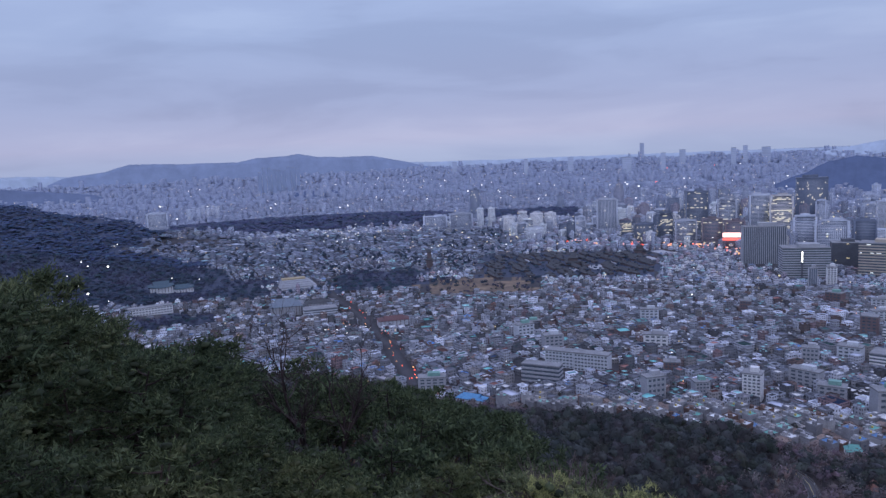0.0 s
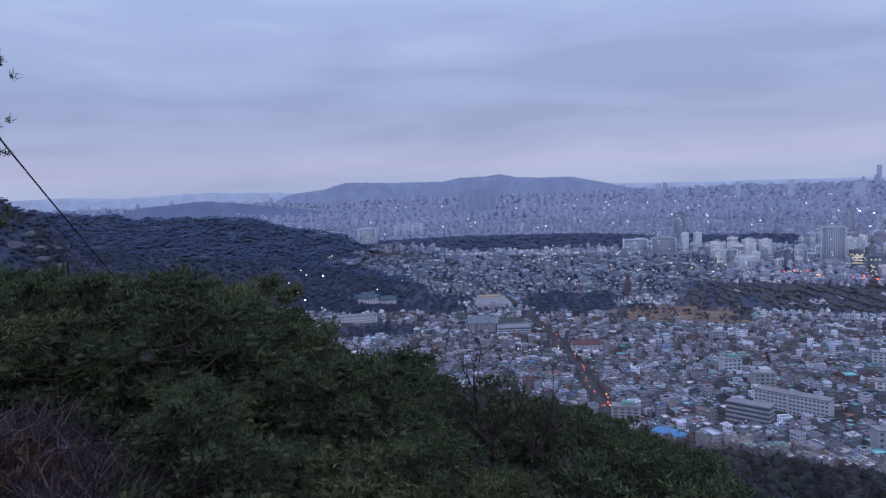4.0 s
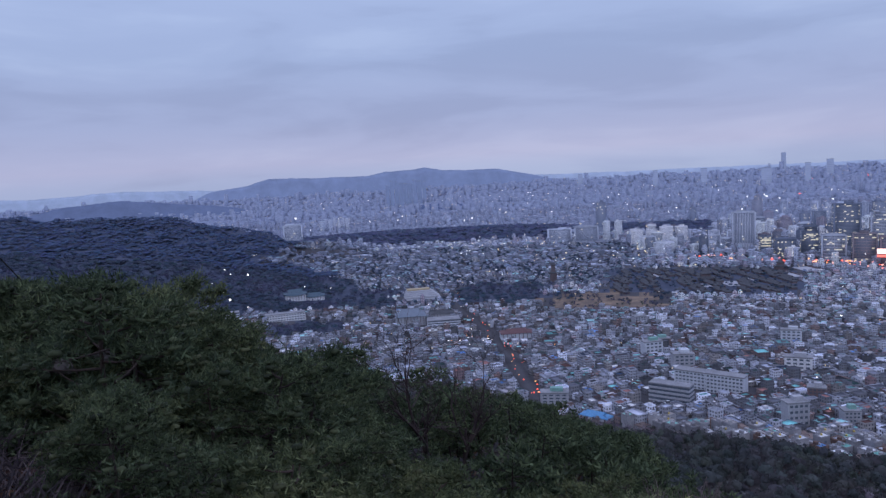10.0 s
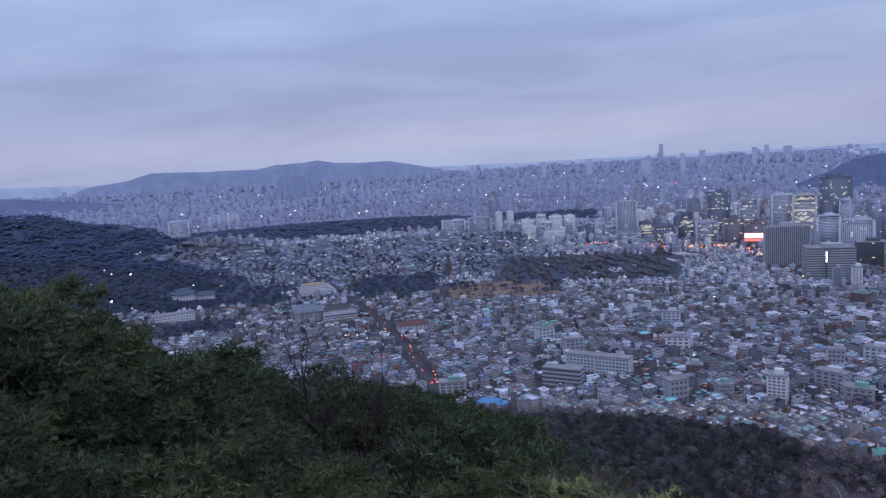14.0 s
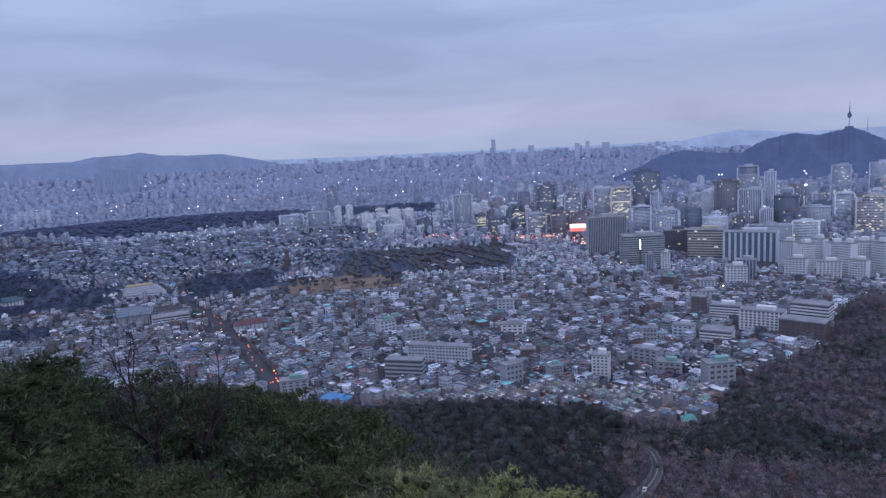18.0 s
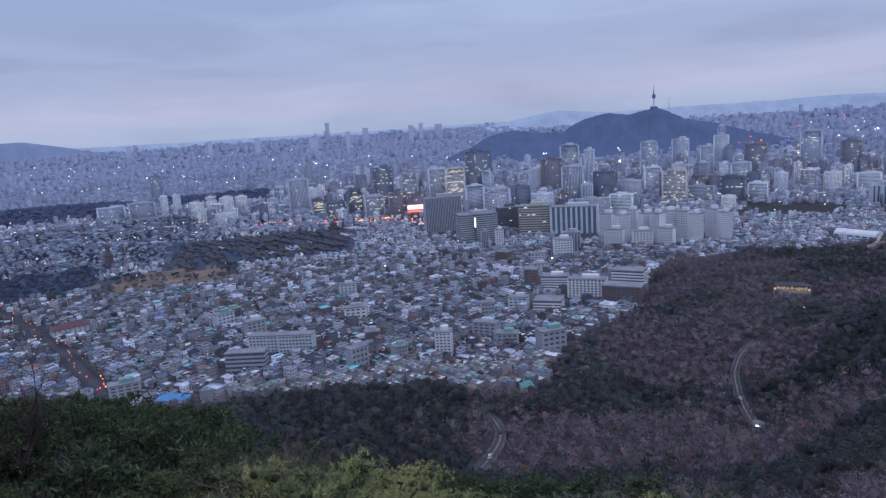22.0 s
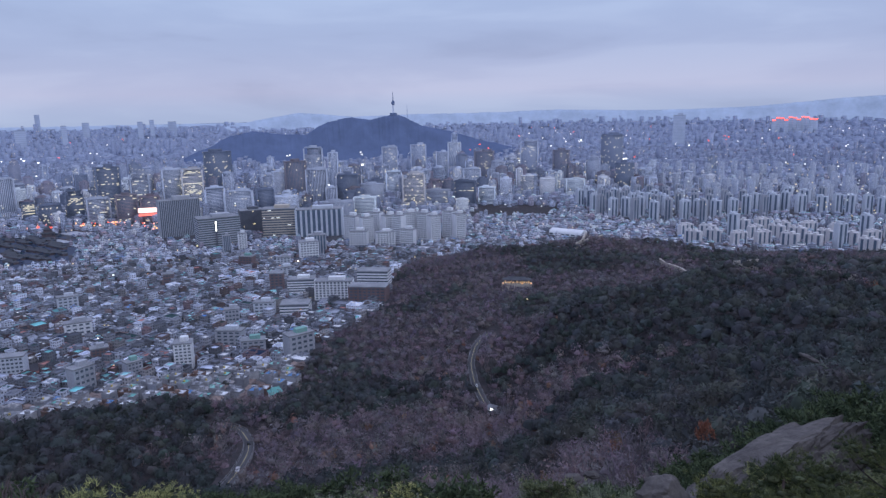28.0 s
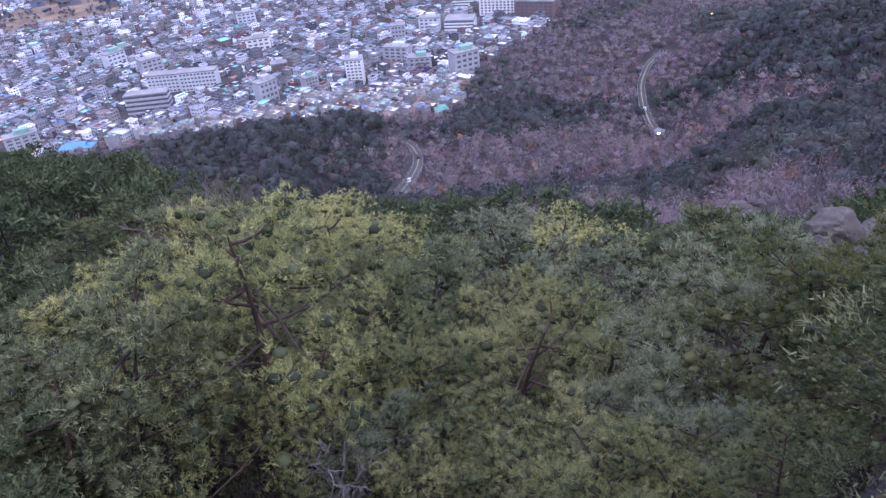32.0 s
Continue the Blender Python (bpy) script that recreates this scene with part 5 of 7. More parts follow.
def quarter(name, label, d0, d1, gap, size, tall, wall, az0=58, az1=192, pale=0.0, keep=0.9, tall_odds=0.12):
    az, d, yaw = spread(d0, d1, gap, az0, az1)
    k = free_of(az, d) & (rng.uniform(0, 1, len(az)) < keep)
    az, d, yaw = az[k], d[k], yaw[k]
    n = len(az)
    w, l = rng.uniform(0.5, 0.95, n) * size, rng.uniform(0.4, 0.8, n) * size
    h = rng.gamma(2.2, 0.45, n) * tall * 0.6 + tall * 0.3
    h = np.where((az > 117) & (az < 168) & (d > 1950) & (d < 3200), h * 1.6, h)
    a = np.radians(az)
    px, py = np.sin(a) * d / size, np.cos(a) * d / size
    knot = np.sin(px * 0.21 + 2 * np.sin(py * 0.13)) + np.sin(py * 0.27 + 2 * np.sin(px * 0.17))
    hi = rng.uniform(0, 1, n) < tall_odds * np.clip(knot + 0.6, 0, 2.2)
    h = np.where(hi, h * 1.9 + tall, h)
    w = np.where(hi, w * 0.7, w)
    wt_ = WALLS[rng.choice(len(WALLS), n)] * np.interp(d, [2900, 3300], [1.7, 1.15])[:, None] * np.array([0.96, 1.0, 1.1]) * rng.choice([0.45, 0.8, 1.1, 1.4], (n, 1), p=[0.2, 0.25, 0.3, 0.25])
    # pale is the share of bluish haze mixed into wall and roof colours
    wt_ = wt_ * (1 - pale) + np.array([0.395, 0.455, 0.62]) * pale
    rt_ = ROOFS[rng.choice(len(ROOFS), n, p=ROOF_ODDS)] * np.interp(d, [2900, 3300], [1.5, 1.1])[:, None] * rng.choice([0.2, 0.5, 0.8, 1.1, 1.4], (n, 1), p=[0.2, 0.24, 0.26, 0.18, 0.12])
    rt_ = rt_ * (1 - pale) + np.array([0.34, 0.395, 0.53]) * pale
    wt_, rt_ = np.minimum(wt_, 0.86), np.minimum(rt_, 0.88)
    old_town = ((az < 112) & (d > 1700) & (d < 2650))[:, None]
    h = np.where(old_town[:, 0], h * 0.6, h)
    wide_ = old_town[:, 0] & (rng.uniform(0, 1, n) < 0.3)
    w, l = np.where(wide_, w * 1.9, w), np.where(wide_, l * 1.4, l)
    wt_ = np.where(old_town, wt_ * 0.4 + np.array([0.06, 0.072, 0.10]), wt_)
    rt_ = np.where(old_town, rt_ * rng.choice([0.25, 0.6, 1.1], (n, 1), p=[0.4, 0.38, 0.22]) + np.array([0.065, 0.078, 0.11]), rt_)
    flat = boxes(az, d, w, l, h, yaw, wt_, rt_)
    k = (d < 3200) & (rng.uniform(0, 1, n) < 0.7)
    huts = boxes(az[k], d[k], w[k] * 0.4, l[k] * 0.4, np.full(k.sum(), 3.2), yaw[k], wt_[k], rt_[k], ground_z(az, d)[k], h[k] - 0.1)
    v, f, i, t, u = merge(flat, huts)
    i[len(flat[1]):] = 1
    tagged(new(name, mesh_of(name, v, f, [wall, ROOF], i, t, u)), label, "buildings", kind="stuff")
    return n


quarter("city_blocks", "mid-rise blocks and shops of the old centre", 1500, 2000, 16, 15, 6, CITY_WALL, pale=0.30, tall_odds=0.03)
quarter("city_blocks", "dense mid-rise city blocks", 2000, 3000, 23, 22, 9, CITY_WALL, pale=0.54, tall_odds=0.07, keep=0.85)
quarter("far_city_blocks", "haze-pale far city blocks with apartment towers", 3000, 4800, 34, 30, 12, MID_WALL, pale=0.76, tall_odds=0.10, keep=0.82)
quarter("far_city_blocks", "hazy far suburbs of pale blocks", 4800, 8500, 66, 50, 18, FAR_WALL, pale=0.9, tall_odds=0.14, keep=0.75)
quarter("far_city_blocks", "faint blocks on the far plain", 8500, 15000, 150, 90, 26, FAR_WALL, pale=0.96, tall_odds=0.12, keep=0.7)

# ---- woods ----


def plots(d0, d1, gap, az0=40, az1=200, seed=1):
    g = np.random.RandomState(seed)
    n = int(d1 / gap) + 1
    gx, gy = np.meshgrid(np.arange(-n, n + 1), np.arange(-n, n + 1))
    x, y = (gx.ravel() + g.uniform(-0.45, 0.45, gx.size)) * gap, (gy.ravel() + g.uniform(-0.45, 0.45, gx.size)) * gap
    d, az = np.hypot(x, y), np.degrees(np.arctan2(x, y)) % 360
    k = (d > d0) & (d < d1) & (az > az0) & (az < az1)
    return az[k], d[k]


ROADS = []


def off_road(az, d, wide):
    a = np.radians(az)
    x, y = np.sin(a) * d, np.cos(a) * d
    k = np.ones(len(az), bool)
    for p in ROADS:
        for q in p:
            k &= np.hypot(x - q[0], y - q[1]) > wide
    return k


def mixing(az, d):
    """0 where bare trees stand, 1 where pines do."""
    a = np.radians(az)
    x, y = np.sin(a) * d, np.cos(a) * d
    n = 0.5 + 0.22 * (np.sin(x * 0.021 + 2 * np.sin(y * 0.013)) + np.sin(y * 0.026 + 1.6 * np.sin(x * 0.017)))
    n = n + np.where(d < 720, np.interp(d, [180, 330], [-0.05, 0.34]) * np.clip((az - 152) / 12, 0, 1), 0) + np.where(az > 172, 0.12, 0) + np.where((az < 131) & (d < 520), 0.45, 0) - np.where(d > 160, 0.2 * np.clip((az - 131) / 6, 0, 1) * np.clip((160 - az) / 8, 0, 1), 0)
    n = n + np.where((az > 166) & (d < 330), 0.5 * np.clip((az - 166) / 8, 0, 1), 0)
    return n + np.where(d < 110, 0.25, 0) + np.where(d > 1300, 0.1, 0)


def clumps(az, d, height, radius, blades, size, seed, bare=False):
    """Trees as many small leaf triangles in an uneven crown, or as upright twigs, on thin trunks."""
    g = np.random.RandomState(seed)
    n = len(az)
    foot, s = at(az, d, ground_z(az, d))
    H, R = height * s, radius * s
    m = blades
    lobes = g.normal(0, 1, (n, 5, 3)) * np.array([0.3, 0.3, 0.2])
    which = g.randint(0, 5, (n, m))
    p = np.take_along_axis(lobes, which[..., None].repeat(3, 2), 1)
    q = g.normal(0, 1, (n, m, 3))
    q /= np.linalg.norm(q, axis=2, keepdims=True)
    q[..., 2] = np.abs(q[..., 2]) * 0.8 - 0.12
    if bare:
        tip = np.stack([q[..., 0] * R[:, None] * 0.95, q[..., 1] * R[:, None] * 0.95, (0.55 + 0.45 * np.abs(q[..., 2]) + p[..., 2] * 0.1) * H[:, None]], -1) + foot[:, None]
        root = np.stack([q[..., 0] * R[:, None] * 0.25, q[..., 1] * R[:, None] * 0.25, g.uniform(0.2, 0.55, (n, m)) * H[:, None]], -1) + foot[:, None]
        side = g.normal(0, 1, (n, m, 3))
        side /= np.linalg.norm(side, axis=2, keepdims=True)
        side *= (size * s)[:, None, None] * 0.5
        tri = np.stack([root + side, tip, root - side], 2)
        half = m // 4
        c_ = np.stack([(p[..., 0] + q[..., 0] * 0.55) * R[:, None], (p[..., 1] + q[..., 1] * 0.55) * R[:, None], (0.62 + p[..., 2] * 0.5 + q[..., 2] * 0.3) * H[:, None]], -1) + foot[:, None]
        e = g.normal(0, 1, (n, m, 3, 3))
        e -= 0.85 * (e * q[:, :, None]).sum(-1, keepdims=True) * q[:, :, None]
        shell = c_[:, :, None] + e * np.array([0.75, 0.75, 0.75]) * (size * s)[:, None, None, None]
        tri[:, half:] = shell[:, half:]
    else:
        c = np.stack([(p[..., 0] + q[..., 0] * 0.55) * R[:, None], (p[..., 1] + q[..., 1] * 0.55) * R[:, None], (0.62 + p[..., 2] * 0.5 + q[..., 2] * 0.26) * H[:, None]], -1) + foot[:, None]
        e = g.normal(0, 1, (n, m, 3, 3))
        e -= 0.8 * (e * q[:, :, None]).sum(-1, keepdims=True) * q[:, :, None]
        tri = c[:, :, None] + e * (size * s)[:, None, None, None] * 0.5
    v = tri.reshape(-1, 3)
    f = np.arange(len(v)).reshape(-1, 3)
    # an uneven inner mass of boughs under the leaves
    polar, turn_ = np.radians([24, 58, 100]), np.arange(6) * math.pi / 3
    ring = np.stack([np.sin(polar)[:, None] * np.cos(turn_)[None], np.sin(polar)[:, None] * np.sin(turn_)[None], np.repeat(np.cos(polar)[:, None], 6, 1)], -1).reshape(-1, 3)
    ring = np.concatenate([ring, [(0, 0, 1.0)]])
    lump = g.uniform(0.62, 1.18, (n, 19, 1)) * (np.interp(d, [150, 500], [0.2, 0.46]) if bare else np.interp(d, [120, 420], [0.5, 0.72]))[:, None, None]
    mass = ring[None] * lump * np.stack([R, R, 0.42 * H], -1)[:, None] + lobes[:, :1] * np.array([0.5, 0.5, 0.3]) * R[:, None, None] + foot[:, None] + np.stack([0 * H, 0 * H, (0.45 if bare else 0.52) * H], -1)[:, None]
    cells = [(18, i, (i + 1) % 6) for i in range(6)]
    for lv in range(2):
        for i in range(6):
            a_, b_ = lv * 6 + i, lv * 6 + (i + 1) % 6
            cells += [(a_, a_ + 6, b_ + 6), (a_, b_ + 6, b_)]
    cells = np.array(cells)
    f = np.concatenate([f, (cells[None] + (np.arange(n) * 19)[:, None, None]).reshape(-1, 3) + len(v)])
    v = np.concatenate([v, mass.reshape(-1, 3)])
    ang = np.array([0, 2.1, 4.2])
    base = foot[:, None] + np.stack([np.cos(ang), np.sin(ang), -ang * 0 - 3], -1)[None] * (0.025 * H)[:, None, None]
    tip = foot + np.stack([0 * H, 0 * H, H * 0.7], -1)
    tv = np.concatenate([base, tip[:, None]], 1).reshape(-1, 3)
    tf = (np.array([(0, 1, 3), (1, 2, 3), (2, 0, 3)])[None] + (np.arange(n) * 4)[:, None, None]).reshape(-1, 3) + len(v)
    tone = np.where(d[:, None] > 1200, g.uniform(0.85, 1.15, (n, 1)), g.uniform(0.72, 1.3, (n, 1))) * (1 + g.uniform(-0.1, 0.1, (n, 3)))
    tone = np.concatenate([np.repeat(tone, m, 0), np.repeat(tone * 0.9, len(cells), 0), np.repeat(tone, 3, 0)])
    return np.concatenate([v, tv]), np.concatenate([f, tf]), np.concatenate([np.zeros(len(f), int), np.ones(len(tf), int)]), tone


def wood(name, label, az, d, height, radius, blades, size, mat, seed, bare=False):
    if len(az) == 0:
        return
    g = np.random.RandomState(seed + 50)
    hh = height * g.uniform(0.6, 1.35, len(az))
    v, f, i, tone = clumps(az, d, hh, radius * g.uniform(0.65, 1.4, len(az)), blades, np.full(len(az), size), seed, bare)
    tagged(new(name, mesh_of(name, v, f, [mat, TWIG], i, tone, smooth=True)), label, "woodland", kind="stuff")


def bend(points, n=40):
    """Plan points (azimuth, distance) of a way, drawn smooth: places on the ground."""
    p = np.array([(math.sin(radians(a)) * d, math.cos(radians(a)) * d) for a, d in points])
    t = np.arange(len(p))
    tt = np.linspace(0, len(p) - 1, n)
    out = np.stack([np.interp(tt, t, p[:, 0]), np.interp(tt, t, p[:, 1])], 1)
    for _ in range(4):
        out[1:-1] = (out[:-2] + 2 * out[1:-1] + out[2:]) / 4
    return out


KERB = plaster("weathered_kerb", (0.16, 0.16, 0.165), (0.24, 0.24, 0.24))


def road(name, label, points, width, lift=1.0, mat=None, rail=True):
    line = bend(points)
    ROADS.append(line)
    way = np.gradient(line, axis=0)
    way /= np.linalg.norm(way, axis=1)[:, None]
    nor = np.stack([-way[:, 1], way[:, 0]], 1)
    dist, azi = np.hypot(line[:, 0], line[:, 1]), np.degrees(np.arctan2(line[:, 0], line[:, 1])) % 360
    z = ground_z(azi, dist)
    for _ in range(6):
        z[1:-1] = (z[:-2] + 2 * z[1:-1] + z[2:]) / 4
    z = z + lift
    t = thing(name, label, "road", kind="structure")

    def strip(nm, o0, o1, up, thick, m, lab=""):
        a, b = line + nor * o0, line + nor * o1
        v = np.concatenate([np.column_stack([a, z + up]), np.column_stack([b, z + up]), np.column_stack([a, z + up - thick]), np.column_stack([b, z + up - thick])])
        k = len(line)
        q = []
        for i in range(k - 1):
            q += [(i, i + 1, k + i + 1, k + i), (2 * k + i, 2 * k + i + 1, i + 1, i), (k + i, k + i + 1, 3 * k + i + 1, 3 * k + i)]
        part(nm, mesh_of(nm, v, q, [m]), t, lab)

    strip("carriageway", -width / 2, width / 2, 0, 5, mat or ROAD)
    if rail:
        strip("kerb", -width / 2 - 0.35, -width / 2, 0.16, 5, KERB)
        strip("kerb", width / 2, width / 2 + 0.35, 0.16, 5, KERB)
        strip("centre_line", -0.12, 0.12, 0.01, 0.1, plaster("line_paint_" + name, (0.55, 0.45, 0.15), (0.7, 0.6, 0.3)))
        for o in (-width / 2 - 0.45, width / 2 + 0.45):
            for k in range(0, len(line), 3):
                b = box(0.25, 0.25, 1.3)
                post = part("guard_post", b, t, material=CONCRETE)
                post.location = (line[k][0] + nor[k][0] * o, line[k][1] + nor[k][1] * o, z[k])
            strip("guard_rail", o - 0.06, o + 0.06, 1.1, 0.3, KERB)
    return t


def dist_of(az, el):
    """Where a sight line meets the ground."""
    ds = np.geomspace(20, 2400, 900)
    low = 290 + ds * math.tan(radians(el))
    hit = np.nonzero(ground_z(np.full_like(ds, az), ds) >= low)[0]
    hit = hit[ds[hit] > 150]
    return float(ds[hit[0]]) if len(hit) else 900.0


road("hill_road", "winding asphalt road with pale kerbs through the wood", [(a, dist_of(a, e)) for a, e in ((131.6, -28.6), (132.8, -27.6), (133.9, -26.3), (134.1, -25.4), (133.6, -24.5), (131.9, -23.7))], 4.8)
road("hill_road", "straight hillside road with a pale walkway", [(a, dist_of(a, e)) for a, e in ((154.9, -24.6), (154.0, -23.6), (153.3, -22.2), (152.95, -20.6), (153.4, -19.2), (154.5, -18.2))], 4.4)
road("avenue", "avenue with traffic lights running to the palace", [(102.9, 735), (101.9, 830), (101.0, 960), (99.6, 1140), (98.3, 1290), (96.6, 1480), (96.0, 1640), (96.6, 1850)], 20, 0.6, STREET, rail=False)

az, d = plots(110, 560, 6.6, 60, 196, 2)
k = (d < city_edge(az) - 12) & off_road(az, d, 5.0)
az, d = az[k], d[k]
mix = mixing(az, d) + np.random.RandomState(3).normal(0, 0.08, len(az))
nearby = d < 240
rust = np.random.RandomState(6).uniform(0, 1, len(az)) < 0.06
for sel, lab, nm, mat, bare, hgt, rad, bl, size, seed in (
        ((mix > 0.52) & nearby, "dark pine wood on the steep slope", "pine_wood", WOOD_GREEN, False, 9, 4.3, 110, 1.0, 21),
        ((mix > 0.52) & ~nearby, "dark pine wood on the spur", "pine_wood", WOOD_GREEN, False, 9, 4.3, 42, 1.4, 22),
        ((mix <= 0.52) & ~rust & nearby, "bare grey-purple winter trees", "bare_wood", WOOD_BARE, True, 9, 4.6, 100, 0.4, 23),
        ((mix <= 0.52) & ~rust & ~nearby, "bare grey-purple winter wood in the valley", "bare_wood", WOOD_BARE, True, 9, 4.6, 50, 0.7, 24),
        ((mix <= 0.52) & rust, "oaks with rust-brown withered leaves", "rusty_wood", WOOD_RUST, False, 6, 2.6, 60, 0.8, 25)):
    wood(nm, lab, az[sel], d[sel], hgt, rad, bl, size, mat, seed, bare)
az, d = plots(560, 1560, 8.5, 60, 196, 4)
k = (d < city_edge(az) - 10) & off_road(az, d, 10)
az, d = az[k], d[k]
mix = mixing(az, d) + np.random.RandomState(5).normal(0, 0.1, len(az))
wood("pine_wood", "dark pines on the far shoulder of the hill", az[mix > 0.55], d[mix > 0.55], 9, 5.2, 16, 1.8, WOOD_GREEN, 31)
wood("bare_wood", "bare winter wood down to the city's edge", az[mix <= 0.55], d[mix <= 0.55], 9, 5.4, 28, 1.1, WOOD_BARE, 32, True)
az, d = plots(1200, 2600, 14, 50, 122, 6)
k = (in_park(az, d) | (d < city_edge(az))) & ((az < 86) | (np.random.RandomState(2).uniform(0, 1, len(az)) < np.where(az < 104, 0.6, 0.25))) & ~((az > 103.5) & (az < 113.8) & (d > 1385) & (d < 1610)) & free_of(az, d)
az, d = az[k], d[k]
mix = mixing(az, d) + np.random.RandomState(7).normal(0, 0.2, len(az))
mix = np.where(az < 76, mix + 0.15, mix)
back = d > 1960
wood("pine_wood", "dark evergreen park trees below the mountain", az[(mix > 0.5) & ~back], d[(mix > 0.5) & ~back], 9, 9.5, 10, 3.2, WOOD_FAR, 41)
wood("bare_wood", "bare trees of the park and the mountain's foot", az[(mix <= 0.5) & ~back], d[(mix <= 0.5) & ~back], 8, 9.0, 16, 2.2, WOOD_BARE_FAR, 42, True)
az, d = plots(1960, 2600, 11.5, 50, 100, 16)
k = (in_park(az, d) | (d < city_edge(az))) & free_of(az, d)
wood("pine_wood", "wood of the second hill, tinted blue by haze", az[k], d[k], 7, 9.5, 2, 2.5, WOOD_HILL, 46)
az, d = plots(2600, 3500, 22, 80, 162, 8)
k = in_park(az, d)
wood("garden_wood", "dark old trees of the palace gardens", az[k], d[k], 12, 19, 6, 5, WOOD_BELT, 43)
az, d = plots(560, 1500, 30, 78, 150, 9)
k = is_city(az, d) & free_of(az, d)
wood("street_trees", "small dark trees between the houses", az[k], d[k], 7, 3.2, 26, 1.7, WOOD_GREEN, 44)
az, d = plots(1500, 2300, 60, 84, 165, 10)
k = is_city(az, d) & free_of(az, d)
oa, od = plots(1500, 2650, 24, 83, 119, 71)
oa, od = oa[np.sin(oa * 1.9 + np.sin(od * 0.013)) + np.sin(od * 0.017 + oa * 0.6) > 0.1], od[np.sin(oa * 1.9 + np.sin(od * 0.013)) + np.sin(od * 0.017 + oa * 0.6) > 0.1]
ok = is_city(oa, od) & free_of(oa, od)
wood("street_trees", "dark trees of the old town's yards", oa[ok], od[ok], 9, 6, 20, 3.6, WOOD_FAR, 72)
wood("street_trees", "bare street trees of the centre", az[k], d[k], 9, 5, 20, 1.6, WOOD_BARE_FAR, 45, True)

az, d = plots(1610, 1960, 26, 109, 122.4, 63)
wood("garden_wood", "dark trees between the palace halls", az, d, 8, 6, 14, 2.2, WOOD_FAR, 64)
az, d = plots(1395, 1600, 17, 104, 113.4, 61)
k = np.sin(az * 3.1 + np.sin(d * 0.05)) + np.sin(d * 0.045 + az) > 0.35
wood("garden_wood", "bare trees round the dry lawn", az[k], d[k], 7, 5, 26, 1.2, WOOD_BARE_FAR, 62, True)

# ---- pines near the eye ----


def unit(v):
    return v / (np.linalg.norm(v, axis=-1, keepdims=True) + 1e-9)


def tufts(points, ways, g, blades, length, width):
    """Sprays of needles at twig ends."""
    n = len(points)
    q = unit(ways[:, None] * 0.75 + g.normal(0, 0.6, (n, blades, 3)) + np.array([0, 0, 0.15]))
    side = unit(np.cross(q, g.normal(0, 1, (n, blades, 3)))) * width / 2
    root = points[:, None] + g.normal(0, 0.22 * length, (n, blades, 3))
    tip = root + q * length * g.uniform(0.65, 1.2, (n, blades, 1))
    tri = np.stack([root + side, tip, root - side], 2)
    return tri.reshape(-1, 3), np.arange(n * blades * 3).reshape(-1, 3)


LUMP = np.array([(math.cos(a) * c, math.sin(a) * c, z) for z, c, o in ((-0.5, 0.8, 0.0), (0.45, 0.85, 0.5)) for a in [(i + o) * math.pi * 0.4 for i in range(5)]] + [(0, 0, 1.0), (0, 0, -0.8)])
LUMP_FACES = np.array([(i, (i + 1) % 5, 5 + i) for i in range(5)] + [((i + 1) % 5, 5 + (i + 1) % 5, 5 + i) for i in range(5)] + [(5 + i, 5 + (i + 1) % 5, 10) for i in range(5)] + [((i + 1) % 5, i, 11) for i in range(5)])


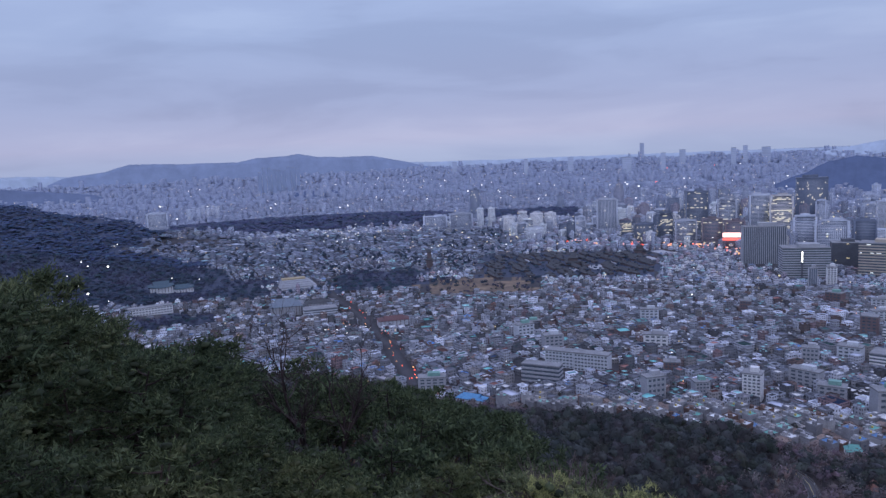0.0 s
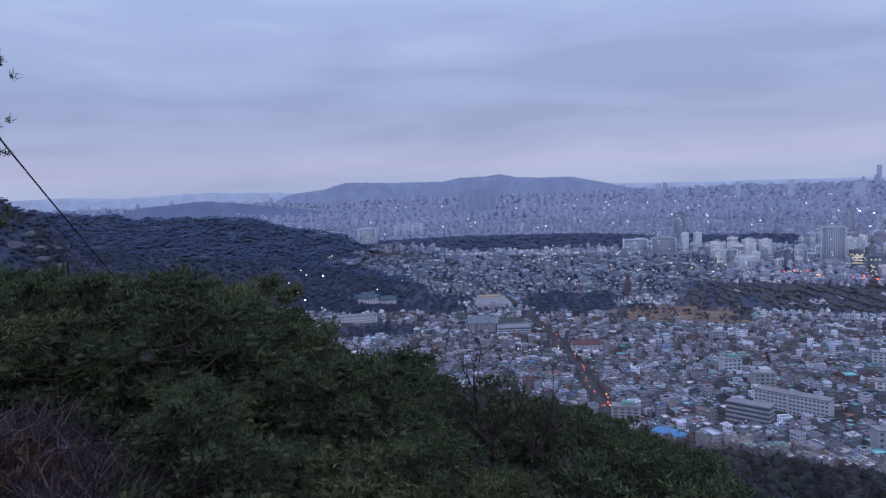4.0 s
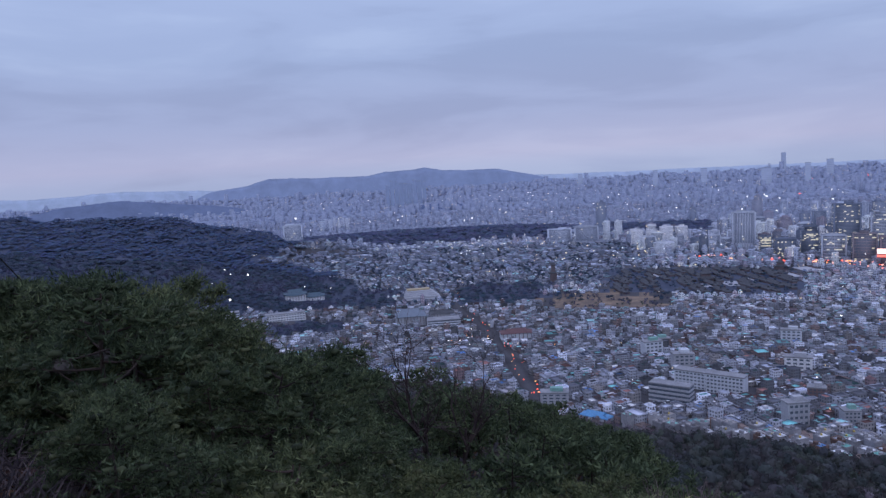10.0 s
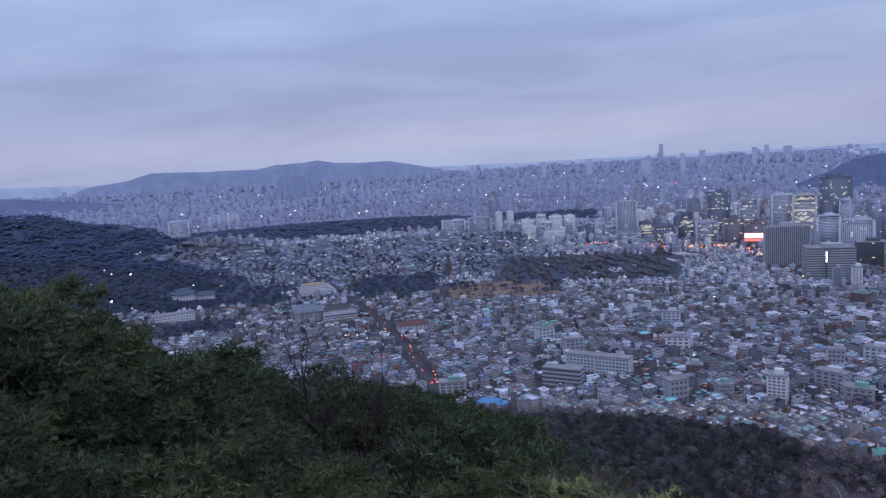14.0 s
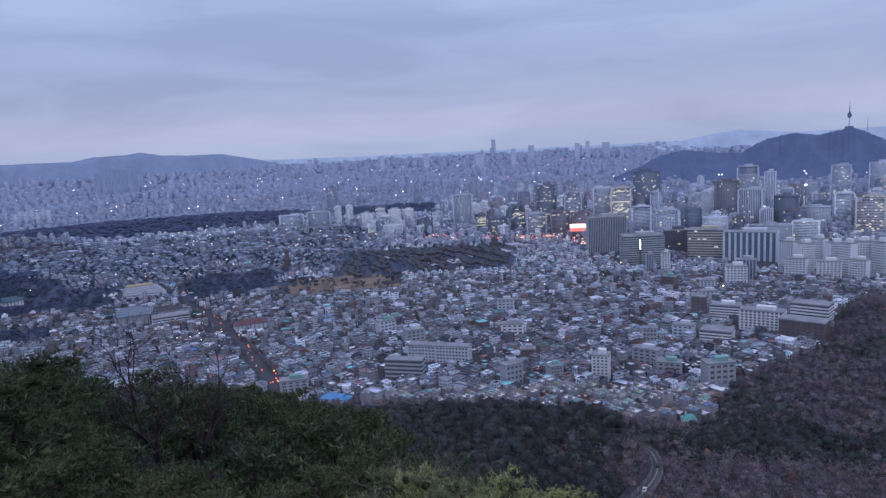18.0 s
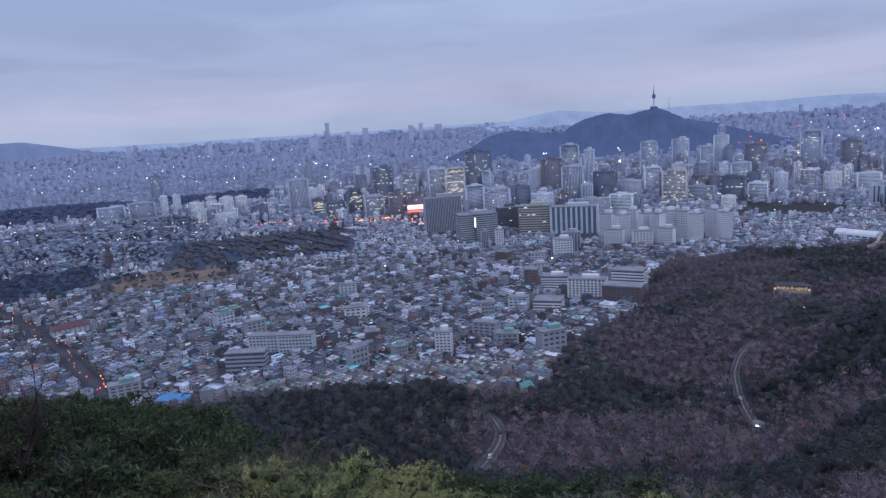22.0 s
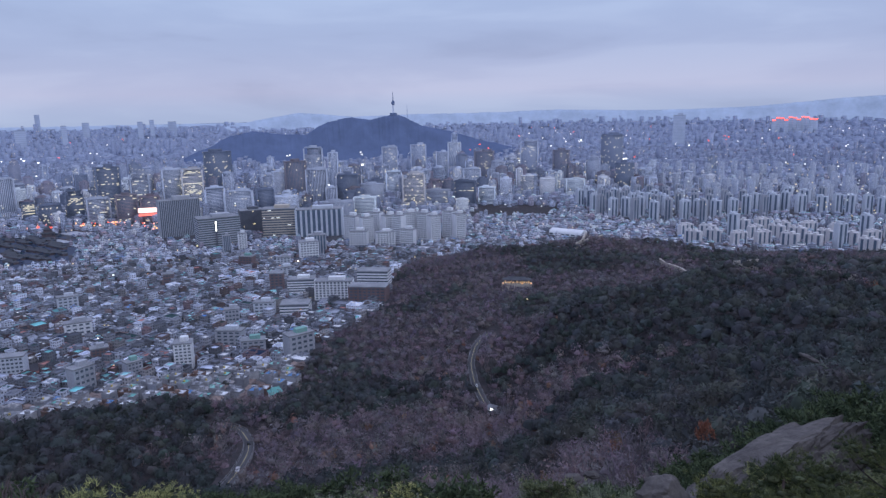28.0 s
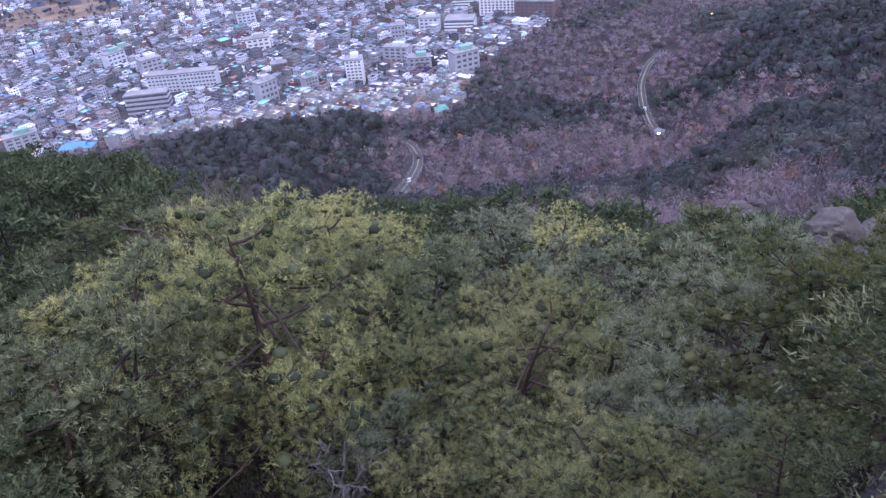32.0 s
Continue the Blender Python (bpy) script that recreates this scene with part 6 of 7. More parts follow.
def pine(name, label, H, R, seed, mat, limbs=16, twigs=11, per=5, blades=10, length=0.25, width=0.046, lean=0.15, low=0.3, twig_wood=True, pad=0.15, core=True, group="pines on the slope"):
    """A red pine: a leaning bent trunk, level limbs in tiers, and needle tufts on the twigs."""
    g = np.random.RandomState(seed)
    t = thing(name, label, "pine tree", group)
    zz = np.linspace(0, 1, 9)
    bendx, bendy = g.normal(0, lean, 2)
    trunk = np.stack([bendx * H * zz ** 1.5 + 0.12 * np.sin(zz * 5 + g.uniform(0, 6)), bendy * H * zz ** 1.5 + 0.12 * np.sin(zz * 4 + g.uniform(0, 6)), zz * H * 0.93 - 0.3 * (zz == 0)], 1)
    pieces = [tube(trunk, np.interp(zz, [0, 1], [0.016 * H + 0.018, 0.022]), 7)]
    P, W, cores = [], [], []
    for k in range(limbs):
        f = low + (1 - low) * (k + g.uniform(0, 0.8)) / limbs
        a = k * 2.4 + g.uniform(-0.4, 0.4)
        o = np.array([np.interp(f, zz, trunk[:, i]) for i in range(3)])
        ln = R * (1.05 - 0.75 * max(0.0, (f - 0.5) / 0.5) ** 1.3) * g.uniform(0.7, 1.15) * (0.75 + 0.25 * (f > low + 0.1))
        rise = g.uniform(-0.05, 0.3) + 0.35 * (f > 0.85)
        s = np.linspace(0, 1, 6)
        out = np.array([math.cos(a), math.sin(a), 0.0])
        side = np.array([-out[1], out[0], 0.0])
        limb = o + s[:, None] * ln * out + (np.sin(s * 3 + a) * 0.1 * ln)[:, None] * side + (s ** 1.6 * rise * ln)[:, None] * np.array([0, 0, 1.0])
        pieces.append(tube(limb, np.interp(s, [0, 1], [0.005 * H + 0.007, 0.008]), 5 if twig_wood else 3))
        for j in range(twigs):
            sj = 0.3 + 0.7 * (j + g.uniform(0, 1)) / twigs
            oj = np.array([np.interp(sj, s, limb[:, i]) for i in range(3)])
            wj = unit(out * 0.6 + side * g.normal(0, 0.9) + np.array([0, 0, g.uniform(0.05, 0.8)]))
            lj = ln * (0.46 - 0.28 * sj) * g.uniform(0.6, 1.3)
            if j % 3 == 0 and twig_wood:
                pieces.append(tube(np.stack([oj, oj + wj * lj * 0.6, oj + wj * lj + np.array([0, 0, 0.05])]), [0.014, 0.01, 0.006], 3))
            # a cushion of needle brushes round the twig's end
            o_ = g.normal(0, 1, (per, 3)) * np.array([pad, pad, pad * 0.55])
            P.append(oj + wj * lj + o_)
            W.append(o_ / pad * 0.7 + wj * 0.35 + np.array([0, 0, 0.75]))
            if core or not cores:
                cores.append(oj + wj * lj)
    v, f = gather(pieces)
    part("trunk", mesh_of("pine_trunk", v, f, [BARK], smooth=True), t, "bent reddish-grey trunk and limbs")
    v, f = tufts(np.concatenate(P), unit(np.concatenate(W)), g, blades, length, width)
    # an uneven dark lump in each cushion, standing in for the shade among inner needles
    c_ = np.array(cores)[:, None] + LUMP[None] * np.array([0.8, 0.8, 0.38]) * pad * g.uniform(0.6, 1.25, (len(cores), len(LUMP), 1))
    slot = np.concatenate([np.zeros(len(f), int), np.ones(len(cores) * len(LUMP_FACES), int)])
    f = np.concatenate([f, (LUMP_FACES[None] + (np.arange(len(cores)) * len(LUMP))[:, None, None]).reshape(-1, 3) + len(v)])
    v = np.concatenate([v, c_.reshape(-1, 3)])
    part("crown", mesh_of("pine_crown", v, f, [mat, NEEDLE_SHADE], slot), t)
    return t


def bare_tree(name, label, H, seed, mat=TWIG, depth=4, spread_=0.55, thick=0.025):
    g = np.random.RandomState(seed)
    t = thing(name, label, "bare tree", "bare trees on the slope")
    trunk_, twigs_ = [], []

    def grow(o, w, ln, rad, lev):
        s = np.linspace(0, 1, 4)
        path = o + s[:, None] * ln * w + (np.sin(s * 2.6)[:, None] * g.normal(0, 0.07 * ln, 3))
        (trunk_ if lev < 2 else twigs_).append(tube(path, np.interp(s, [0, 1], [rad, rad * 0.6]), 5 if lev < 2 else 3))
        if lev < depth:
            for _ in range(g.randint(3, 5) if lev else 5):
                q = unit(w + g.normal(0, spread_, 3) + np.array([0, 0, 0.12]))
                c = g.uniform(0.45, 1.0)
                grow(o + (path[-1] - o) * c, q, ln * g.uniform(0.5, 0.75), rad * 0.55, lev + 1)

    grow(np.array([0, 0, -0.2]), unit(np.array([g.normal(0, 0.15), g.normal(0, 0.15), 1.0])), H * 0.36, thick * H, 0)
    part("trunk", mesh_of("bare_trunk", *gather(trunk_), [mat], smooth=True), t)
    part("twig_crown", mesh_of("bare_twigs", *gather(twigs_), [mat]), t)
    return t


def shrub(name, label, mat, seed, R, H, n, size, wide=0.0):
    """A withered bush of stems with small leaves."""
    g = np.random.RandomState(seed)
    t = thing(name, label, "shrub", "shrubs on the slope")
    a, e = g.uniform(0, 6.28, n), g.uniform(0.25, 1.4, n)
    tip = np.stack([np.cos(a) * np.cos(e) * R, np.sin(a) * np.cos(e) * R, np.sin(e) * H], 1) * g.uniform(0.55, 1.05, (n, 1))
    stems = [tube(np.stack([np.zeros(3) + tip[i] * 0.05, tip[i] * 0.5 + g.normal(0, 0.08, 3), tip[i]]), [0.02, 0.012, 0.005], 3) for i in range(0, n, 4)]
    part("stem", mesh_of("shrub_stems", *gather(stems), [TWIG]), t)
    v, f = tufts(tip, unit(tip), g, 7, size, wide or size * 0.4)
    part("foliage", mesh_of("shrub_leaves", v, f, [mat]), t)
    return t


CANOPY = ([50, 56, 59, 63, 66.6, 67.8, 71.9, 74.8, 76.7, 78, 80.8, 85.2, 87, 91, 97, 101, 104, 108, 113, 114.5, 119, 126, 131.6, 142, 147, 152, 155.5, 161, 166, 170, 174.2, 178, 184, 200],
          [-3.5, -4.3, -4.2, -5.0, -5.1, -4.4, -5.1, -6.9, -8.4, -11.6, -12.6, -12.9, -14.3, -15.2, -16.2, -17.4, -19.4, -20.6, -21.4, -23, -26.3, -27, -28.8, -28.4, -27.6, -27, -25, -25, -25, -25.4, -22, -19.6, -16.2, -12])
CANOPY_NEAR = ([155, 161, 166, 168, 171, 174.5, 178.5, 183, 192], [-25, -26, -28, -31, -31, -29, -27.2, -25, -18])
pines = {
    "dark": [pine("pine_tree", "dark green pine with level boughs", 7, 2.9, 100 + k, NEEDLE_NEAR, 17, 8, 9, 11, 0.18, 0.028, pad=0.22) for k in range(3)],
    "close": [pine("pine_tree", "green pine with dense fine needles", 7, 3.0, 160 + k, NEEDLE_FRESH, 18, 9, 11, 20, 0.14, 0.013, pad=0.2) for k in range(2)],
    "pale": [pine("pine_tree", "pale grey-green pine with soft needle tufts", 6.5, 2.4, 110 + k, NEEDLE_PALE, 20, 9, 11, 19, 0.14, 0.013, low=0.15, pad=0.18) for k in range(2)],
    "yellow": [pine("pine_tree", "yellow-green pine with open boughs", 6.5, 3.0, 120 + k, NEEDLE_YELLOW, 18, 9, 11, 20, 0.13, 0.013, pad=0.19) for k in range(2)],
    "deep": [pine("pine_tree", "deep green pine with yellow-green tips", 6.5, 3.0, 170 + k, NEEDLE_DEEP, 20, 9, 11, 19, 0.13, 0.014, low=0.12, pad=0.2) for k in range(2)],
    "soft": [pine("pine_tree", "muted grey-green pine below the ridge", 6.5, 2.8, 125 + k, NEEDLE_PALE, 15, 8, 8, 7, 0.2, 0.045, low=0.2, pad=0.24) for k in range(2)],
    "far": [pine("pine_tree", "dark green pine farther down the ridge", 7, 3.0, 130 + k, NEEDLE, 17, 8, 9, 6, 0.24, 0.05, pad=0.26) for k in range(3)],
}
g = np.random.RandomState(77)
near_az, near_d = plots(9, 46, 3.9, 78, 192, 12)
left_az, left_d = plots(17, 50, 3.3, 44, 78, 15)
near_az, near_d = np.concatenate([near_az, left_az]), np.concatenate([near_d, left_d])
mid_az_, mid_d_ = plots(46, 112, 5.8, 44, 192, 13)
PINE_SPOTS, FAR_SPOTS = [], []
for a, dd in sorted(zip(map(float, np.concatenate([near_az, mid_az_])), map(float, np.concatenate([near_d, mid_d_]))), key=lambda q: q[1]):
    line = float(np.interp(a, *(CANOPY_NEAR if dd < 62 and a > 160 else CANOPY)))
    room = 290 + dd * math.tan(radians(line)) - float(ground_z(a, dd))
    if a < 78 and dd < 27:
        room = 290 - dd * math.tan(radians(11.5 if a > 66 else 16)) - float(ground_z(a, dd))
    if dd < 14:
        room = min(room, 290 - dd * 0.78 - float(ground_z(a, dd)))
    if room < 2.0 or (118 < a < 166 and dd > 20 and g.uniform() < 0.22) or (dd > 85 and 112 < a < 166) or (166 < a < 184 and 40 < dd < 66) or (a < 59.5 and dd < 32):
        continue
    hgt = min(room * g.uniform(0.84, 1.03), g.uniform(5.5, 8.5)) if a > 78 else min(room * g.uniform(0.72, 0.97), 13)
    if dd > (46 if a > 78 else 42):
        FAR_SPOTS.append((a, dd, hgt))
    elif dd > 27:
        PINE_SPOTS.append((a, dd, hgt, "far" if a < 112 else ("far", "dark", "yellow", "soft", "soft")[g.randint(5)]))
    else:
        PINE_SPOTS.append((a, dd, hgt, (("deep" if a > 160 else "close" if a > 112 else "dark") if dd < 20 else "dark") if a > 94 and (dd > 18 or not 106 < a < 124) and not (152 < a < 168 and dd < 17) else "far" if a <= 94 else "skip"))
PINE_SPOTS = [q for q in PINE_SPOTS if q[3] != "skip"]
PINE_SPOTS = [q for q in PINE_SPOTS if not (q[0] > 167 and q[1] < 20)]
PINE_SPOTS += [(116.0, 17.0, 9.5, "yellow"), (109.5, 19.5, 8.0, "yellow"), (123.0, 15.0, 6.0, "yellow"), (128.0, 13.5, 5.5, "pale"), (155.0, 11.0, 5.2, "pale"), (149.0, 10.5, 4.6, "close"), (163.0, 8.6, 4.0, "pale"), (157.0, 8.2, 4.0, "close"), (141.0, 10.0, 4.4, "close"), (134.0, 11.0, 4.8, "close")]
# pines whose tops stand against the slope behind: azimuth, distance, the top's elevation angle
for a, dd, top_, kind in [(163.6, 13.0, -30.4, "pale"), (179.5, 14.5, -24.6, "deep"), (184.5, 13.0, -23.8, "deep"), (174.8, 12.5, -26.8, "deep"), (170.8, 12.5, -30.0, "deep"), (172.6, 10.5, -33.5, "deep"), (178.2, 10.0, -30.0, "deep"), (183.5, 9.5, -28.5, "deep"), (174.5, 8.0, -40.0, "deep"), (170.0, 8.5, -42.0, "close"), (187.0, 17.0, -22.5, "deep"), (176.0, 6.6, -45.0, "deep"), (167.0, 6.6, -47.0, "deep"), (184.0, 7.0, -39.0, "deep"), (190.0, 8.0, -34.0, "deep"), (186.0, 6.0, -45.0, "deep"), (178.5, 5.8, -50.0, "deep"), (171.0, 5.8, -52.0, "close"), (159.0, 6.4, -49.0, "close"), (150.0, 7.0, -47.0, "close")]:
    PINE_SPOTS.append((a, dd, max(1.6, 290 + dd * math.tan(radians(top_)) - float(ground_z(a, dd))), kind))
for a, dd, hgt, kind in PINE_SPOTS:
    k = g.randint(len(pines[kind]))
    src = pines[kind][k]
    base = 7.0 if kind in ("dark", "far", "close") else 6.5
    sc = hgt / base
    p = at(a, dd, ground_z(a, dd))[0]
    c = copy_thing(src, Matrix.Translation(p) @ Matrix.Rotation(g.uniform(0, 6.28), 4, "Z"))
    c.scale = (sc * g.uniform(0.95, 1.25), sc * g.uniform(0.95, 1.25), sc)
FAR_SPOTS += [(103 + 0.8 * j, 60 + (j * 7 % 5) * 5, 4.5 + (j % 3)) for j in range(9)]
n_ = 0
for kind in pines:
    for src in pines[kind]:
        a = 215 + 12 * n_
        src.matrix_world = Matrix.Translation(at(a, 26, ground_z(a, 26))[0])
        n_ += 1
# the pines past these, joined
v_, f_, i_, base_ = [], [], [], 0
simple = [pine("pine_tree", "green pine on the lower ridge", 7, 3.0, 150 + k, NEEDLE, 11, 7, 3, 5, 0.52, 0.18, twig_wood=False, pad=0.34, core=False) for k in range(2)]
shapes = []
for o in simple:
    vs, fs = [], []
    for c in o.children:
        me = c.data
        me.calc_loop_triangles()
        vv = np.empty(len(me.vertices) * 3, np.float32)
        me.vertices.foreach_get("co", vv)
        tt = np.empty(len(me.loop_triangles) * 3, np.int32)
        me.loop_triangles.foreach_get("vertices", tt)
        vs.append(vv.reshape(-1, 3))
        fs.append((tt.reshape(-1, 3), 1 if "trunk" in c.name else 0))
    shapes.append((vs, fs))
for a, dd, hgt in FAR_SPOTS:
    vs, fs = shapes[g.randint(2)]
    p = at(a, dd, ground_z(a, dd))[0]
    c, s_ = math.cos(a * 3), math.sin(a * 3)
    turn_ = np.array([[c, s_, 0], [-s_, c, 0], [0, 0, 1]]) * (hgt / 7 * np.array([1.15, 1.15, 1.0]))
    for vv, (tt, slot) in zip(vs, fs):
        v_.append(vv @ turn_ + p)
        f_.append(tt + base_)
        i_.append(np.full(len(tt), slot))
        base_ += len(vv)
tagged(new("pine_wood", mesh_of("ridge_pines", np.concatenate(v_), np.concatenate(f_), [NEEDLE, BARK], np.concatenate(i_))), "close green pines along the ridge below", "woodland", kind="stuff")
for k, o in enumerate(simple):
    o.matrix_world = Matrix.Translation(at(330 + k * 9, 30, ground_z(330 + k * 9, 30))[0])
tall = pine("pine_tree", "tall pine with dark boughs against the sky", 15.6, 3.0, 140, NEEDLE, 40, 9, 10, 20, 0.15, 0.02, 0.02, 0.4, pad=0.19)
tall.matrix_world = Matrix.Translation(at(49.6, 17, ground_z(49.6, 17))[0])
for k, (a, dd, h) in enumerate([(94.3, 58, 21), (96.6, 60, 17), (113.5, 40, 13), (115.2, 36, 12), (117, 46, 12), (99.0, 62, 9), (142, 30, 7), (128, 34, 7.5), (152, 36, 7)]):
    b = bare_tree("bare_tree", "leafless tree with fine reddish-grey twigs", h, 200 + k, RED_TWIG if k < 2 else TWIG, depth=4, spread_=0.7 if k < 2 else 0.55, thick=0.011 if k < 2 else 0.025)
    b.matrix_world = Matrix.Translation(at(a, dd, ground_z(a, dd))[0])
thickets = [o for o in scene.objects if o.name.startswith("bare_tree") and o.parent is None]
tr = np.random.RandomState(55)
for k in range(22):
    a, dd = tr.uniform(118, 172), tr.uniform(24, 60)
    if 164 < a and dd > 38:
        continue
    c = copy_thing(thickets[3 + k % 4], Matrix.Translation(at(a, dd, ground_z(a, dd))[0]) @ Matrix.Rotation(tr.uniform(0, 6.28), 4, "Z"))
    c.scale = (0.62, 0.62, 0.55)

# dead grey boughs beside the yellow pine, and pink-grey thickets below it
GREY_BOUGH = surface("weathered_bough", [(0.16, 0.15, 0.145), (0.30, 0.28, 0.27)], 1.0, 10.0, 0.95)
for k, (a, dd, h) in enumerate([(119.5, 12.2, 5.6), (147.5, 12.0, 4.4), (124.0, 17.0, 6.4)]):
    b = bare_tree("bare_tree", "dead pine with weathered grey boughs", h, 240 + k, GREY_BOUGH, depth=4, spread_=0.75)
    b.matrix_world = Matrix.Translation(at(a, dd, ground_z(a, dd))[0])

# ---- shrubs, rocks and small things on the slope ----
shrubs = [shrub("shrub", "withered bush with rust-brown leaves", RUST_LEAF, 301, 1.4, 1.3, 110, 0.16), shrub("shrub", "leafless thicket of grey-purple twigs", BARE_TWIG, 302, 1.6, 1.7, 170, 0.5, 0.03),
          shrub("shrub", "low yellow-green evergreen bush", NEEDLE_YELLOW, 303, 1.3, 1.1, 130, 0.2), shrub("shrub", "low dark evergreen bush", NEEDLE_NEAR, 304, 1.4, 1.2, 130, 0.2),
          shrub("shrub", "low dense evergreen bush with fine needles", NEEDLE_NEAR, 305, 1.3, 1.1, 460, 0.12, 0.022)]
g = np.random.RandomState(91)
sa, sd = plots(5, 30, 2.3, 46, 190, 33)
SHRUB_SPOTS = []
for a, dd in sorted(zip(map(float, sa), map(float, sd)), key=lambda q: q[1])[:285]:
    room = 290 + dd * math.tan(radians(np.interp(a, *CANOPY))) - float(ground_z(a, dd))
    if room < 1.6 or dd < 7.5 or (163 < a < 186 and 40 < dd < 80):
        continue
    k = g.choice([0, 1], p=[0.5, 0.5]) if a < 76 else g.choice(4, p=[0.08, 0.25, 0.32, 0.35])
    k = 4 if dd < 14 and a > 100 else k
    SHRUB_SPOTS.append((a, dd, int(k), float(g.uniform(0.8, 1.5))))
SHRUB_SPOTS += [(140 + 3.1 * j, 5.6 + (j * 5 % 4) * 0.7, 4, 0.5 + 0.08 * (j % 3)) for j in range(16)]
SHRUB_SPOTS += [(a_, d_, k_, s_) for a_, d_, k_, s_ in ((158, 30, 1, 2.4), (160.5, 34, 1, 2.6), (153, 33, 0, 1.6), (149, 27, 1, 2.2), (163, 37, 1, 2.5), (145, 36, 1, 2.6), (139, 30, 1, 2.2), (133, 27, 0, 1.4), (128, 24, 1, 2.0), (166, 32, 0, 1.5))]
SHRUB_SPOTS += [(53 + 0.75 * j, 18.5 + (j * 7 % 5) * 1.3, (0, 1, 0)[j % 3], 1.5 + 0.12 * (j % 4)) for j in range(26)]
for j, (a, dd, k, sc) in enumerate(SHRUB_SPOTS):
    m = Matrix.Translation(at(a, dd, ground_z(a, dd) - 0.1)[0]) @ Matrix.Rotation(g.uniform(0, 6.28), 4, "Z")
    c = copy_thing(shrubs[k], m)
    c.scale = (sc, sc, sc * 0.9)
for k, o in enumerate(shrubs):
    o.matrix_world = Matrix.Translation(at(225 + 20 * k, 14, ground_z(225 + 20 * k, 14))[0])

# leaf litter, grass and seedlings that cover the ground between the trees
q = np.random.RandomState(17)
n = 9500
ca, cd = q.uniform(46, 192, n), 7.5 + 30 * q.uniform(0, 1, n) ** 0.8
root = at(ca, cd, ground_z(ca, cd) - 0.03)[0]
v, f = tufts(root, np.tile([0.0, 0, 1.0], (n, 1)), q, 6, 0.42, 0.09)
tagged(new("ground_cover", mesh_of("ground_cover", v, f, [RUST_LEAF, NEEDLE_NEAR, BARE_TWIG], np.repeat(q.choice(3, n, p=[0.3, 0.35, 0.35]), 6))), "withered grass and seedlings under the pines", "grass", kind="stuff")


n = 5000
ca, cd = q.uniform(125, 192, n), q.uniform(3.0, 9.5, n)
v, f = tufts(at(ca, cd, ground_z(ca, cd) - 0.02)[0], np.tile([0.0, 0, 0.4], (n, 1)), q, 6, 0.13, 0.035)
tagged(new("ground_cover", mesh_of("leaf_litter", v, f, [RUST_LEAF, NEEDLE_NEAR, BARE_TWIG], np.repeat(q.choice(3, n, p=[0.3, 0.3, 0.4]), 6))), "leaf litter and fine twigs on the near slope", "leaf litter", kind="stuff")


def understory(name, label, n, d0, d1, length, width, mats, odds, seed):
    q = np.random.RandomState(seed)
    a, d = q.uniform(46, 194, n), np.sqrt(q.uniform(d0 ** 2, d1 ** 2, n))
    k = (d < city_edge(a) - 8) & off_road(a, d, 5.5)
    a, d = a[k], d[k]
    n = len(a)
    v, f = tufts(at(a, d, ground_z(a, d) - 0.2)[0], np.tile([0.0, 0, 0.6], (n, 1)), q, 6, length, width)
    tint = np.repeat(q.uniform(0.6, 1.3, (n, 1)) * np.ones((1, 3)), 6, 0)
    tagged(new(name, mesh_of(name, v, f, mats, np.repeat(q.choice(len(mats), n, p=odds), 6), tint)), label, "undergrowth", kind="stuff")


understory("undergrowth", "brush and saplings between the ridge pines", 9000, 26, 115, 1.1, 0.3, [NEEDLE, RUST_LEAF, BARE_TWIG], [0.5, 0.2, 0.3], 18)
understory("undergrowth", "low brush under the winter woods", 6000, 110, 620, 2.2, 0.9, [WOOD_GREEN, WOOD_RUST, WOOD_BARE], [0.35, 0.07, 0.58], 19)


def boulder(name, label, place, size, seed, cuts=3, mat=ROCK, turn=0.0, tilt=0.0):
    bm = bmesh.new()
    bmesh.ops.create_icosphere(bm, subdivisions=cuts, radius=1.0)
    for v in bm.verts:
        n = noise.noise(v.co * 1.3 + Vector((seed, 0, 0))) * 0.35 + noise.noise(v.co * 3.1 + Vector((0, seed, 0))) * 0.16 + noise.noise(v.co * 7.0 + Vector((0, 0, seed))) * 0.08 - max(0.0, 0.16 - abs(noise.noise(v.co * 2.4 + Vector((seed, seed, 0))))) * 0.55 + noise.noise(v.co * 15.0) * 0.03
        q = v.co * (1 + n)
        # flat faces, as split granite has
        for ax in (Vector((0.4, 0.2, 0.9)), Vector((-0.8, 0.3, 0.5)), Vector((0.2, -0.9, 0.4))):
            ax.normalize()
            over_ = q.dot(ax) - 0.72
            if over_ > 0:
                q -= ax * over_ * 0.85
        v.co = Vector((q.x * size[0], q.y * size[1], q.z * size[2]))
    me = bpy.data.meshes.new(name)
    bm.to_mesh(me)
    bm.free()
    me.materials.append(mat)
    ob = tagged(new(name, me), label, "rock", "granite outcrops")
    ob.matrix_world = Matrix.Translation(place) @ Matrix.Rotation(radians(turn), 4, "Z") @ Matrix.Rotation(radians(tilt), 4, "Y")
    return ob


def spot(az, el, d=None, up=0.0):
    d = d or dist_of(az, el)
    return Vector((math.sin(radians(az)) * d, math.cos(radians(az)) * d, 290 + d * math.tan(radians(el)) + up))


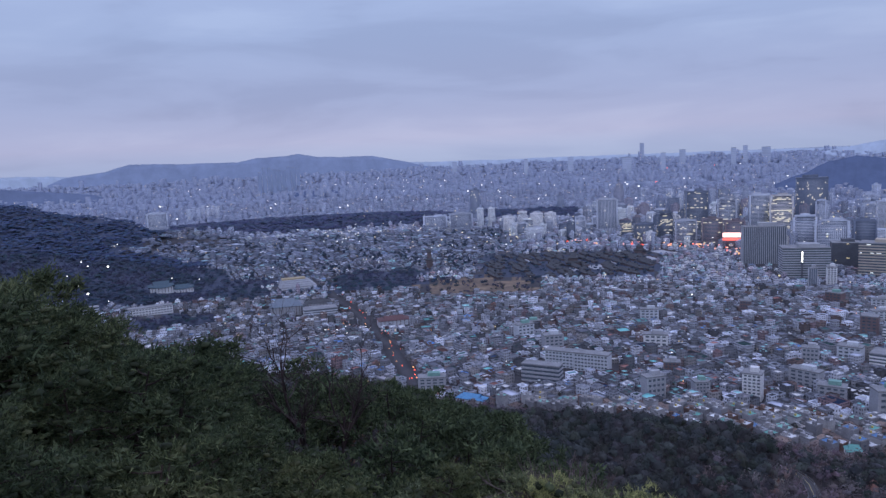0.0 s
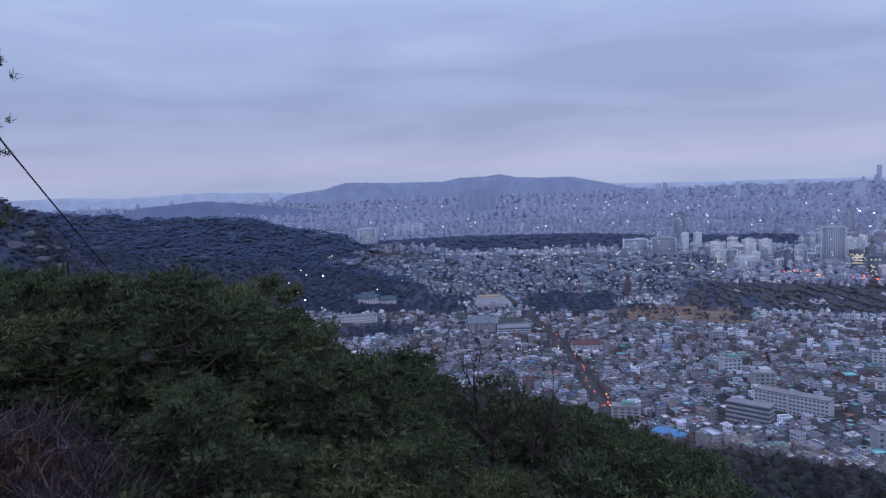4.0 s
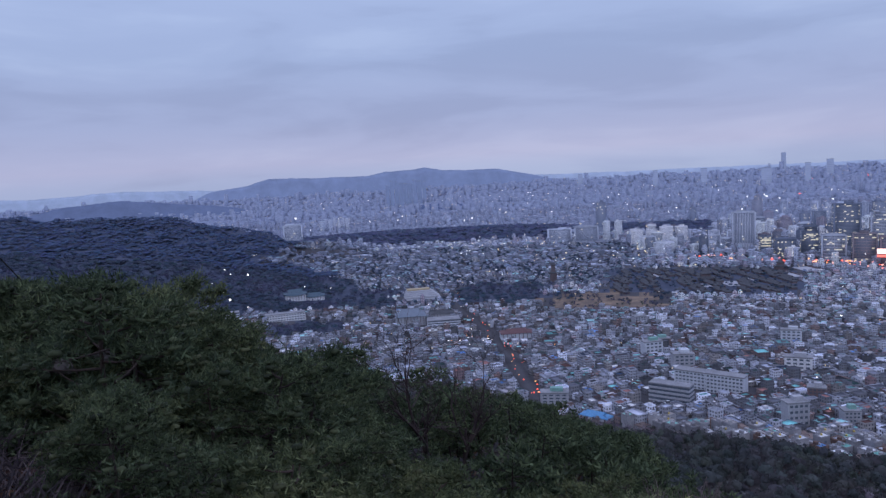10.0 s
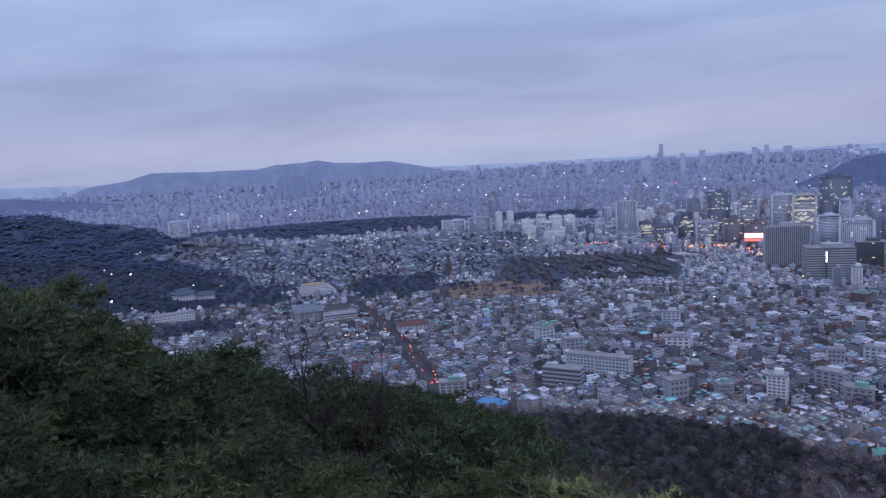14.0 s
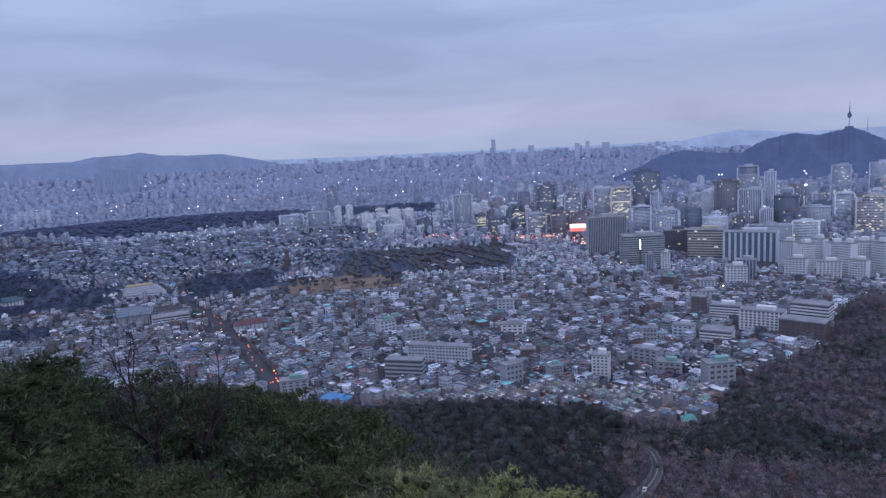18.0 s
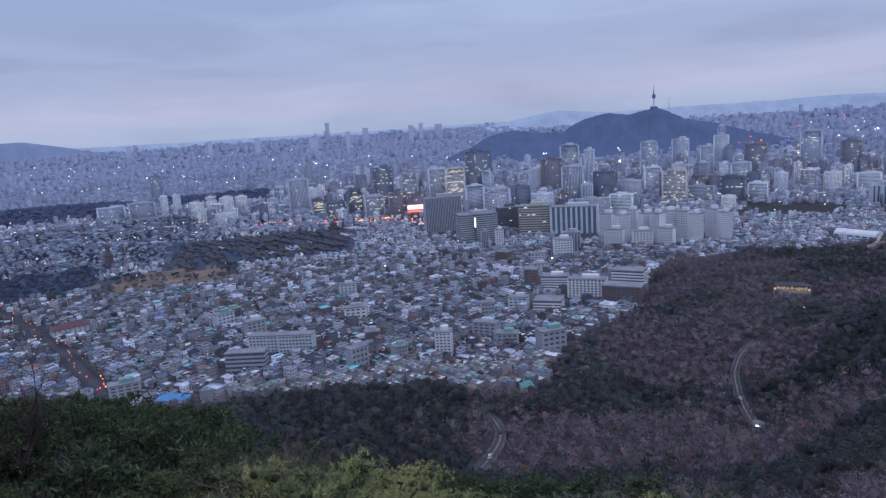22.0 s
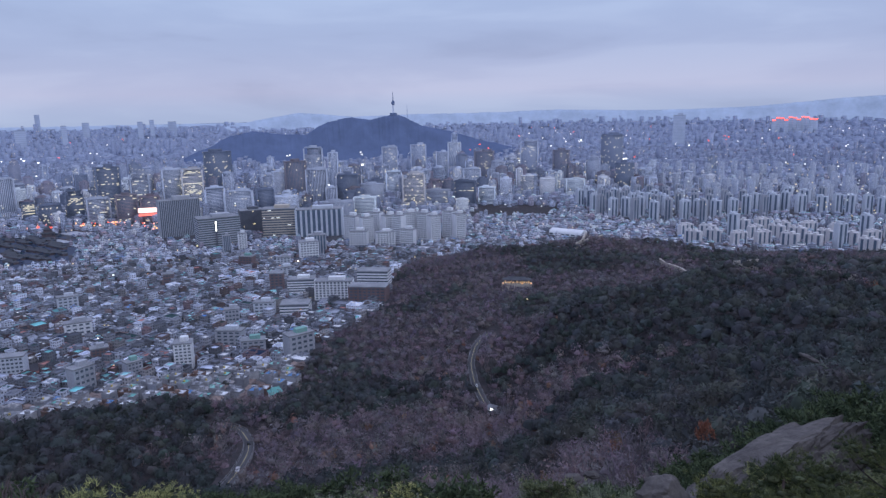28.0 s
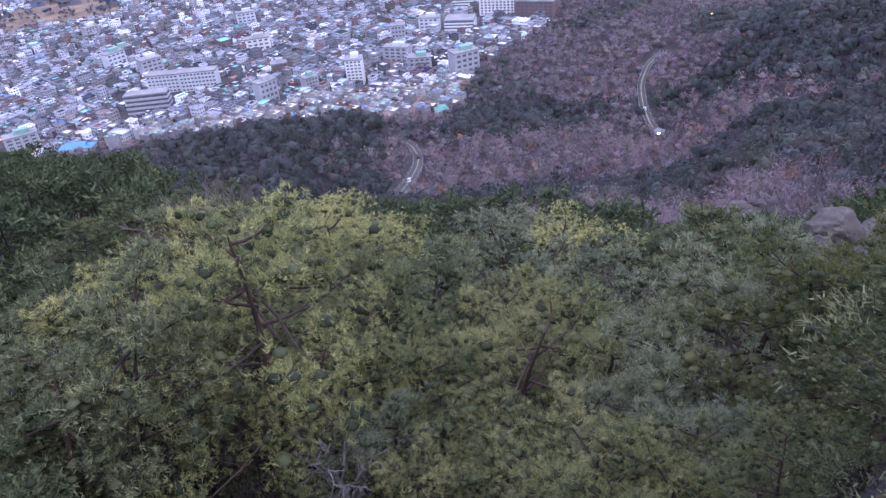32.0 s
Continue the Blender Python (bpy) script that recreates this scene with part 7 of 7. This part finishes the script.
boulder("rock_outcrop", "long slab of weathered grey granite on the slope", (3.4, -53.6, 261.3), (12.6, 3.0, 3.4), 3.0, 6, turn=-120, tilt=-11)
boulder("boulder", "rounded granite boulder at the slab's end", spot(169.2, -29.6, 43), (1.6, 1.3, 1.5), 5.0, 4, turn=10)
boulder("boulder", "cracked pale granite boulder", spot(168.2, -32, 40), (1.7, 1.4, 1.6), 11.0, 4, turn=50)
boulder("boulder", "small pale boulder between bushes", spot(163.3, -28.6, 60), (0.7, 0.55, 0.35), 15.0, 3, turn=30)
boulder("boulder", "low stone in the brush", spot(161.8, -28.9, 62), (0.75, 0.6, 0.4), 19.0, 3)
boulder("boulder", "bare pale rock on the green slope", spot(179.2, -18.3, 130), (1.9, 0.6, 0.45), 22.0, 3, turn=-25, tilt=-12)
boulder("boulder", "pale rock patch beneath the pines", spot(66.5, -12.0, 30), (0.9, 0.5, 0.35), 23.0, 3, turn=20)
boulder("boulder", "pale rock patch beneath the pines", spot(69.3, -11.9, 31), (0.6, 0.4, 0.3), 29.0, 3, turn=60)
oak = shrub("shrub", "oak bush with bright orange withered leaves", foliage("orange_oak_leaves", [(0.22, 0.095, 0.07), (0.30, 0.14, 0.095), (0.38, 0.19, 0.13)], 0.4), 333, 1.1, 1.2, 150, 0.2)
oak.matrix_world = Matrix.Translation(spot(172.2, -25.2, 47)) @ Matrix.Diagonal((0.6, 0.6, 1.15, 1))

# granite patches on the mountain to the north
r = random.Random(31)
for k in range(46):
    az = r.uniform(54, 68)
    d = r.uniform(1120, 1560)
    z = float(ground_z(az, d))
    s = r.uniform(5, 17)
    boulder("rock_outcrop", "pale granite face on the wooded mountain", Vector((math.sin(radians(az)) * d, math.cos(radians(az)) * d, z + 5)), (s * 1.2, s * 0.7, s * 0.6), k * 3.7, 3, PALE_ROCK, turn=-az + r.uniform(-30, 30), tilt=r.uniform(-30, 30))

# ---- cable, hut and wall near the eye ----
STEEL = surface("black_cable", [(0.02, 0.02, 0.022), (0.04, 0.04, 0.042)], 1, 20, 0.6)
a_, b_ = spot(50.0, 17.5, 17.5), spot(65.2, -6.4, 40)
s = np.linspace(0, 1, 16)
line = np.array(a_)[None] * (1 - s)[:, None] + np.array(b_)[None] * s[:, None]
line[:, 2] -= np.sin(s * math.pi) * 0.12
tagged(new("cable", mesh_of("cable", *tube(line, np.full(16, 0.03), 6), [STEEL], smooth=True)), "black cable slanting down from a tall pine", "cable")

BLOCK = surface("grey_block_wall", [(0.05, 0.05, 0.055), (0.085, 0.085, 0.09)], 0.8, 6, 0.95, where="World")
TIN = surface("pale_sheet_roof", [(0.18, 0.19, 0.205), (0.28, 0.29, 0.31)], 0.6, 5, 0.6)
hut_place = at(52.6, 27, 290 + 27 * math.tan(radians(-13.2)))[0]
hut = thing("hut", "small grey block hut with a pale sheet roof", "hut", place=Matrix.Translation(hut_place) @ Matrix.Rotation(radians(-51.6 + 8), 4, "Z") @ Matrix.Scale(0.82, 4))
part("wall", box(2.6, 2.2, 3.3, x=-0.9, z=-2.0), hut, material=BLOCK)
part("wall", box(1.5, 2.0, 2.8, x=1.0, y=0.2, z=-2.0), hut, material=BLOCK)
part("roof", box(2.8, 2.6, 0.14, x=-0.9, z=1.32, bevel=0.03), hut, "pale sheet roof", TIN)
part("roof", box(1.7, 2.4, 0.12, x=1.0, y=0.1, z=0.84, bevel=0.03), hut, material=TIN)
part("window", box(0.45, 0.1, 0.45, x=0.75, y=-0.83, z=-0.5), hut, material=GLASS)
part("door_post", box(0.14, 0.14, 1.1, x=1.72, y=-0.7, z=-0.3), hut, material=WHITE)
fort = thing("retaining_wall", "low dark stone wall with pale coping below the hut", "wall", place=Matrix.Translation(at(59.5, 23, 290 + 23 * math.tan(radians(-17.6)))[0]) @ Matrix.Rotation(radians(-60), 4, "Z") @ Matrix.Scale(0.5, 4))
for k in range(6):
    part("stone", box(0.75, 0.5, 0.9, x=-2.2 + k * 0.78, z=-0.7 - 0.05 * k, bevel=0.06), fort, material=BLOCK)
    part("coping", box(0.72, 0.56, 0.09, x=-2.2 + k * 0.78, z=0.22 - 0.05 * k, bevel=0.02), fort, material=TIN)

# ---- the lit pavilion, the road's end and the old city wall on the crest ----
pav_d = dist_of(156.9, -14.5)
pav = thing("pavilion", "long pavilion lit by warm lamps in the wood", "pavilion", place=stand(156.9, pav_d - 14, 0, float(ground_z(156.9, pav_d)) + 8))
part("platform", box(34, 8, 10, z=-9, bevel=0.2), pav, material=BEIGE)
part("roof", hip(30, 9, 3, 1, 5.5, 0.7), pav, material=TILE_DARK)
for k in range(8):
    part("column", box(0.6, 0.6, 4.8, x=-14 + k * 4, y=-3, z=0.8), pav, material=BROWN)
WARM_FRONT = glow("pavilion_light", (1.0, 0.62, 0.32), 0.6)
for k in range(13):
    part("lit_panel", box(1.1, 0.4, 1.5 + 0.8 * (k % 3 == 0), x=-13.2 + k * 2.2, y=-1.5, z=1.4), pav, "glowing warm panel", WARM_FRONT)
for x in (-15.5, 15.5, 6):
    part("lamp", lathe([(0.2, 0.8), (0.6, 1.2), (0.6, 1.8), (0.2, 2.2)], 8), pav, material=LED_AMBER).location = (x, -4.2, 0)
kiosk = thing("roadside_kiosk", "small lit kiosk at the end of the road", "kiosk", place=stand(154.75, dist_of(154.7, -24.3), -20))
part("wall", box(5, 4, 4.5, z=-1.5), kiosk, material=PALE)
part("roof", hip(5, 4, 1.6, 0.6, 3.0), kiosk, material=TIN)
part("lamp", box(1.6, 0.3, 0.9, x=0.5, y=-2.2, z=1.6), kiosk, material=LED_WHITE)
gate = thing("roadside_kiosk", "lit roadside booth among the trees", "kiosk", place=stand(157.8, dist_of(157.8, -15.9), 0, float(ground_z(157.8, dist_of(157.8, -15.9))) + 4))
part("wall", box(4, 3, 8, z=-5), gate, material=BROWN)
part("lamp", box(3.4, 0.3, 1.0, y=-1.7, z=2.2), gate, material=LIT_WARM)


def rampart(points, label):
    line = bend(points, 22)
    t = thing("city_wall", label, "wall", "old city wall")
    for k in range(len(line) - 1):
        p, q = Vector(line[k]), Vector(line[k + 1])
        m = (p + q) / 2
        az_, d_ = math.degrees(math.atan2(m.x, m.y)) % 360, m.length
        b = part("stone_bay", box((q - p).length * 1.02, 2.0, 14, z=-4, bevel=0.2), t, material=BEIGE)
        b.matrix_world = Matrix.Translation((m.x, m.y, float(ground_z(az_, d_)))) @ Matrix.Rotation(math.atan2(q.y - p.y, q.x - p.x), 4, "Z")


rampart([(161.6, dist_of(161.6, -11.4)), (162.4, dist_of(162.4, -10.9)), (163.2, dist_of(163.2, -10.6)), (164.3, dist_of(164.3, -10.4))], "pale granite city wall along the wooded crest")
rampart([(168.2, 900), (169.2, 860), (170.5, 820)], "pale stretch of old city wall between trees")
rampart([(173.6, 660), (175.3, 640)], "short stretch of old city wall")

# ---- lamps of the city ----


def street_lamp(az, d, hgt, mat, bulb=0.9, label="street lamp with a bright white head"):
    t = thing("street_lamp", label, "street lamp", "lamps in the city", place=stand(az, d))
    part("pole", lathe([(0.14, -0.5), (0.1, hgt)], 6), t, material=SLATE)
    part("head", lathe([(bulb * 0.4, hgt), (bulb, hgt + bulb * 0.7), (bulb, hgt + bulb), (bulb * 0.3, hgt + bulb * 1.6)], 8), t, material=mat)
    return t


for az, el, b in [(80.2, -7.3, 2.2), (78.9, -7.1, 1.4), (78.5, -6.7, 1.2), (78.2, -8.5, 1.9), (78.7, -9.2, 2.2), (76.6, -8.0, 1.8), (84.5, -8.7, 1.2), (77.5, -7.6, 1.0), (80.0, -9.9, 1.0), (86.5, -9.0, 0.9), (83.0, -6.2, 1.0), (81.0, -5.6, 0.9)]:
    d = dist_of(az, el)
    street_lamp(az, d - 25, 13, LED_WHITE, b)
r = random.Random(44)
for k in range(34):
    f = r.uniform(0, 1)
    az, d = np.interp(f, [0, 0.2, 0.4, 0.6, 0.8, 1], [102.9, 101.9, 101.0, 99.6, 98.3, 96.3]), np.interp(f, [0, 0.2, 0.4, 0.6, 0.8, 1], [735, 830, 960, 1140, 1290, 1700])
    street_lamp(az + r.uniform(-0.5, 0.5), d, r.uniform(4, 9), r.choice((LED_AMBER, LED_RED, LED_RED)), r.uniform(0.45, 0.95), "amber or red light over the avenue")
for k in range(26):
    street_lamp(r.uniform(95.6, 99.5), r.uniform(1020, 1160), 7, r.choice((LED_AMBER, LED_WHITE)), 0.7, "warm lamp strung among bare trees")
LED_ROSE = glow("rose_lamp", (1.0, 0.42, 0.32), 1.5)
for k in range(120):
    f = r.uniform(0, 1) ** 0.8
    street_lamp(115.5 + f * 14.5 + r.uniform(-0.4, 0.4), 2180 - f * 190 + r.uniform(-40, 25) - (r.uniform(0, 130) if f > 0.8 else 0), 6, r.choice((LED_ROSE, LED_ROSE, LED_AMBER, LED_RED)), r.uniform(1.2, 2.5), "rose or amber light of the boulevard")
jam = thing("traffic_queue", "queue of red tail lights on the boulevard", "traffic", place=stand(117.9, 2240, 25))
for k in range(24):
    part("tail_light", box(3.4, 1.0, 3.0, x=-38 + k * 3.3, z=1, y=(k % 4) * 3), jam, material=LED_RED)
strip_ = thing("light_strip", "bright white light strip on an office corner", "lamp", place=stand(132.9, 1617, 10))
part("strip", box(2.2, 0.6, 22, z=33), strip_, material=LED_WHITE)
part("backing", box(3.2, 0.6, 60, z=-1, y=0.7), strip_, material=SLATE)
for az, d, z, b, m in [(144.5, 2300, 112, 7, LED_WHITE), (141.8, 2150, 66, 6, LED_WHITE), (161.9, 2750, 155, 6, LED_WHITE), (125.3, 1330, 6, 3, LED_WHITE), (131.4, 1560, 12, 4, LIT_WARM), (139.0, 1250, 14, 3, LED_WHITE)]:
    t = thing("flood_lamp", "bright flood lamp on a mast", "lamp", group="lamps in the city", place=stand(az, d))
    part("pole", lathe([(0.6, -1), (0.5, z)], 6), t, material=SLATE)
    part("head", lathe([(b * 0.3, z), (b * 0.55, z + b * 0.35), (b * 0.3, z + b * 0.7)], 8), t, material=m)


def sparks(name, label, n, d0, d1, size, z0, z1, mat, seed, az0=84, az1=184):
    """Tiny lit signs and windows strewn over the far city, too many to count."""
    q = np.random.RandomState(seed)
    az, d = q.uniform(az0, az1, n), q.uniform(d0, d1, n)
    k = is_city(az, d)
    az, d = az[k], d[k]
    n = len(az)
    v, f, i, t, u = boxes(az, d, q.uniform(0.6, 1.6, n) * size, np.full(n, size), q.uniform(0.5, 1.2, n) * size, np.radians(-az), np.ones((n, 3)), np.ones((n, 3)), ground_z(az, d), q.uniform(z0, z1, n))
    tagged(new(name, mesh_of(name, v, f, [mat])), label, "lights", kind="stuff")


sparks("city_lights", "small white lights of streets and shops", 90, 700, 1700, 0.7, 4, 11, LED_WHITE, 1)
sparks("city_lights", "small warm lights between the houses", 70, 600, 1700, 0.7, 3, 10, LED_AMBER, 2)
sparks("city_lights", "lit signs and windows of the centre", 280, 1800, 3200, 2.5, 8, 55, LIT_COOL, 3, 92)
sparks("city_lights", "warm lit signs of the centre", 230, 1800, 3400, 2.4, 6, 60, LIT_WARM, 4, 96)
sparks("city_lights", "bright points across the far city", 230, 3000, 8000, 4.4, 12, 60, LED_WHITE, 5)
sparks("city_lights", "red beacons on the far roofs", 26, 2600, 7500, 5, 60, 110, LED_RED, 6, 120)
for k in range(11):
    a_, d_, h_ = 175.7 + k * 0.27, 7000 + (k % 3) * 200, 112 + (k * 17) % 24
    tower("apartment_tower", "far tower with red roof lights", a_, d_, 30, h_, 30, 10, CONCRETE, GLASS_BLUE, "bands", 8, cap=False, lit=0)
    beacon = thing("beacon", "red warning lights on a far tower roof", "lamp", place=stand(a_, d_))
    for x in (-9, 9):
        part("lens", lathe([(3, h_ + 1), (7, h_ + 5), (7, h_ + 9), (3, h_ + 13)], 8), beacon, material=LED_RED).location = (x, 0, 0)


# ---- cars on the hill roads ----
CAR_PAINT = {"white": surface("white_car_paint", [(0.66, 0.66, 0.67), (0.74, 0.74, 0.75)], 1, 9, 0.3, spec=0.5, bump=0), "black": surface("black_car_paint", [(0.02, 0.02, 0.023), (0.03, 0.03, 0.034)], 1, 9, 0.25, spec=0.6, bump=0)}
TYRE = surface("tyre_rubber", [(0.015, 0.015, 0.016), (0.03, 0.03, 0.03)], 3, 20, 0.9)


def car(colour, line, k):
    p, q = Vector(line[k]), Vector(line[k + 1])
    a, d = math.degrees(math.atan2(p.x, p.y)) % 360, p.length
    t = thing("car", colour + " car on the winding hill road", "car", place=Matrix.Translation((p.x, p.y, float(ground_z(a, d)) + 1.1)) @ Matrix.Rotation(math.atan2(q.y - p.y, q.x - p.x), 4, "Z"))
    part("body", box(4.4, 1.8, 0.75, z=0.35, bevel=0.12), t, material=CAR_PAINT[colour])
    cabin = part("cabin", box(2.3, 1.55, 0.62, x=-0.2, z=1.08, bevel=0.2), t, material=CAR_PAINT[colour])
    part("window", box(1.9, 1.6, 0.36, x=-0.2, z=1.16), cabin, material=GLASS)
    part("windscreen", box(2.34, 1.3, 0.36, x=-0.2, z=1.16), cabin, material=GLASS)
    for x in (-1.35, 1.35):
        for y in (-0.86, 0.86):
            w = part("wheel", lathe([(0.2, -0.12), (0.34, -0.1), (0.34, 0.1), (0.2, 0.12)], 12), t, material=TYRE)
            w.matrix_local = Matrix.Translation((x, y, 0.34)) @ Matrix.Rotation(radians(90), 4, "X")
    for y in (-0.62, 0.62):
        part("headlight", box(0.12, 0.36, 0.2, x=2.17, y=y, z=0.66), t, material=LED_WHITE)


car("white", ROADS[0], 9)
car("black", ROADS[0], 22)
car("white", ROADS[1], 14)
